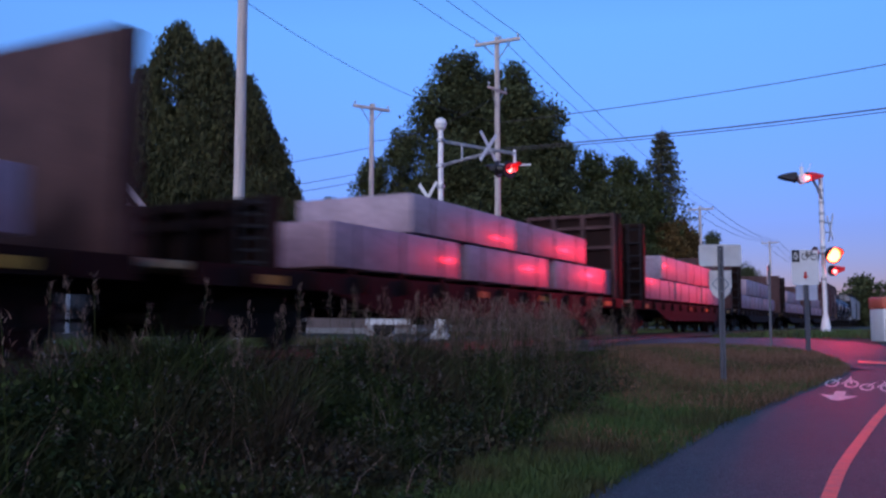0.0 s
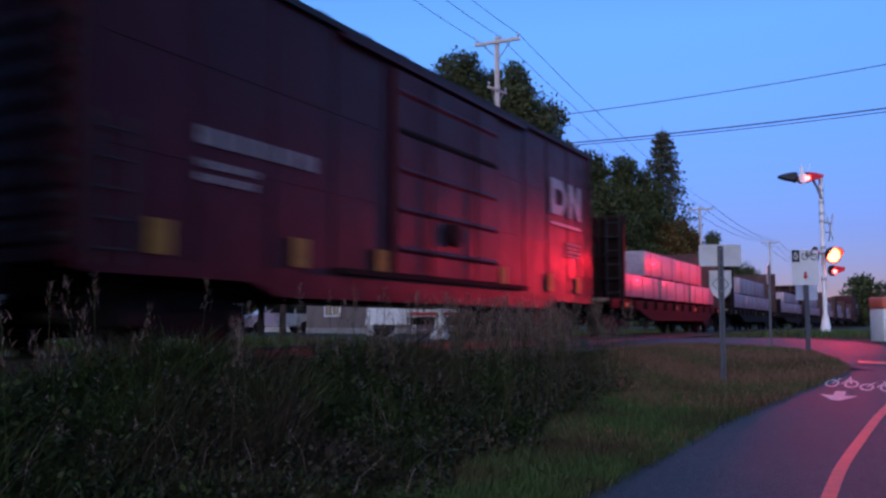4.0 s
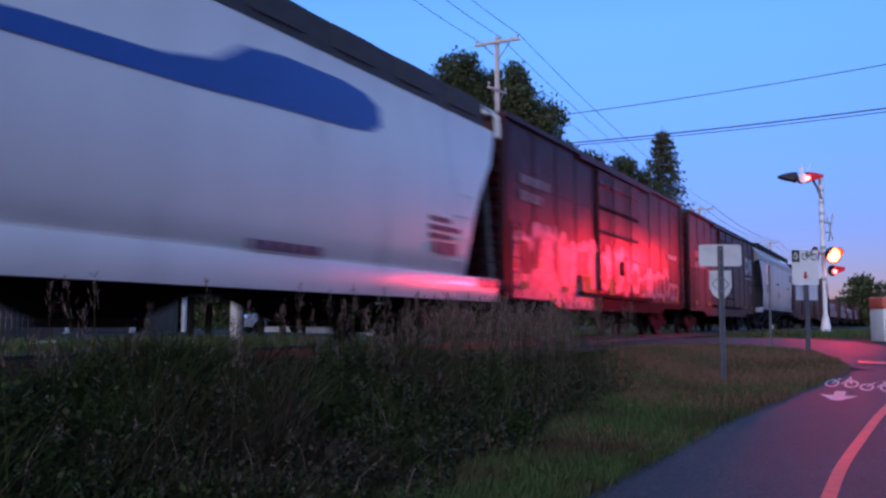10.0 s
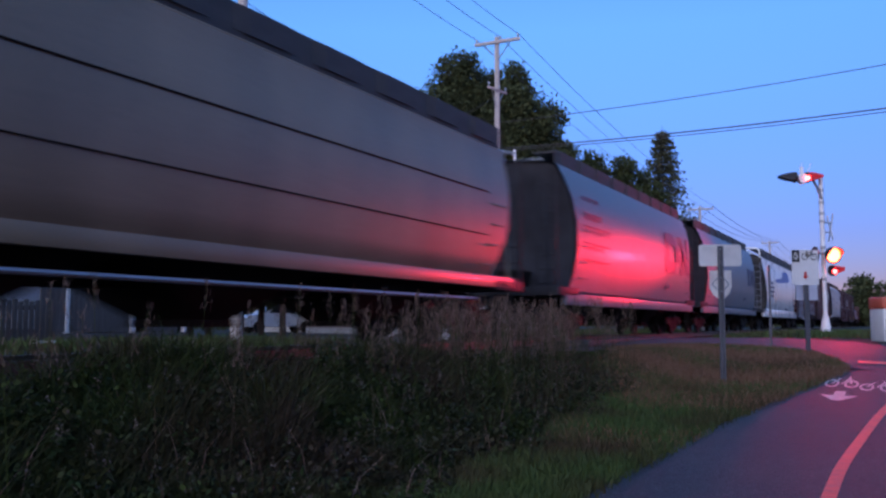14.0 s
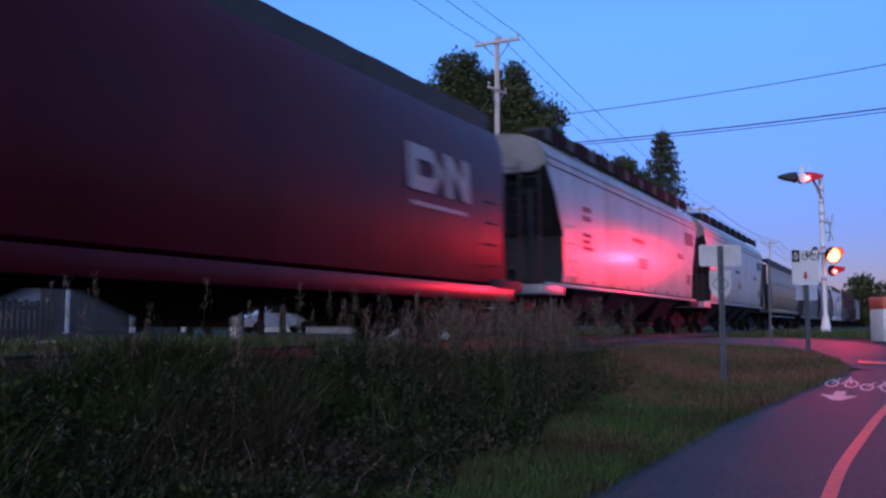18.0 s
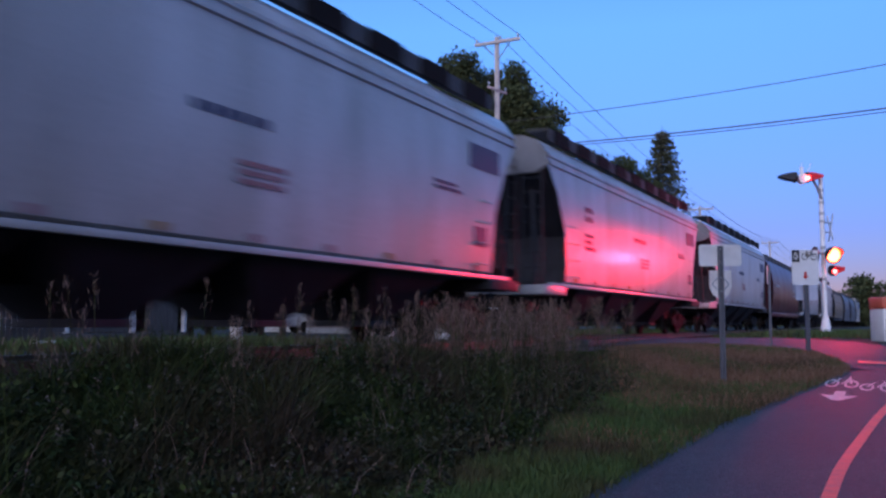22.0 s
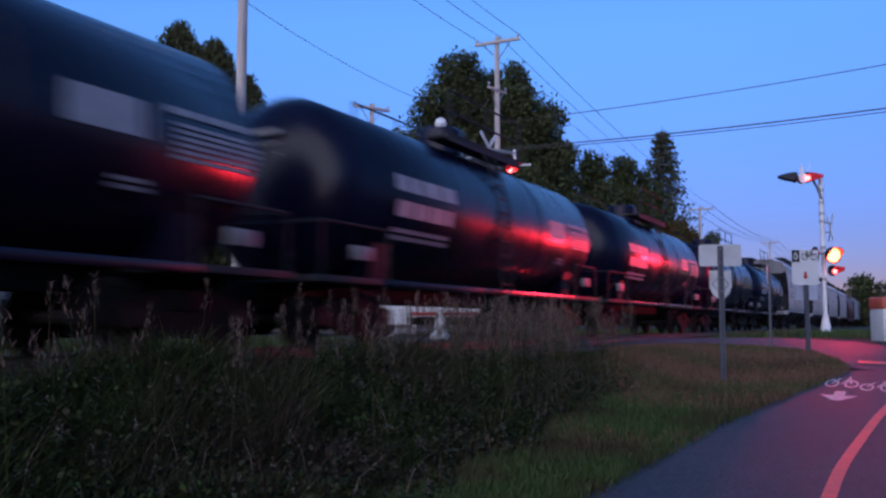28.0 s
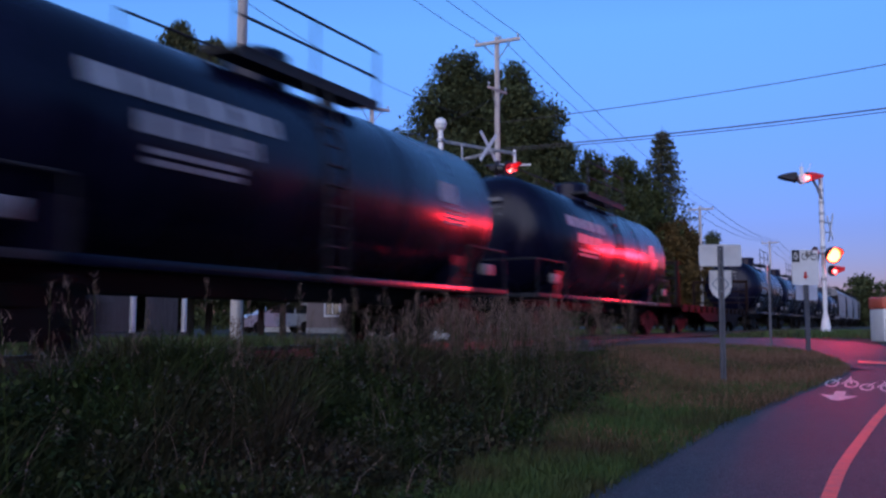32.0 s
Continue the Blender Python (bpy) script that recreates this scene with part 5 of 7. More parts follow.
def make_signals():
    # near mast
    m = thing("crossing_signal", pose(15.78, 36.4, 0.84) @ Matrix.Scale(1.3, 4), "silver level crossing signal mast with red flashing lamps", "railway signal", "crossing signals")
    bm = bmesh.new()
    lathe(bm, [(0.0, 0.22), (0.1, 0.22), (0.18, 0.17), (0.5, 0.13), (0.75, 0.08)], 18, "z")
    part("mast_base", bm, M_ALU, m)
    bm = bmesh.new()
    tube(bm, (0, 0, 0.7), (0, 0, 5.2), 0.066, 16)
    part("mast", bm, M_ALU, m)
    for z in (1.9, 2.9, 3.75, 4.0, 4.35, 4.75):
        bm = bmesh.new()
        tube(bm, (0, 0, z - 0.045), (0, 0, z + 0.045), 0.088, 16)
        part("clamp_band", bm, M_GALV, m)
    bm = bmesh.new()
    pipe(bm, [(0, -0.05, 4.45), (-0.15, -0.1, 4.8), (-0.3, -0.15, 5.05), (-0.62, -0.2, 5.12)], 0.045, 8)
    pipe(bm, [(0.0, 0, 5.15), (-0.62, -0.2, 5.15)], 0.04, 8)
    part("bracket_arm", bm, M_GALV, m)
    bm = bmesh.new()
    tube(bm, (-0.68, -0.2, 4.92), (-0.68, -0.2, 5.48), 0.06, 10)
    tube(bm, (-0.68, -0.32, 5.1), (-0.68, -0.08, 5.1), 0.15, 12)
    for dx in (-0.1, 0.05):
        tube(bm, (-0.6 + dx, -0.2, 5.2), (-0.45 + dx * 2, -0.15, 5.62), 0.012, 5)
    part("junction_box", bm, M_ALU, m)
    # upper lamps look across the road; their hoods are seen from the side
    for x, lit in ((-0.92, 0), (-0.52, 1)):
        bm = bmesh.new()
        tube(bm, (x - 0.05, -0.2, 5.14), (x + 0.05, -0.2, 5.14), 0.17, 18)
        f = part("upper_lamp", bm, M_BLACKPLATE, m, "dark red hooded lamp seen from the side")
        bm = bmesh.new()
        k = -1 if x < -0.6 else 1
        prism(bm, [(x, 5.02), (x, 5.28), (x + k * 0.2, 5.27), (x + k * 0.48, 5.2), (x + k * 0.46, 5.12), (x + k * 0.2, 5.04)], "y", -0.36, -0.04)
        part("hood", bm, M_BLACKPLATE if not lit else M_LENS_SIDE, f)
        if lit:
            bm = bmesh.new()
            lathe(bm, [(-0.4, 0.02), (-0.37, 0.07), (-0.33, 0.09)], 12, "y", (x - 0.02, 0, 5.1))
            part("lens", bm, M_LENS_DIM, f, "lit red lens")
    # lower pair: one faces the path and is lit, the other is turned along the road
    bm = bmesh.new()
    tube(bm, (-0.5, -0.08, 2.72), (0.5, -0.08, 2.72), 0.035, 8)
    part("lamp_arm", bm, M_GALV, m)
    flasher(m, 0.17, -0.3, 2.64, -1, 2)
    bm = bmesh.new()
    tube(bm, (-0.36, -0.2, 2.64), (-0.33, -0.2, 2.64), 0.28, 24)
    f = part("flasher", bm, M_BLACKPLATE, m, "lamp turned to the rails")
    bm = bmesh.new()
    lathe(bm, [(-0.40, 0.05), (-0.39, 0.11), (-0.362, 0.145)], 18, "x", (0, -0.2, 2.64))
    part("lens", bm, M_LENS_ON, f, "lit red lens")
    bm = bmesh.new()
    tube(bm, (0.16, -0.22, 2.16), (0.24, -0.18, 2.16), 0.17, 20)
    f = part("flasher", bm, M_BLACKPLATE, m, "lamp turned along the road")
    bm = bmesh.new()
    prism(bm, [(0.2, 2.06), (0.2, 2.3), (0.52, 2.27), (0.52, 2.16), (0.36, 2.08)], "y", -0.34, -0.1)
    part("hood", bm, M_LENS_SIDE, f)
    bm = bmesh.new()
    lathe(bm, [(-0.4, 0.02), (-0.37, 0.06), (-0.35, 0.075)], 12, "y", (0.2, 0, 2.12))
    part("lens", bm, M_LENS_DIM, f, "lit red lens")
    crossbuck(m, 0.28, 0.05, 3.55, 78, 1.1)
    bm = bmesh.new()
    for z in (3.4, 3.7):
        tube(bm, (0, 0, z), (0.28, 0.02, z), 0.02, 6)
    part("crossbuck_bracket", bm, M_GALV, m)

    # far mast with a cantilever arm
    m = thing("crossing_signal", pose(-0.07, 27.0, 0.95), "silver signal mast with cantilever arm, crossbucks and red lamps", "railway signal", "crossing signals")
    bm = bmesh.new()
    lathe(bm, [(0.0, 0.32), (0.15, 0.32), (0.25, 0.22), (0.7, 0.16)], 18, "z")
    part("mast_base", bm, M_ALU, m)
    bm = bmesh.new()
    tube(bm, (0, 0, 0.6), (0, 0, 6.55), 0.08, 16)
    part("mast", bm, M_ALU, m)
    for z in (2.6, 3.3, 4.2, 4.75, 5.4, 6.2):
        bm = bmesh.new()
        tube(bm, (0, 0, z - 0.05), (0, 0, z + 0.05), 0.135, 16)
        part("clamp_band", bm, M_GALV, m)
    bm = bmesh.new()
    lathe(bm, [(6.5, 0.06), (6.58, 0.15), (6.72, 0.19), (6.86, 0.15), (6.92, 0.03)], 16, "z")
    part("bell", bm, M_ALU, m)
    for yy in (-0.12, 0.12):
        bm = bmesh.new()
        pipe(bm, [(0, yy, 6.18), (2.3, yy, 5.78)], 0.028, 8)
        pipe(bm, [(0, yy, 5.4), (1.7, yy, 5.86)], 0.028, 8)
        tube(bm, (0.66, yy, 5.58), (0.66, yy, 6.06), 0.026, 8)
        part("cantilever_truss", bm, M_GALV, m)
    bm = bmesh.new()
    tube(bm, (2.3, 0, 5.2), (2.3, 0, 5.9), 0.05, 10)
    tube(bm, (1.75, -0.05, 5.42), (2.8, -0.05, 5.42), 0.03, 8)
    part("lamp_drop", bm, M_ALU, m)
    side_lamp(m, 1.78, -0.05, 5.28, 2)
    side_lamp(m, 2.12, -0.1, 5.26, 1)
    crossbuck(m, 1.48, -0.16, 5.95, 48, 1.2)
    crossbuck(m, -0.40, 0.25, 4.45, -48, 1.2)
    bm = bmesh.new()
    tube(bm, (0.1, 0, 3.25), (1.15, -0.05, 3.25), 0.03, 8)
    tube(bm, (0.62, 0, 3.0), (0.62, 0, 3.45), 0.045, 8)
    part("lower_lamp_arm", bm, M_GALV, m)
    side_lamp(m, 0.2, 0.0, 3.03, 0)
    side_lamp(m, 0.58, -0.1, 3.03, 1)


def red_lamp():
    """The beams of the lit lamps: one down the path, one across the rails onto the passing cars. The ribbed lenses spread them sideways."""
    lamp = (15.1, 36.1, 4.27)
    for name, eye, target, power, angle, wide, tall in (("signal_beam", (16.08, 35.3, 4.27), (5.5, 12.0, 0.6), 560, 60, 1.1, 0.5),
                                                        ("signal_back_spill", lamp, at(37.0, 1.55, 3.6), 520, 150, 1.0, 0.5),
                                                        ("signal_rail_beam", lamp, at(24.0, 1.55, 3.1), 1450, 30, 1.0, 0.42)):
        d = bpy.data.lights.new(name, "SPOT")
        d.color = (1.0, 0.012, 0.032)
        d.energy = power
        d.spot_size = radians(angle)
        d.spot_blend = 1.0
        d.shadow_soft_size = 0.34
        o = new(name, d)
        o.matrix_basis = look(eye, target) @ Matrix.Diagonal((wide, tall, 1, 1))


def signpost(name, x, y, z, top, label, category, w=0.07):
    e = thing(name, pose(x, y, z), label, category, "path signs")
    bm = bmesh.new()
    prism(bm, [(-w / 2, -0.02), (-w / 5, -0.02), (-w / 5, 0.02), (w / 5, 0.02), (w / 5, -0.02), (w / 2, -0.02), (w / 2, 0.03), (-w / 2, 0.03)], "z", -0.2, top)
    part("post", bm, M_POST, e, "", 0)
    return e


def rounded(w, h, r, n=5):
    pts = []
    for cx, cy, a in ((w / 2 - r, h / 2 - r, 0), (-w / 2 + r, h / 2 - r, 90), (-w / 2 + r, -h / 2 + r, 180), (w / 2 - r, -h / 2 + r, 270)):
        for i in range(n + 1):
            t = radians(a + 90 * i / n)
            pts.append((cx + r * math.cos(t), cy + r * math.sin(t)))
    return pts


def make_signs():
    e = signpost("path_sign", 4.87, 15.4, 0.40, 2.42, "pale sign plate and shield on a steel post, seen from behind", "sign", 0.09)
    bm = bmesh.new()
    prism(bm, rounded(0.75, 0.385, 0.05), "y", 0.035, 0.041)
    o = part("plate", bm, M_SIGNBACK, e, "pale rectangular plate", 0)
    o.matrix_basis = pose(0.005, 0, 2.255)
    bm = bmesh.new()
    prism(bm, [(-0.195, 0.24), (0.195, 0.24), (0.195, -0.05), (0.15, -0.17), (0.06, -0.25), (-0.06, -0.25), (-0.15, -0.17), (-0.195, -0.05)], "y", 0.035, 0.041)
    o = part("shield", bm, M_SIGNBACK, e, "pale shield plate with a faint diamond", 0)
    o.matrix_basis = pose(0, 0, 1.75)
    bm = bmesh.new()
    for a, b, c, d in ((-0.15, 0, 0, 0.16), (0, 0.16, 0.15, 0), (0.15, 0, 0, -0.16), (0, -0.16, -0.15, 0)):
        tube(bm, (a, 0.033, b), (c, 0.033, d), 0.009, 5)
    q = part("shield_diamond", bm, M_SIGNBLUE, o, "", 0)
    bm = bmesh.new()
    for z in (2.13, 2.36, 1.86, 1.62):
        tube(bm, (0, -0.03, z), (0, 0.03, z), 0.014, 6)
    part("bolts", bm, M_GALV, e)

    e = signpost("path_sign", 8.1, 19.6, 0.78, 1.65, "white bicycle lane sign with black diamond and red arrow", "sign", 0.08)
    bm = bmesh.new()
    prism(bm, rounded(0.59, 0.78, 0.03), "y", -0.031, -0.025)
    o = part("plate", bm, M_SIGN, e, "white plate", 0)
    o.matrix_basis = pose(-0.03, 0, 1.93)

    def ink(name, mat, build):
        bm = bmesh.new()
        build(bm)
        q = part(name, bm, mat, o, "", 0)
    ink("diamond_panel", M_SIGNBLACK, lambda bm: box(bm, -0.29, -0.12, -0.035, -0.032, 0.12, 0.385))
    bm = bmesh.new()
    for a, b, c, d in ((-0.25, 0.25, -0.205, 0.33), (-0.205, 0.33, -0.16, 0.25), (-0.16, 0.25, -0.205, 0.17), (-0.205, 0.17, -0.25, 0.25)):
        tube(bm, (a, -0.036, b), (c, -0.036, d), 0.012, 5)
    part("diamond", bm, M_SIGN, o, "", 0)

    def bike(bm):
        for cx in (0.0, 0.20):
            n = 16
            for i in range(n):
                a, b = 2 * math.pi * i / n, 2 * math.pi * (i + 1) / n
                tube(bm, (cx + 0.068 * math.cos(a), -0.035, 0.24 + 0.068 * math.sin(a)), (cx + 0.068 * math.cos(b), -0.035, 0.24 + 0.068 * math.sin(b)), 0.009, 4)
        for p, q in (((0, 0.24), (0.05, 0.33)), ((0.05, 0.33), (0.15, 0.33)), ((0.15, 0.33), (0.09, 0.24)), ((0.09, 0.24), (0, 0.24)), ((0.09, 0.24), (0.04, 0.35)), ((0.2, 0.24), (0.14, 0.36)), ((0.14, 0.36), (0.18, 0.37)), ((0.01, 0.355), (0.07, 0.355))):
            tube(bm, (p[0], -0.035, p[1]), (q[0], -0.035, q[1]), 0.009, 4)
    ink("bicycle_symbol", M_SIGNBLACK, bike)

    def arrow(bm):
        prism(bm, [(-0.03, -0.1), (0.03, -0.1), (0.03, -0.19), (0.07, -0.19), (0, -0.27), (-0.07, -0.19), (-0.03, -0.19)], "y", -0.035, -0.032)
    ink("arrow", M_SIGNRED, arrow)
    # a small plate seen from behind lower on the same post line
    e = signpost("path_sign", 8.36, 20.3, 0.80, 1.75, "grey plate on a post seen from behind", "sign", 0.06)
    bm = bmesh.new()
    prism(bm, rounded(0.5, 0.5, 0.03), "y", 0.035, 0.041)
    o = part("plate", bm, M_SIGNBACK, e, "", 0)
    o.matrix_basis = pose(0.04, 0, 1.45)
    e = signpost("marker_post", 8.05, 21.7, 0.86, 2.05, "thin leaning steel post in the grass", "post", 0.05)
    e.matrix_basis = pose(8.05, 21.7, 0.86, 0, 2.0, 60)
    bm = bmesh.new()
    prism(bm, rounded(0.3, 0.45, 0.03), "y", 0.035, 0.041)
    o = part("plate", bm, M_SIGNBACK, e, "", 0)
    o.matrix_basis = pose(0, 0, 1.8)


def make_cabinet():
    e = thing("utility_cabinet", pose(12.93, 25.0, 0.96), "white roadside cabinet, its top tinted as if lit red by the lamp", "cabinet")
    bm = bmesh.new()
    box(bm, -0.65, 0.65, -0.4, 0.4, 0.0, 0.92, 0.03)
    part("body", bm, M_SIGN, e)
    bm = bmesh.new()
    box(bm, -0.68, 0.68, -0.43, 0.43, 0.92, 1.25, 0.05)
    part("lid", bm, M_LIDRED, e, "lid coloured orange-red in place of lamp glow")
    bm = bmesh.new()
    for z in (0.3, 0.6):
        box(bm, -0.62, 0.62, -0.412, -0.4, z, z + 0.02)
    part("panel_joint", bm, M_GALV, e)


# ---- poles and wires ----
def wire(name, a, b, sag, r=0.012, n=16):
    a, b = Vector(a), Vector(b)
    bm = bmesh.new()
    pts = []
    for i in range(n + 1):
        k = i / n
        p = a.lerp(b, k)
        p.z -= 4 * sag * k * (1 - k)
        pts.append(p)
    pipe(bm, pts, r, 4)
    o = part(name, bm, M_WIRE)
    tagged(o, "black overhead wire sagging between poles", "cable", "overhead wires")


def pole(x, y, z, h, arms, r=0.16):
    e = thing("utility_pole", pose(x, y, z), "weathered pale wooden utility pole with crossarm", "utility pole", "utility poles")
    bm = bmesh.new()
    tube(bm, (0, 0, -0.3), (0, 0, h), r, 14, r * 0.68)
    part("shaft", bm, M_POLE, e)
    for za, half, turn in arms:
        c, s_ = math.cos(radians(turn)), math.sin(radians(turn))
        bm = bmesh.new()
        t = 0.06 if half > 0.7 else 0.04
        box(bm, -half, half, -t, t, -t, t, 0.008)
        a = part("crossarm", bm, M_POLE, e)
        a.matrix_basis = pose(0, -0.14, za, 0, 0, turn)
        for x in (-half + 0.08, 0.15, half - 0.08):
            bm = bmesh.new()
            lathe(bm, [(0.06, 0.02), (0.12, 0.02), (0.13, 0.05), (0.2, 0.05), (0.22, 0.03)], 10, "z", (x, 0, 0))
            part("insulator", bm, M_GALV, a)
        for k in (-1, 1):
            bm = bmesh.new()
            tube(bm, (k * half * 0.6, 0, -0.05), (0, 0.06, -0.75), 0.02, 6)
            part("arm_brace", bm, M_GALV, a)
    return e


def make_poles():
    arm = -27.6
    P = [at(17.1, -5.87, 0.9), at(33.0, -5.82, 0.95), at(71.6, -5.3, 0.95), at(116.5, -5.7, 0.95), at(165, -5.7, 0.95)]
    H = [13.4, 12.5, 9.9, 10.9, 10.5]
    for i, (p, h) in enumerate(zip(P, H)):
        arms = [(h - 0.25, 1.02, arm)]
        if i == 1:
            arms.append((h - 2.3, 0.69, 52))
        pole(*p, h, arms, 0.16 if i == 0 else 0.145)
    for i in range(4):
        for k in (-0.95, 0.1, 0.95):
            a = P[i] + Vector((NX * k, NY * k - 0.14, H[i] - 0.02))
            b = P[i + 1] + Vector((NX * k, NY * k - 0.14, H[i + 1] - 0.02))
            wire("overhead_wire", a, b, 0.35 if i == 0 else 0.6, 0.012 if i < 2 else 0.02)
    back = at(-10, -5.9, 0.9)
    for k in (-0.95, 0.1, 0.95):
        wire("overhead_wire", P[0] + Vector((NX * k, NY * k, H[0])), back + Vector((NX * k, NY * k, 13.5)), 0.3)
    wire("overhead_wire", P[0] + Vector((0, 0, 8.85)), P[1] + Vector((0, 0, 8.9)), 0.55, 0.009)
    # a pole of another line, by the houses
    q = Vector((-3.29, 40.0, 0.95))
    pole(*q, 10.65, [(10.42, 0.95, 34)], 0.145)
    for dz, dx, end in ((8.6, 0, 9.6), (7.5, 0, 8.3), (7.15, 0.1, 7.9)):
        wire("service_wire", q + Vector((dx, 0, dz)), (-34, 52, end), 0.9, 0.016)
    wire("service_wire", q + Vector((0, 0, 8.9)), P[1] + Vector((0, 0, 10.0)), 0.4, 0.016)
    # road line that spans to the path's side
    wire("overhead_cable", P[1] + Vector((0, 0, 8.85)), (21.0, 27.0, 10.95), 0.25, 0.018, 24)
    wire("overhead_cable", P[1] + Vector((0, 0, 7.75)), (21.0, 27.0, 9.2), 0.22, 0.028, 24)
    wire("overhead_cable", P[1] + Vector((0, 0, 7.66)), (21.0, 27.0, 9.08), 0.24, 0.018, 24)
    pole(21.0, 27.0, 0.95, 10.6, [(10.4, 1.0, 60)])


# ---- houses ----
def siding(parent, u0, u1, z0, z1, top, mat, course=0.14, name="siding_course"):
    """Lapped boards on a wall in the local x-z plane at y = 0, facing -y; top(u) bounds their height."""
    bm = bmesh.new()
    z = z0
    while z < z1:
        a, b = u0, u1
        zc = min(z + course, z1)
        lo = [u for u in np.linspace(u0, u1, 60) if top(u) > zc]
        if lo:
            a, b = lo[0], lo[-1]
            v = [(a, -0.012, z), (b, -0.012, z), (b, 0.0, zc), (a, 0.0, zc), (a, 0.03, z), (b, 0.03, z)]
            q = [bm.verts.new(p) for p in v]
            bm.faces.new((q[0], q[1], q[2], q[3]))
            bm.faces.new((q[0], q[4], q[5], q[1]))
        z += course
    return part(name, bm, mat, parent, "lapped horizontal siding", 0)


def window(parent, u, z, w, h, mat=M_TRIM, bars=True, y=-0.02, t=0.09):
    bm = bmesh.new()
    for a in ((u - w / 2 - t, u - w / 2, z - t, z + h + t), (u + w / 2, u + w / 2 + t, z - t, z + h + t), (u - w / 2, u + w / 2, z + h, z + h + t), (u - w / 2 - 0.05, u + w / 2 + 0.05, z - t - 0.03, z)):
        box(bm, a[0], a[1], y - 0.06, y + 0.04, a[2], a[3], 0.008)
    f = part("window", bm, mat, parent, "white framed window")
    bm = bmesh.new()
    box(bm, u - w / 2, u + w / 2, y + 0.0, y + 0.012, z, z + h)
    part("pane", bm, M_GLASSY, f, "", 0)
    if bars:
        bm = bmesh.new()
        box(bm, u - 0.02, u + 0.02, y - 0.03, y, z, z + h)
        box(bm, u - w / 2, u + w / 2, y - 0.03, y, z + h * 0.62, z + h * 0.62 + 0.035)
        part("glazing_bar", bm, mat, f, "", 0)
    return f


def house(name, m, half, depth, eave, apex, sid, roofmat, label, over=0.35):
    """Gable at local y = 0 facing -y, ridge running to +y; z from the ground."""
    e = thing(name, m, label, "house")
    slope = (apex - eave) / half

    def top(u):
        return apex - abs(u) * slope
    bm = bmesh.new()
    prism(bm, [(-half + 0.02, 0), (half - 0.02, 0), (half - 0.02, eave), (0, apex - 0.02), (-half + 0.02, eave)], "y", 0.02, depth)
    part("wall", bm, sid, e, "", 0)
    siding(e, -half, half, 0.3, apex - 0.15, top, sid)
    for k in (-1, 1):
        s = siding(e, 0, depth, 0.3, eave - 0.05, lambda u: eave, sid)
        if k < 0:
            s.matrix_basis = pose(-half, depth, 0, 0, 0, -90)
        else:
            s.matrix_basis = pose(half, 0, 0, 0, 0, 90)
    t = 0.16
    ox = half + over
    zo = eave - over * slope
    for k in (-1, 1):
        bm = bmesh.new()
        prism(bm, [(0, apex + 0.05), (k * ox, zo + 0.05), (k * ox, zo + 0.05 + t), (0, apex + 0.05 + t)], "y", -over + 0.03, depth + over)
        r = part("roof_slope", bm, roofmat, e, "dark shingled roof slope", 0)
        rows = int(math.hypot(ox, apex - zo) / 0.28)
        course = None
        for i in range(rows):
            f = (i + 0.5) / rows
            if course is None:
                bm = bmesh.new()
                box(bm, -0.01, 0.01, -over + 0.03, depth + over, 0, 0.022)
                course = part("shingle_course", bm, roofmat, r, "", 0)
                course.matrix_basis = pose(k * ox * f, 0, apex + 0.05 + t + (zo - apex) * f)
            else:
                share("shingle_course", course, r, pose(k * ox * f, 0, apex + 0.05 + t + (zo - apex) * f))
        bm = bmesh.new()
        prism(bm, [(0, apex - 0.1), (k * ox, zo - 0.1), (k * ox, zo + 0.05 + t), (0, apex + 0.05 + t)], "y", -over - 0.02, -over + 0.03)
        part("rake_board", bm, M_TRIM, e, "white rake board", 0)
        bm = bmesh.new()
        box(bm, *sorted((k * ox, k * (ox + 0.04))), -over, depth + over, zo - 0.1, zo + 0.12)
        part("fascia", bm, M_TRIM, e, "", 0)
        bm = bmesh.new()
        prism(bm, [(k * (half - 0.02), eave - 0.12), (k * ox, zo - 0.02), (k * ox, zo + 0.04), (k * (half - 0.02), eave + 0.05)], "y", -over + 0.03, depth)
        part("soffit", bm, M_TRIM, e, "", 0)
    bm = bmesh.new()
    box(bm, -half, half, -0.04, depth + 0.02, -0.4, 0.3)
    part("foundation", bm, M_CONCRETE, e, "", 0)
    bm = bmesh.new()
    tube(bm, (0, -0.06, apex - 1.1), (0, 0.0, apex - 1.1), 0.3, 20)
    part("gable_vent", bm, M_TRIM, e, "round white vent")
    return e


def frame_at(s, p, z, toward):
    """A pose in the track's frame whose local -y looks along +p (toward the rails) or along -s."""
    w = at(s, p, z)
    if toward == "rails":
        # local -y -> n, local x -> d
        return pose(w.x, w.y, w.z, 0, 0, TURN)
    return pose(w.x, w.y, w.z, 0, 0, -27.573)


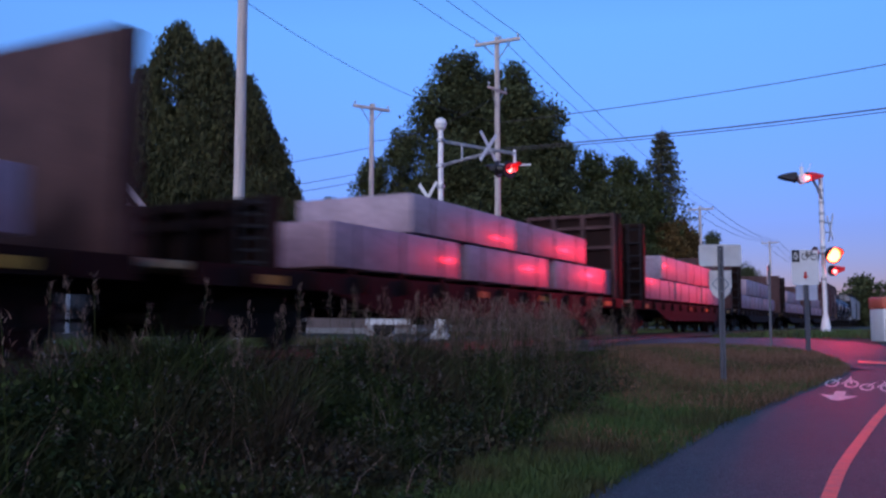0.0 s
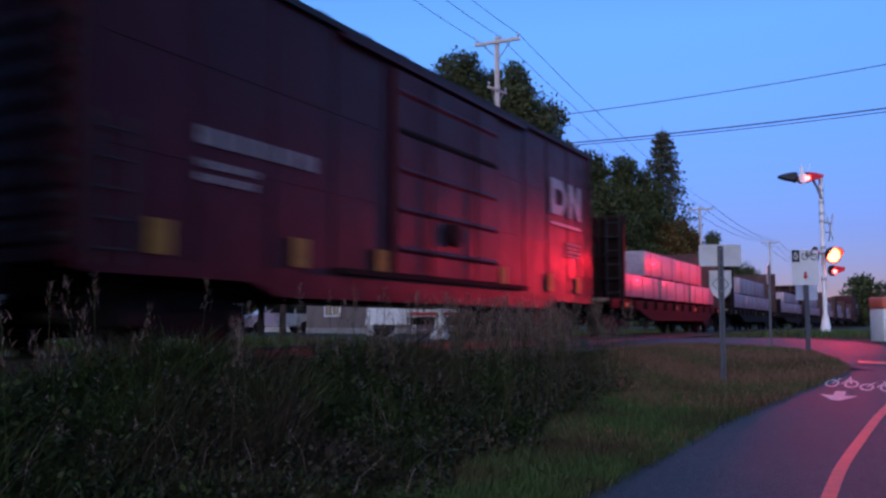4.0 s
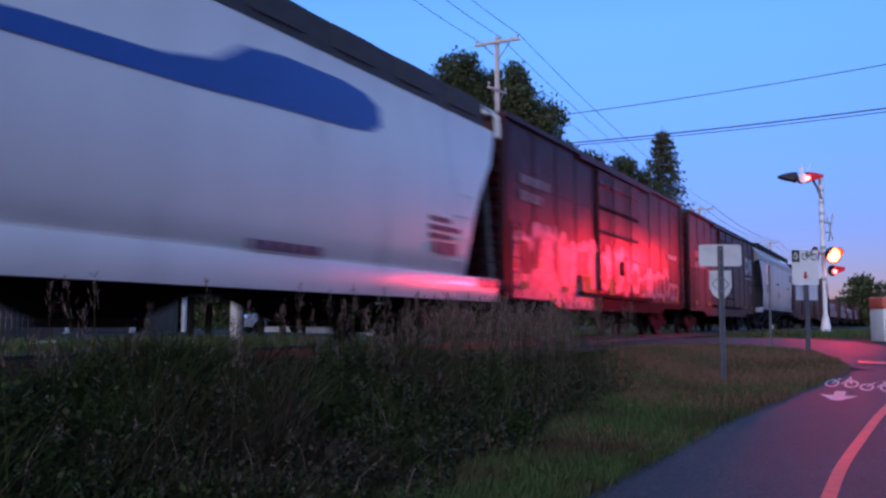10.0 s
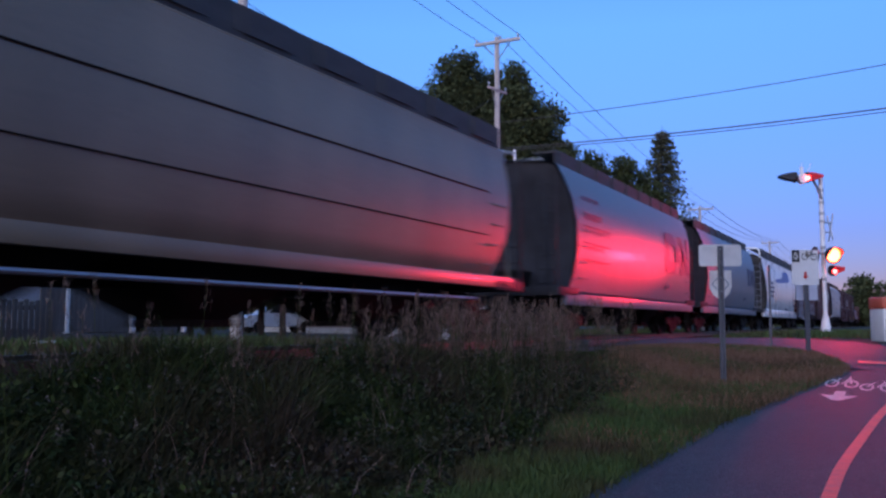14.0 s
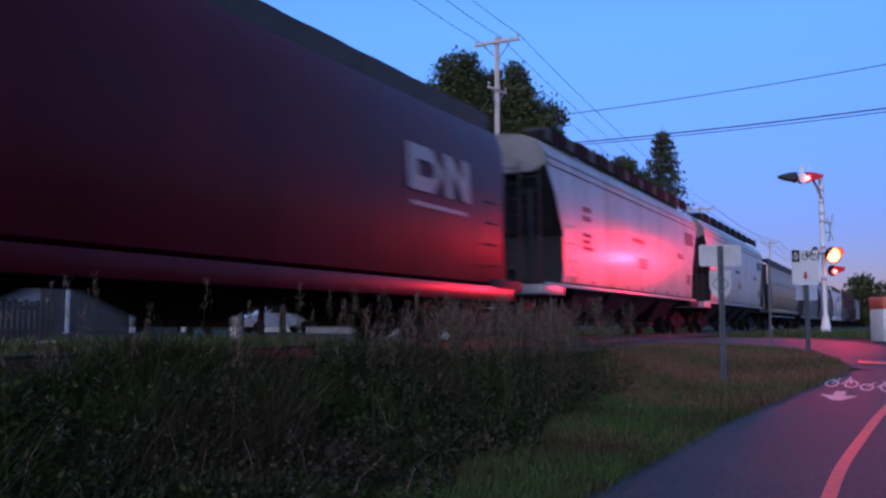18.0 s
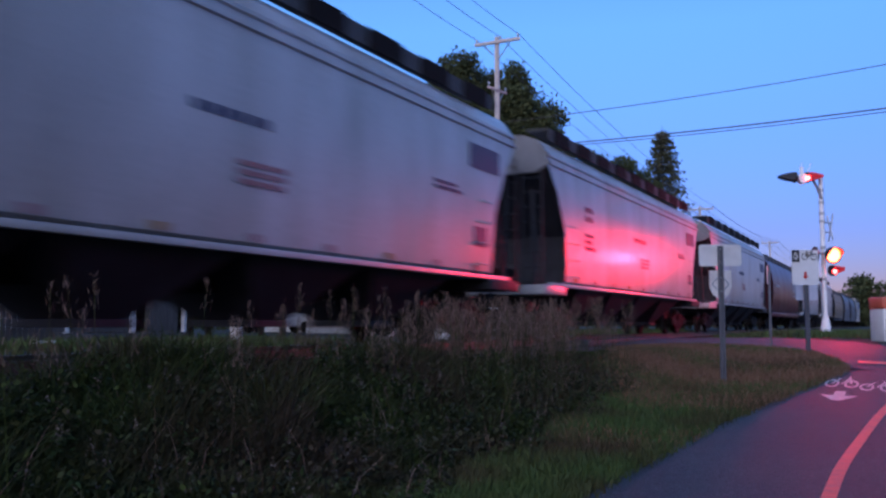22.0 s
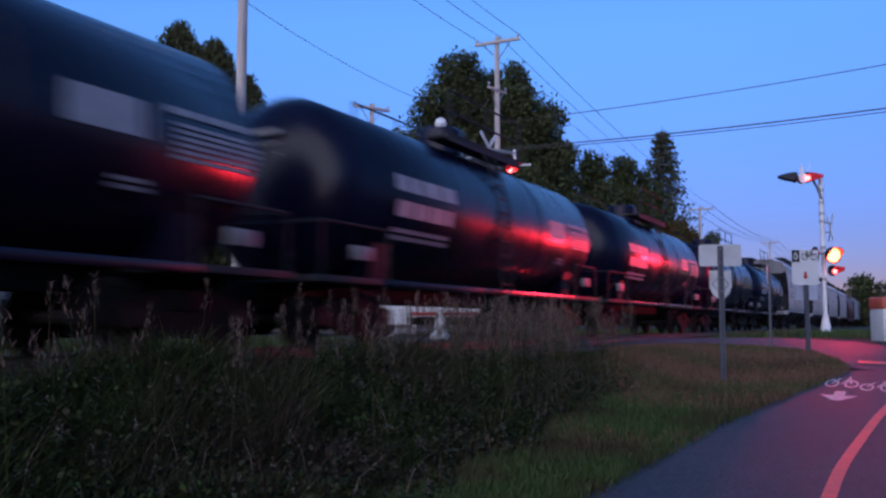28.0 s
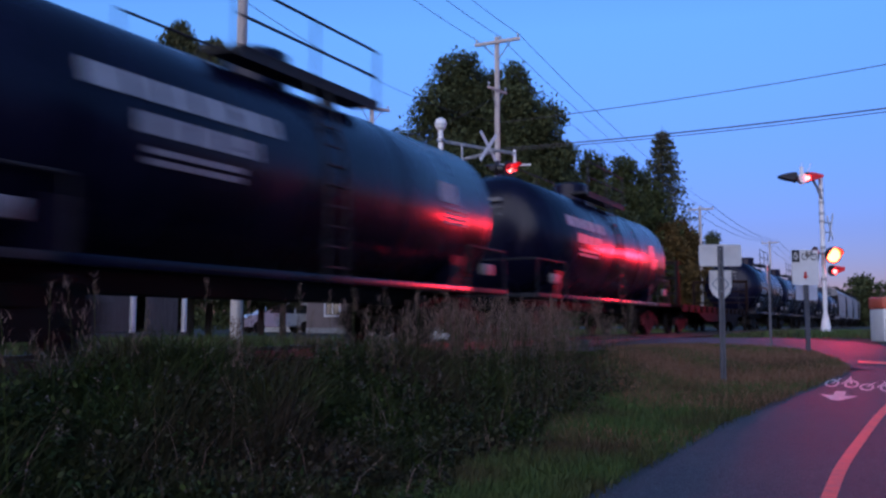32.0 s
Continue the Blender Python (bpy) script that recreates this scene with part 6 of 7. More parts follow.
def make_houses():
    e = house("house", frame_at(19.25, -16.3, 0.95, "rails"), 4.42, 9.0, 4.65, 8.22, M_SIDING, M_SHINGLE, "white clapboard house with steep dark roof and porch")
    window(e, -1.75, 3.85, 0.95, 1.45)
    window(e, 1.6, 0.9, 1.2, 1.3)
    # porch along the gable
    bm = bmesh.new()
    prism(bm, [(0.0, 3.62), (-2.55, 2.78), (-2.55, 2.86), (0.0, 3.74)], "x", -6.0, 4.6)
    part("porch_roof", bm, M_SHINGLE, e, "low shingled porch roof", 0)
    bm = bmesh.new()
    box(bm, -6.0, 4.62, -2.63, -2.55, 2.62, 2.88)
    part("porch_fascia", bm, M_TRIM, e, "white porch fascia", 0)
    bm = bmesh.new()
    box(bm, -5.9, 4.5, -2.5, -0.05, 2.60, 2.65)
    part("porch_ceiling", bm, M_TRIM, e, "", 0)
    for x in (-5.8, -3.2, -0.6, 2.0, 4.4):
        bm = bmesh.new()
        box(bm, x - 0.07, x + 0.07, -2.45, -2.31, 0.2, 2.62, 0.01)
        part("porch_post", bm, M_TRIM, e)
    for x0, x1 in ((-1.55, 1.85), (2.6, 4.05)):
        bm = bmesh.new()
        box(bm, x0, x1, -2.42, -2.36, 0.25, 1.6)
        part("porch_panel", bm, M_BOARD, e, "grey panel below the porch rail", 0)
    bm = bmesh.new()
    box(bm, -6.0, 4.5, -2.5, 0.0, -0.3, 0.22, 0.02)
    part("porch_floor", bm, M_BOARD, e)
    bm = bmesh.new()
    tube(bm, (2.4, -1.2, 3.3), (2.9, -1.4, 3.95), 0.03, 6)
    part("vent_pipe", bm, M_GALV, e)

    e = house("house", frame_at(39.6, -16.8, 0.95, "path"), 3.5, 10.0, 3.75, 6.9, M_SIDING2, M_SHINGLE2, "taupe clapboard house with white windows and maroon roof")
    for x in (-1.75, 1.75):
        window(e, x, 3.62, 0.62, 1.15, t=0.14)
        window(e, x, 1.0, 0.9, 1.2)
    bm = bmesh.new()
    tube(bm, (0.42, 4.4, 6.3), (0.42, 4.4, 7.75), 0.09, 10)
    part("chimney_pipe", bm, M_TRIM, e, "pale metal flue")
    # eave-side porch toward the rails
    bm = bmesh.new()
    box(bm, 3.5, 5.2, 0.6, 8.0, 2.95, 3.1)
    part("side_porch_roof", bm, M_SHINGLE2, e, "", 0)
    bm = bmesh.new()
    box(bm, 5.2, 5.25, 0.6, 8.0, 2.9, 3.12)
    part("side_porch_fascia", bm, M_TRIM, e, "", 0)
    for y in (0.7, 4.0, 7.8):
        bm = bmesh.new()
        box(bm, 5.0, 5.12, y, y + 0.12, 0, 2.95)
        part("side_porch_post", bm, M_TRIM, e)

    # small shed with a blue roof behind the first house
    e = house("shed", frame_at(45.0, -25.5, 0.95, "path"), 2.6, 4.0, 2.6, 4.4, M_SIDING2, M_CARBLUE, "small dark shed with blue roof", 0.2)


def make_yard():
    e = thing("board_fence", pose(*at(8.0, -10.0, 0.95), 0, 0, TURN), "grey weathered board fence along the yard", "fence")
    board = None
    for i in range(46):
        h = 1.05 + 0.05 * math.sin(i * 2.7)
        if board is None:
            bm = bmesh.new()
            box(bm, -0.065, 0.065, -0.012, 0.012, 0.05, 1.08, 0.004)
            board = part("board", bm, M_BOARD, e)
            board.matrix_basis = pose(0.08, 0, 0)
        else:
            share("board", board, e, pose(0.08 + i * 0.155, 0, 0.03 * math.sin(i * 2.7)))
    for z in (0.3, 0.85):
        bm = bmesh.new()
        box(bm, 0, 7.1, 0.013, 0.05, z, z + 0.09)
        part("rail", bm, M_BOARD, e, "", 0)
    for i in range(4):
        bm = bmesh.new()
        box(bm, i * 2.33 - 0.05, i * 2.33 + 0.05, 0.05, 0.15, -0.3, 1.15)
        part("post", bm, M_BOARD, e, "", 0)
    for s, p, h in ((33.0, -11.0, 1.5), (33.6, -11.2, 1.2), (35.2, -11.0, 1.3)):
        e = thing("marker_post", pose(*at(s, p, 0.95), 0, 0, TURN), "white painted post in the far yard", "post", "yard posts")
        bm = bmesh.new()
        box(bm, -0.06, 0.06, -0.06, 0.06, -0.2, h, 0.01)
        part("shaft", bm, M_TRIM, e)
        bm = bmesh.new()
        box(bm, -0.08, 0.08, -0.08, 0.08, h, h + 0.05, 0.01)
        part("cap", bm, M_TRIM, e)


def make_kerb():
    e = thing("kerb_stone", pose(*at(13.3, -8.0, 0.95), 0, 0, TURN), "white painted kerb stone in the far yard", "kerb stone")
    bm = bmesh.new()
    box(bm, -0.28, 0.28, -0.12, 0.12, -0.05, 0.14, 0.02)
    part("block", bm, M_TRIM, e)


# ---- vehicles ----
def wheels(e, xs, y, r, w=0.22):
    for x in xs:
        for k in (-1, 1):
            bm = bmesh.new()
            yy = k * y
            lathe(bm, [(yy - w / 2, r * 0.6), (yy - w / 2, r * 0.95), (yy - w / 3, r), (yy + w / 3, r), (yy + w / 2, r * 0.95), (yy + w / 2, r * 0.6)], 20, "y", (x, 0, r))
            t = part("wheel", bm, M_RUBBER, e, "black tyre")
            bm = bmesh.new()
            lathe(bm, [(yy - w * 0.4, 0.05), (yy - w * 0.4, r * 0.62), (yy + w * 0.4, r * 0.62), (yy + w * 0.4, 0.05)], 14, "y", (x, 0, r))
            part("rim", bm, M_GALV, t)


def car_body(name, m, prof, glass, width, paint, label):
    e = thing(name, m, label, "car")
    bm = bmesh.new()
    prism(bm, prof, "y", -width / 2, width / 2)
    bmesh.ops.bevel(bm, geom=[x for x in bm.edges], offset=0.05, segments=2, affect="EDGES")
    part("body", bm, paint, e, "", 40)
    for k in (-1, 1):
        for q in glass:
            bm = bmesh.new()
            prism(bm, q, "y", *sorted((k * width / 2, k * (width / 2 + 0.012))))
            part("side_window", bm, M_GLASSY, e, "", 0)
    return e


def make_vehicles():
    m = pose(-9.45, 50.5, 0.95, 0, 0, 210)
    prof = [(-2.2, 0.35), (-2.25, 0.75), (-2.15, 1.05), (-1.75, 1.62), (-1.3, 1.72), (0.3, 1.72), (0.6, 1.6), (1.15, 1.1), (2.05, 0.98), (2.25, 0.75), (2.25, 0.35)]
    e = car_body("parked_suv", m, prof, [[(-1.6, 1.1), (-1.35, 1.58), (-0.75, 1.6), (-0.75, 1.1)], [(-0.65, 1.1), (-0.65, 1.6), (0.25, 1.6), (0.85, 1.12)]], 1.8, M_CARWHITE, "white sport utility car parked in the far yard")
    wheels(e, (-1.35, 1.4), 0.82, 0.34)
    for k in (-1, 1):
        bm = bmesh.new()
        box(bm, 2.18, 2.27, k * 0.7 - 0.16, k * 0.7 + 0.16, 0.72, 0.88, 0.02)
        part("headlight", bm, M_GALV, e)
        bm = bmesh.new()
        box(bm, -2.27, -2.2, k * 0.75 - 0.1, k * 0.75 + 0.1, 0.8, 1.05, 0.02)
        part("tail_lamp", bm, M_REDPAINT, e)
    # dark blue car nearer the house
    m = pose(-13.0, 38, 0.95, 0, 0, 65)
    prof = [(-2.1, 0.3), (-2.15, 0.8), (-1.6, 0.98), (-1.0, 1.4), (0.4, 1.42), (1.0, 1.0), (2.0, 0.85), (2.1, 0.3)]
    e = car_body("parked_car", m, prof, [[(-1.1, 1.0), (-0.85, 1.32), (-0.2, 1.34), (-0.2, 1.0)], [(-0.1, 1.0), (-0.1, 1.34), (0.35, 1.34), (0.75, 1.02)]], 1.75, M_CARBLUE, "dark blue car parked beside the white house")
    wheels(e, (-1.3, 1.3), 0.8, 0.31)
    # delivery truck waiting beyond the crossing
    m = pose(0.1, 34.6, 0.98, 0, 0, 182)
    e = thing("box_truck", m, "white box truck with red oval panel waiting at the crossing", "truck")
    bm = bmesh.new()
    box(bm, -2.0, 1.35, -1.05, 1.05, 0.75, 2.52, 0.04)
    part("cargo_box", bm, M_CARWHITE, e)
    bm = bmesh.new()
    prism(bm, [(1.4, 0.45), (1.4, 2.35), (1.75, 2.4), (2.15, 1.75), (3.0, 1.55), (3.1, 0.45)], "y", -0.98, 0.98)
    part("cab", bm, M_CARWHITE, e, "", 0)
    for k in (-1, 1):
        bm = bmesh.new()
        prism(bm, [(1.55, 1.55), (1.55, 2.2), (1.8, 2.2), (2.05, 1.7), (2.0, 1.55)], "y", *sorted((k * 0.98, k * 0.995)))
        part("cab_window", bm, M_GLASSY, e, "", 0)
        bm = bmesh.new()
        n = 24
        prism(bm, [(-0.4 + 0.95 * math.cos(2 * math.pi * i / n), 1.72 + 0.6 * math.sin(2 * math.pi * i / n)) for i in range(n)], "y", *sorted((k * 1.05, k * 1.062)))
        part("oval_panel", bm, M_SIGNBLACK, e, "dark rim of the oval", 0)
        bm = bmesh.new()
        prism(bm, [(-0.4 + 0.85 * math.cos(2 * math.pi * i / n), 1.72 + 0.52 * math.sin(2 * math.pi * i / n)) for i in range(n)], "y", *sorted((k * 1.062, k * 1.07)))
        part("oval_panel", bm, M_REDPAINT, e, "red oval panel", 0)
        bm = bmesh.new()
        box(bm, -2.0, 1.35, *sorted((k * 1.05, k * 1.06)), 0.8, 0.92)
        part("trim_strip", bm, M_REDPAINT, e, "", 0)
    bm = bmesh.new()
    box(bm, -2.0, 3.0, -0.5, 0.5, 0.45, 0.72)
    part("chassis", bm, M_RUST, e)
    wheels(e, (-1.2, 2.4), 0.85, 0.4)


# ---- trees ----
def leaf_cloud(name, C, size, mat, parent, rng, flat=0.0, slim=1.0):
    """Many small four-cornered leaf clumps at the centres C."""
    n = len(C)
    a = rng.normal(size=(n, 3))
    a[:, 2] *= 1 - flat
    a /= np.linalg.norm(a, axis=1, keepdims=True)
    b = rng.normal(size=(n, 3))
    b -= a * (a * b).sum(1, keepdims=True)
    b /= np.linalg.norm(b, axis=1, keepdims=True)
    s = size * rng.uniform(0.55, 1.35, (n, 1))
    k = rng.uniform(0.45, 0.8, (n, 1)) * slim
    V = np.stack([C - a * s, C - b * s * k, C + a * s, C + b * s * k], 1).reshape(-1, 3)
    return sheet(name, V, np.arange(4 * n).reshape(-1, 4), mat, parent)


def lobes_cloud(lobes, n, rng, shell=0.45):
    w = np.array([l[3] ** 2 for l in lobes])
    idx = rng.choice(len(lobes), n, p=w / w.sum())
    L = np.array(lobes)[idx]
    v = rng.normal(size=(n, 3))
    v /= np.linalg.norm(v, axis=1, keepdims=True)
    r = (shell + (1 - shell) * rng.uniform(0, 1, (n, 1)) ** 0.6) * (1 + 0.22 * rng.normal(size=(n, 1)) * 0.6)
    return L[:, :3] + v * r * L[:, 3:4] * np.array([1, 1, 0.85])


def tree(x, y, h, width, seed, mat, label, z=0.95, n=9000, base=0.22, size=0.2):
    rng = np.random.default_rng(seed)
    e = thing("tree", pose(x, y, z), label, "tree", "yard trees")
    bm = bmesh.new()
    th = h * 0.55
    r = 0.03 * h * 0.5
    tube(bm, (0, 0, -0.2), (0.1, 0, th * 0.5), r, 10, r * 0.75, False)
    tube(bm, (0.1, 0, th * 0.5), (0, 0.1, th), r * 0.75, 9, r * 0.35)
    lobes = []
    # limbs, each with a spray of smaller clumps round its end
    for i in range(18):
        k = i / 17
        a = rng.uniform(0, 2 * math.pi)
        zz = h * (base + (1 - base) * (0.12 + 0.8 * k))
        prof = math.sin(math.pi * min(1, (0.18 + 0.78 * k) ** 0.9)) ** 0.6
        rad = width * 0.53 * prof
        R = width * 0.25 * (0.75 + 0.5 * rng.random()) * (1.0 if k < 0.8 else 0.75)
        d = max(0.0, rad - R * 0.8) * rng.uniform(0.75, 1.1)
        c = (d * math.cos(a), d * math.sin(a), min(zz, h - R * 0.7))
        for j in range(5):
            v = rng.normal(size=3)
            v /= np.linalg.norm(v)
            lobes.append((*(np.array(c) + v * R * 0.72), R * rng.uniform(0.3, 0.62)))
        lobes.append((*c, R * 0.95))
        lobes.append((c[0] * 0.4, c[1] * 0.4, c[2] * 0.96, R * 0.9))
        tube(bm, (0, 0, max(1.0, c[2] * 0.55)), (c[0] * 0.8, c[1] * 0.8, c[2]), r * 0.3, 5, r * 0.08, False)
    lobes.append((0, 0, h * 0.55, width * 0.3))
    part("trunk", bm, M_BARK, e)
    leaf_cloud("crown", lobes_cloud(lobes, n, rng, 0.35), size, mat, e, rng)
    return e


def cedar(x, y, h, width, seed, label, z=0.95, n=7000, low=0.2):
    rng = np.random.default_rng(seed)
    e = thing("tree", pose(x, y, z), label, "tree", "yard trees")
    bm = bmesh.new()
    tube(bm, (0, 0, -0.2), (0, 0, h * 0.9), 0.16, 8, 0.03)
    part("trunk", bm, M_BARK, e)
    # upright sprays in tufts, uneven in depth
    m = n // 22
    k = rng.uniform(0, 1, m) ** 0.85
    a = rng.uniform(0, 2 * math.pi, m)
    prof = np.minimum(1.0, 0.55 + k * 1.8) * (1 - k ** 2.6) ** 0.72
    lump = 1 + 0.12 * np.sin(a * 3 + k * 9 + seed) + 0.10 * np.sin(a * 5 - k * 17)
    r = width * 0.5 * prof * lump * (0.66 + 0.38 * rng.uniform(0, 1, m) ** 0.6) + 0.05
    C = np.stack([r * np.cos(a), r * np.sin(a), low + k * (h - 0.15 - low)], 1)
    C = np.repeat(C, 22, 0) + np.clip(rng.normal(size=(22 * m, 3)), -1.7, 1.7) * np.array([0.12, 0.12, 0.26])
    leaf_cloud("crown", C, 0.13, M_CEDAR, e, rng, -2.5, 0.42)


def spruce(x, y, h, width, seed, label, z=0.95):
    rng = np.random.default_rng(seed)
    e = thing("tree", pose(x, y, z), label, "tree", "yard trees")
    bm = bmesh.new()
    tube(bm, (0, 0, -0.2), (0, 0, h), 0.2, 8, 0.02)
    part("trunk", bm, M_BARK, e)
    C = []
    tiers = 30
    for i in range(tiers):
        k = i / tiers
        zz = h * (0.08 + 0.9 * k)
        nb = 9
        for j in range(nb):
            a = 2 * math.pi * (j + rng.random()) / nb
            ln = width * 0.5 * (1 - k) ** 0.62 * rng.uniform(0.7, 1.15) + 0.12
            for q in range(46):
                f = rng.uniform(0.15, 1)
                C.append((ln * f * math.cos(a) + rng.normal() * 0.12, ln * f * math.sin(a) + rng.normal() * 0.12, zz - 0.35 * f * ln * 0.5 + 0.12 * rng.normal()))
    leaf_cloud("crown", np.array(C), 0.14, M_SPRUCE, e, rng)


def make_trees():
    lab = "dense dark green cedar beside the white house"
    for i, (px, Y, top, w) in enumerate(((308, 36, 13.0, 4.6), (372, 36, 12.2, 4.2), (250, 36.5, 11.2, 4.4), (428, 36.5, 10.9, 3.8), (464, 37, 8.9, 3.3), (502, 37, 6.8, 2.0), (222, 37.5, 9.2, 3.6), (340, 35, 9.0, 5.0), (420, 35.2, 7.0, 4.4))):
        cedar((px - 784) / 1552 * Y, Y, top - 0.1, w, 100 + i, lab, n=24000, low=1.5 if px > 300 else 0.2)
    big = "large leafy broadleaf tree, dark against the sky"
    tree(1.1, 56, 18.5, 7.6, 1, M_LEAF, big, n=60000, size=0.11)
    tree(2.8, 57.5, 17.3, 7.6, 8, M_LEAF, big, n=40000, size=0.11)
    tree(4.75, 57, 17.7, 7.2, 2, M_LEAF, big, n=56000, size=0.11)
    tree(2.3, 58, 14.5, 9.6, 3, M_LEAF, big, n=26000, size=0.11)
    mid = "leafy green tree behind the houses"
    tree(-5.2, 66, 13.2, 5.5, 4, M_LEAF, mid, n=20000, size=0.12)
    tree(-3.0, 64, 14.4, 5.2, 5, M_LEAF, mid, n=20000, size=0.12)
    tree(-8.4, 66, 10.2, 4.2, 6, M_LEAF, mid, n=15000, size=0.12)
    for i, (px, Y, ytop, w, m) in enumerate(((1000, 62, 285, 6.0, M_LEAF), (1055, 64, 262, 5.5, M_LEAF2), (1105, 64, 265, 5.5, M_LEAF2), (1140, 66, 290, 5.0, M_LEAF2), (960, 58, 300, 5.5, M_LEAF), (1075, 58, 330, 6.0, M_LEAF), (1020, 56, 345, 6.0, M_LEAF), (1160, 70, 345, 5.0, M_LEAF2), (1205, 72, 385, 4.2, M_RUSSET), (1228, 80, 405, 3.5, M_RUSSET), (1180, 66, 395, 4.5, M_RUSSET), (900, 54, 330, 6.0, M_LEAF), (830, 52, 350, 6.0, M_LEAF), (1262, 110, 408, 5.0, M_LEAF), (1320, 140, 470, 9.0, M_LEAF), (1290, 120, 465, 7.0, M_LEAF))):
        h = (574 - ytop) / 1552 * Y + 0.5
        tree((px - 784) / 1552 * Y, Y, h, w, 20 + i, m, "bushy green tree along the far side of the track" if m is not M_RUSSET else "low shrubby tree with russet leaves", n=20000, base=0.05, size=0.12)
    spruce(19.2, 76, 17.9, 8.2, 7, "tall dark pointed spruce")
    tree((1527 - 784) / 1552 * 170, 170, 9.8, 10.0, 60, M_LEAF, "round distant tree beyond the crossing", n=4000, base=0.1, size=0.35)
    tree((1500 - 784) / 1552 * 190, 190, 6.5, 9.0, 61, M_LEAF, "round distant tree beyond the crossing", n=3000, base=0.1, size=0.35)
    # unseen trees added beside the path, behind the camera, to shade train and grass
    for i, (s, p, h, w) in enumerate(((-15, 14.5, 9, 7), (-7, 14.5, 8, 6.5), (1, 15.2, 9.5, 7.5), (9, 15.6, 9, 7))):
        w_ = at(s, p)
        tree(w_.x, w_.y, h, w, 90 + i, M_LEAF, "leafy tree added out of view to shade train and grass", z=0.0, n=2600, base=0.05, size=0.42)
    # clipped hedge, added to close the yards and block the bright horizon
    rng = np.random.default_rng(55)
    e = thing("hedge", pose(-19, 67, 0.95), "dark green hedge added behind the yards to cover bright sky", "hedge")
    bm = bmesh.new()
    for x in np.arange(-16, 16.1, 0.8):
        tube(bm, (x, 0, -0.1), (x + 0.1, 0, 1.6), 0.04, 5, 0.02)
    part("stems", bm, M_BARK, e)
    n = 26000
    C = np.stack([rng.uniform(-17, 17, n), rng.uniform(-0.6, 0.6, n), rng.uniform(0.02, 1.0, n) ** 0.8], 1)
    C[:, 2] *= 2.7 + 0.25 * np.sin(C[:, 0] * 1.7) + 0.2 * np.sin(C[:, 0] * 4.3)
    leaf_cloud("foliage", C, 0.13, M_LEAF, e, rng)
    # distant woods that close the view
    rng = np.random.default_rng(77)
    C = []
    for i in range(240):
        u = rng.uniform(-1.0, 1.25)
        Y = rng.uniform(170, 260)
        c = np.array([u * Y * 0.62, Y, 0.95])
        R = rng.uniform(3, 5.0)
        v = rng.normal(size=(130, 3))
        v /= np.linalg.norm(v, axis=1, keepdims=True)
        v[:, 2] = np.abs(v[:, 2]) * rng.uniform(0.7, 1.2)
        C.append(c + v * R * rng.uniform(0.7, 1, (130, 1)))
    o = leaf_cloud("distant_woods", np.concatenate(C), 0.7, M_LEAF, None, rng)
    tagged(o, "dark distant belt of woods on the horizon", "woods", kind="stuff")


# ---- grass and weeds ----
def blades(name, P, H, W, mat, rng, lean=0.35):
    """Bent tapering blades rooted at P."""
    n = len(P)
    a = rng.uniform(0, 2 * math.pi, n)
    dx, dy = np.cos(a), np.sin(a)
    l = H * rng.uniform(0.1, lean * 2, n)
    b = rng.uniform(0, 2 * math.pi, n)
    wx, wy = np.cos(b) * W / 2, np.sin(b) * W / 2
    z = np.zeros(n)
    root = np.stack([P[:, 0], P[:, 1], P[:, 2]], 1)
    side = np.stack([wx, wy, z], 1)
    mid = root + np.stack([dx * l * 0.35, dy * l * 0.35, H * 0.6], 1)
    tip = root + np.stack([dx * l, dy * l, H * rng.uniform(0.85, 1.0, n)], 1)
    V = np.stack([root - side, root + side, mid + side * 0.8, mid - side * 0.8, tip + side * 0.12, tip - side * 0.12], 1).reshape(-1, 3)
    i = np.arange(n)[:, None] * 6
    F = np.concatenate([i + np.array([[0, 1, 2, 3]]), i + np.array([[3, 2, 4, 5]])], 0)
    return sheet(name, V, F, mat)


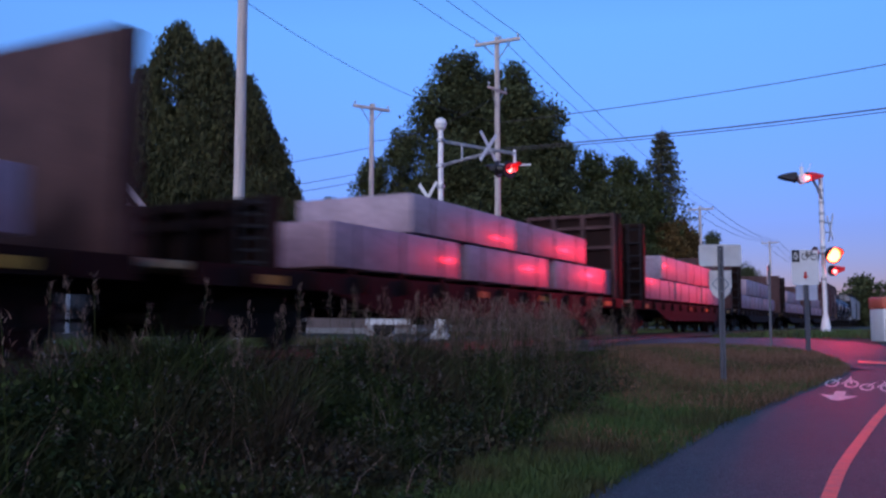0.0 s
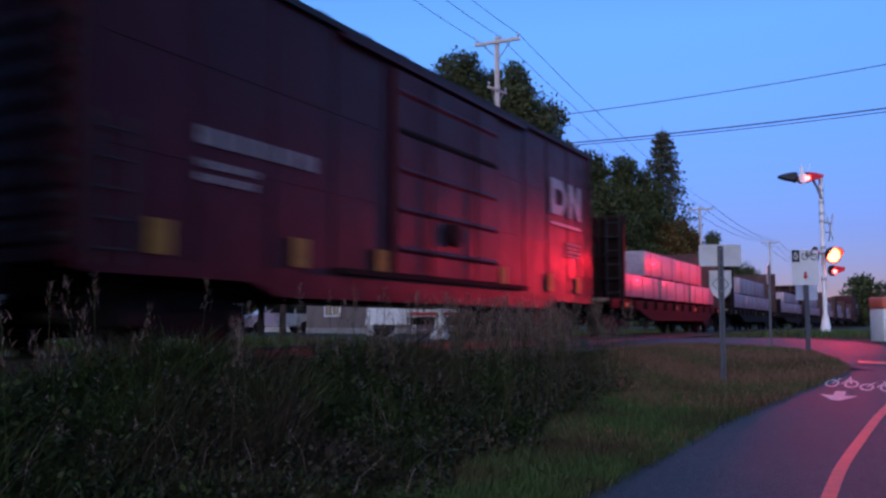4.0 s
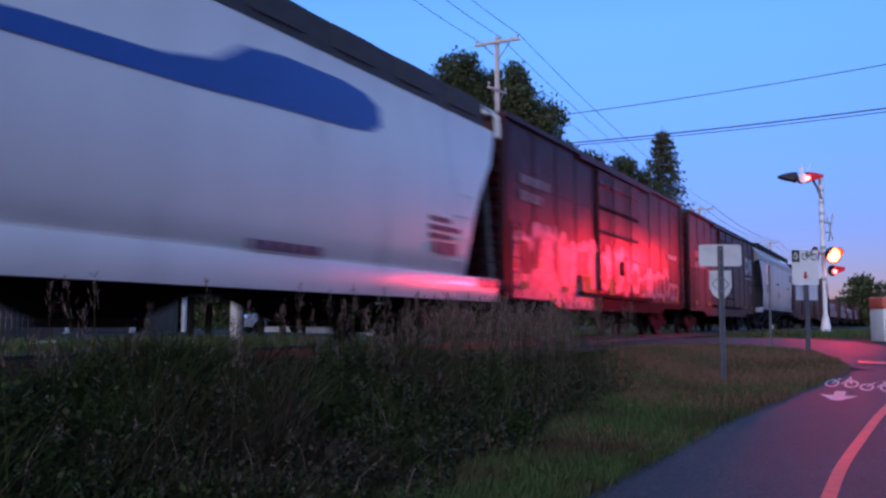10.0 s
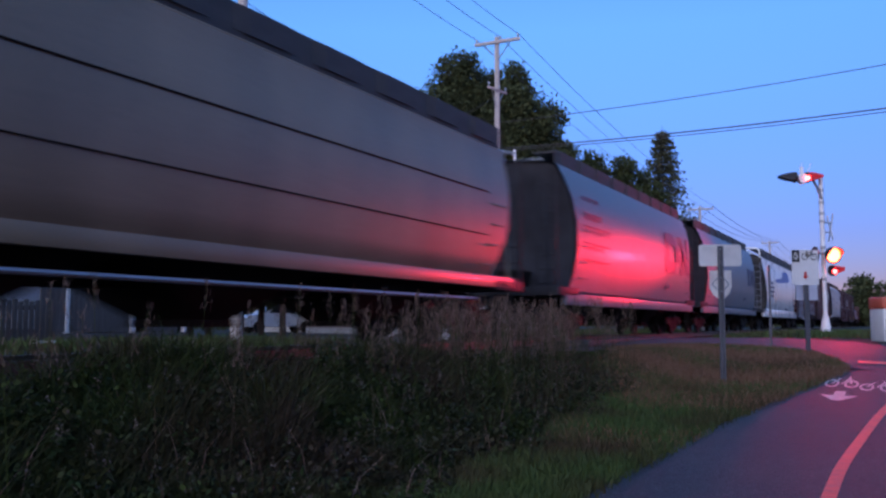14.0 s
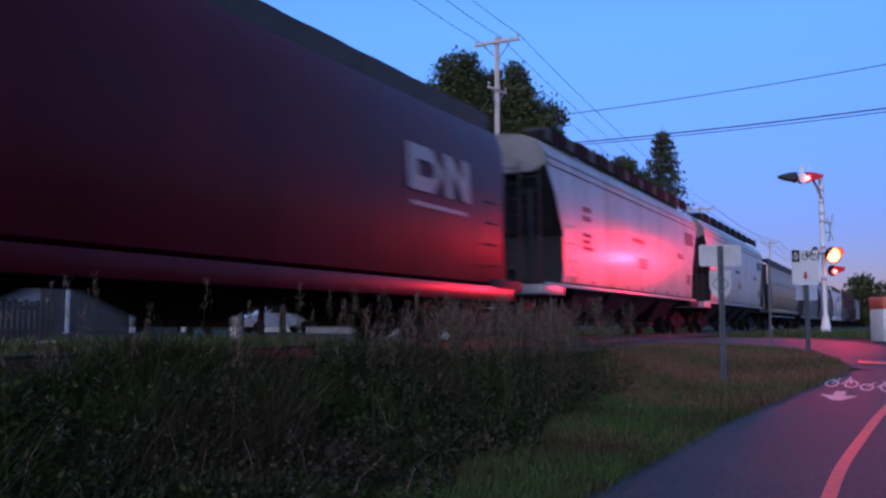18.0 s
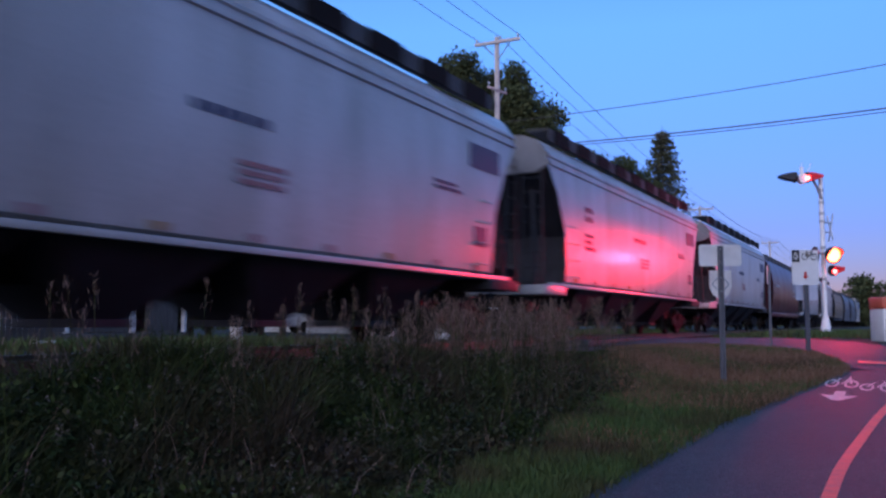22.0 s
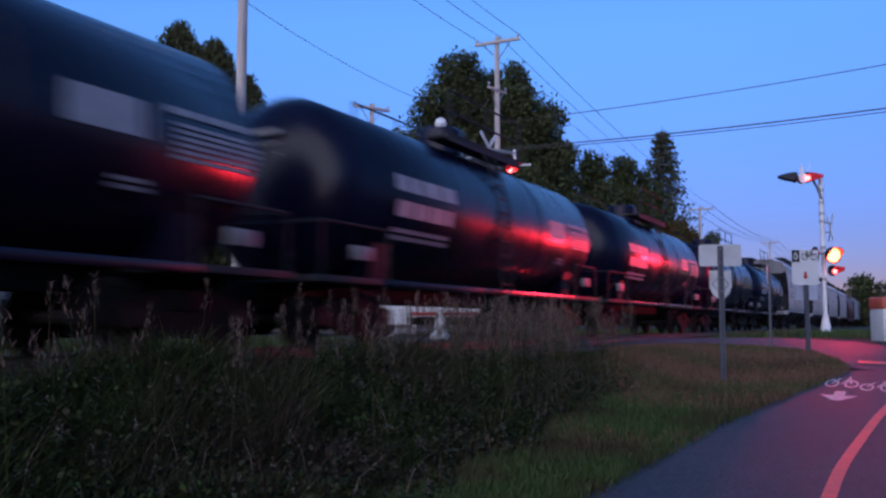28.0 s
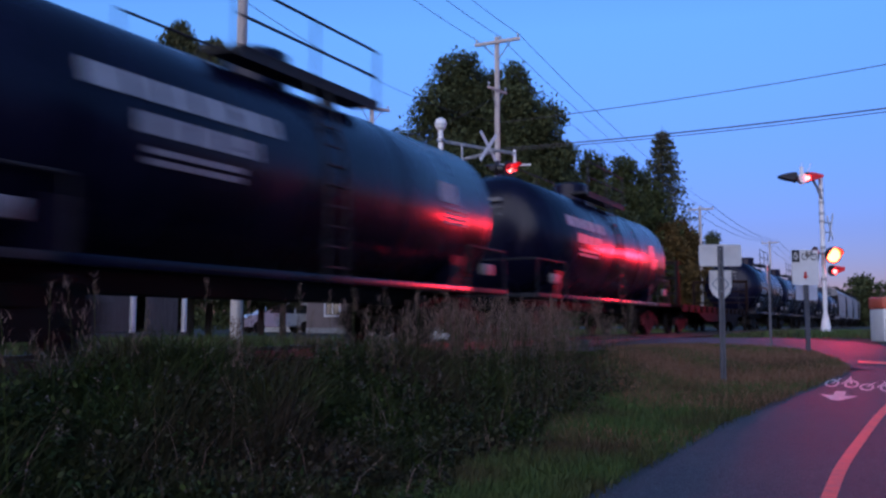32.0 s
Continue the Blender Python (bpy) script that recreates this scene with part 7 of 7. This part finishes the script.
def make_grass():
    rng = np.random.default_rng(9)

    def scatter(n, s0, s1, p0, p1, keep):
        out = []
        while len(out) < n:
            s = rng.uniform(s0, s1)
            p = rng.uniform(p0, p1)
            if keep(s, p):
                w = at(s, p)
                out.append((w.x, w.y, ground_z(w.x, w.y)))
        return np.array(out)

    def mown_p(s):
        return path_edge_p(s) - ramp(s, [(0, 0.9), (8, 1.2), (14, 2.0), (18, 3.2), (22, 4.5)])

    def road_s(p):
        return ramp(p, [(2.4, 22.3), (4.4, 22.8), (5.9, 22.6), (7.06, 21.2), (7.6, 20.1), (7.9, 18.9)])

    # short mown verge, drier towards the road
    def verge(s, p):
        return mown_p(s) - 0.5 - 0.9 * rng.random() ** 2 < p < path_edge_p(s) + 0.03 + 0.12 * rng.random() ** 3 and s < road_s(p) and p > 2.3
    P = scatter(138000, -5.0, 22.8, 1.9, 7.9, verge)
    s_, p_ = along(P[:, 0], P[:, 1])
    arid = np.clip((s_ - 10.5) / 7, 0, 0.8) + 0.25 * np.sin(s_ * 1.9 + 2 * np.sin(p_ * 1.3)) * (s_ > 9) > rng.uniform(0, 1, len(P))
    G = P[~arid]
    tagged(blades("mown_grass", G, rng.uniform(0.05, 0.16, len(G)), 0.012, M_GRASS, rng), "short green mown grass beside the path", "grass", kind="stuff")
    G = P[arid]
    tagged(blades("dry_mown_grass", G, rng.uniform(0.05, 0.15, len(G)), 0.012, M_DRY, rng), "short reddish dry grass near the road", "grass", kind="stuff")
    # tall weeds between path and track
    def wild(s, p):
        return 2.3 + 0.3 * math.sin(s * 1.7) < p < mown_p(s) + 0.25 * math.sin(s * 2.3)
    P = scatter(110000, -4.0, 20.0, 1.9, 6.4, wild)
    s_, p_ = along(P[:, 0], P[:, 1])
    edge = np.array([mown_p(v) for v in s_]) - p_
    lid = np.clip(1.30 + 0.14 * np.sin(s_ * 1.3) - P[:, 2] - np.clip((s_ - 10) / 10, 0, 0.65), 0.12, 1.25) * np.clip(0.08 + edge * 0.33, 0.07, 1.0)
    clump = 1 + 0.16 * np.sin(s_ * 4.1 + 2 * np.sin(p_ * 3.3)) + 0.14 * np.sin(p_ * 5.3 + 1.7 * np.sin(s_ * 2.9))
    Hh = lid * clump * rng.uniform(0.4, 1.0, len(P))
    tagged(blades("tall_weeds", P, Hh, 0.016, M_WEED, rng, 0.45), "dense tall uncut weeds beside the track", "weeds", kind="stuff")
    # broad leaves among the weeds
    P = scatter(16000, -4.0, 18.0, 2.0, 6.2, wild)
    s_, p_ = along(P[:, 0], P[:, 1])
    edge = np.array([mown_p(v) for v in s_]) - p_
    P[:, 2] += np.clip(1.2 - P[:, 2] - np.clip((s_ - 12) / 10, 0, 0.5), 0.12, 1.1) * np.clip(0.15 + edge * 0.36, 0.1, 1.0) * rng.uniform(0.15, 0.95, len(P))
    o = leaf_cloud("weed_leaves", P, 0.026, M_WEED, None, rng)
    tagged(o, "broad leaves of roadside weeds", "weeds", kind="stuff")
    # leafy upright stems, drooping leaves set round them
    P = scatter(2600, -3.5, 16.0, 2.2, 6.2, wild)
    s_, p_ = along(P[:, 0], P[:, 1])
    edge = np.array([mown_p(v) for v in s_]) - p_
    H = np.clip(1.30 - P[:, 2] - np.clip((s_ - 9.5) / 10, 0, 0.7), 0.14, 1.2) * np.clip(0.16 + edge * 0.33, 0.12, 1.0) * rng.uniform(0.5, 1.0, len(P))
    tagged(blades("weed_stems", P, H, 0.008, M_WEED, rng, 0.12), "upright leafy weed stems beside the track", "weeds", kind="stuff")
    m = 24
    n = len(P) * m
    root = np.repeat(P, m, 0)
    up = rng.uniform(0.25, 1.0, n)
    root[:, 2] += up * np.repeat(H, m)
    a = rng.uniform(0, 2 * math.pi, n)
    ln = rng.uniform(0.05, 0.12, n) * (1.25 - 0.6 * up)
    out = np.stack([np.cos(a), np.sin(a), rng.uniform(-0.5, 0.55, n)], 1) * ln[:, None]
    wide = np.stack([-np.sin(a), np.cos(a), rng.uniform(-0.3, 0.3, n)], 1) * (ln * 0.16)[:, None]
    droop = np.array([0, 0, -0.22]) * ln[:, None]
    V = np.stack([root, root + out * 0.5 + wide, root + out + droop, root + out * 0.5 - wide], 1).reshape(-1, 3)
    o = sheet("weed_foliage", V, np.arange(len(V)).reshape(-1, 4), M_WEEDLEAF)
    tagged(o, "narrow green leaves on tall weed stems", "weeds", kind="stuff")
    # small pale flower tufts on some of the stems
    top = P[::4] + np.stack([np.zeros(len(P[::4])), np.zeros(len(P[::4])), H[::4]], 1)
    C = np.repeat(top, 16, 0) + rng.normal(size=(16 * len(top), 3)) * np.array([0.016, 0.016, 0.035])
    o = leaf_cloud("flower_tufts", C, 0.011, M_TUFT, None, rng)
    tagged(o, "small pale faded flower tufts on the weeds", "weeds", kind="stuff")
    # pale arching stalks standing out of the weeds
    P = scatter(380, -3.0, 15.0, 2.3, 5.9, wild)
    s_, p_ = along(P[:, 0], P[:, 1])
    edge = np.array([mown_p(v) for v in s_]) - p_
    H = np.clip(1.5 - P[:, 2], 0.3, 1.5) * np.clip(0.3 + edge * 0.34, 0.25, 1.0) * rng.uniform(0.6, 1.0, len(P))
    tagged(blades("pale_stalks", P, H, 0.006, M_SEED, rng, 0.6), "pale arching dry grass stalks among the weeds", "weeds", kind="stuff")
    # seed heads on thin stalks, thickest near the ballast
    P = scatter(640, -3.0, 17.5, 2.1, 5.6, lambda s, p: rng.random() < (1.0 if p < 3.2 else 0.2) * (1.0 if s > 11.0 else 0.2 if s > 8.0 else 0.05) * (0.18 + 0.82 * (math.sin(s * 2.9 + 1.3 * math.sin(p * 4)) > 0.1)) and p < mown_p(s) - 0.3)
    s_, p_ = along(P[:, 0], P[:, 1])
    H = np.clip(rng.uniform(1.15, 1.9, len(P)) - P[:, 2], 0.3, 1.5) * np.clip((24 - s_) / 8, 0.6, 1.0)
    lean = rng.normal(size=(len(P), 2)) * 0.10
    tip = P + np.stack([lean[:, 0], lean[:, 1], H], 1)
    side = np.array([0.0035, 0.0, 0.0])
    V = np.stack([P - side, P + side, tip + side * 0.5, tip - side * 0.5], 1).reshape(-1, 3)
    o = sheet("seed_stalks", V, np.arange(len(V)).reshape(-1, 4), M_WEED)
    tagged(o, "thin dry weed stalks", "weeds", kind="stuff")
    m = 40
    C = np.repeat(tip, m, 0)
    up = rng.uniform(-0.30, 0.04, (len(C), 1))
    wid = 0.012 + 0.035 * np.abs(up) / 0.3
    C = C + np.concatenate([rng.normal(size=(len(C), 2)) * wid, up], 1)
    o = blades("seed_heads", C, rng.uniform(0.03, 0.07, len(C)), 0.0055, M_SEED, rng, 0.5)
    tagged(o, "pale feathery dry seed heads above the weeds", "weeds", kind="stuff")
    # far verge grass by the crossing and on the other side of the rails
    def far(s, p):
        return (31.0 < s < 46 and 2.5 < p < 11) or (s < 21 and -9 < p < -2.5) or (s > 31 and -9 < p < -2.5)
    P = scatter(24000, -6, 60, -9, 11, far)
    tagged(blades("verge_grass", P, rng.uniform(0.1, 0.3, len(P)), 0.03, M_GRASS, rng), "rough grass round the level crossing", "grass", kind="stuff")


make_signals()
red_lamp()
make_signs()
make_cabinet()
make_poles()
make_houses()
make_yard()
make_kerb()
make_vehicles()
make_trees()
make_grass()

motions()
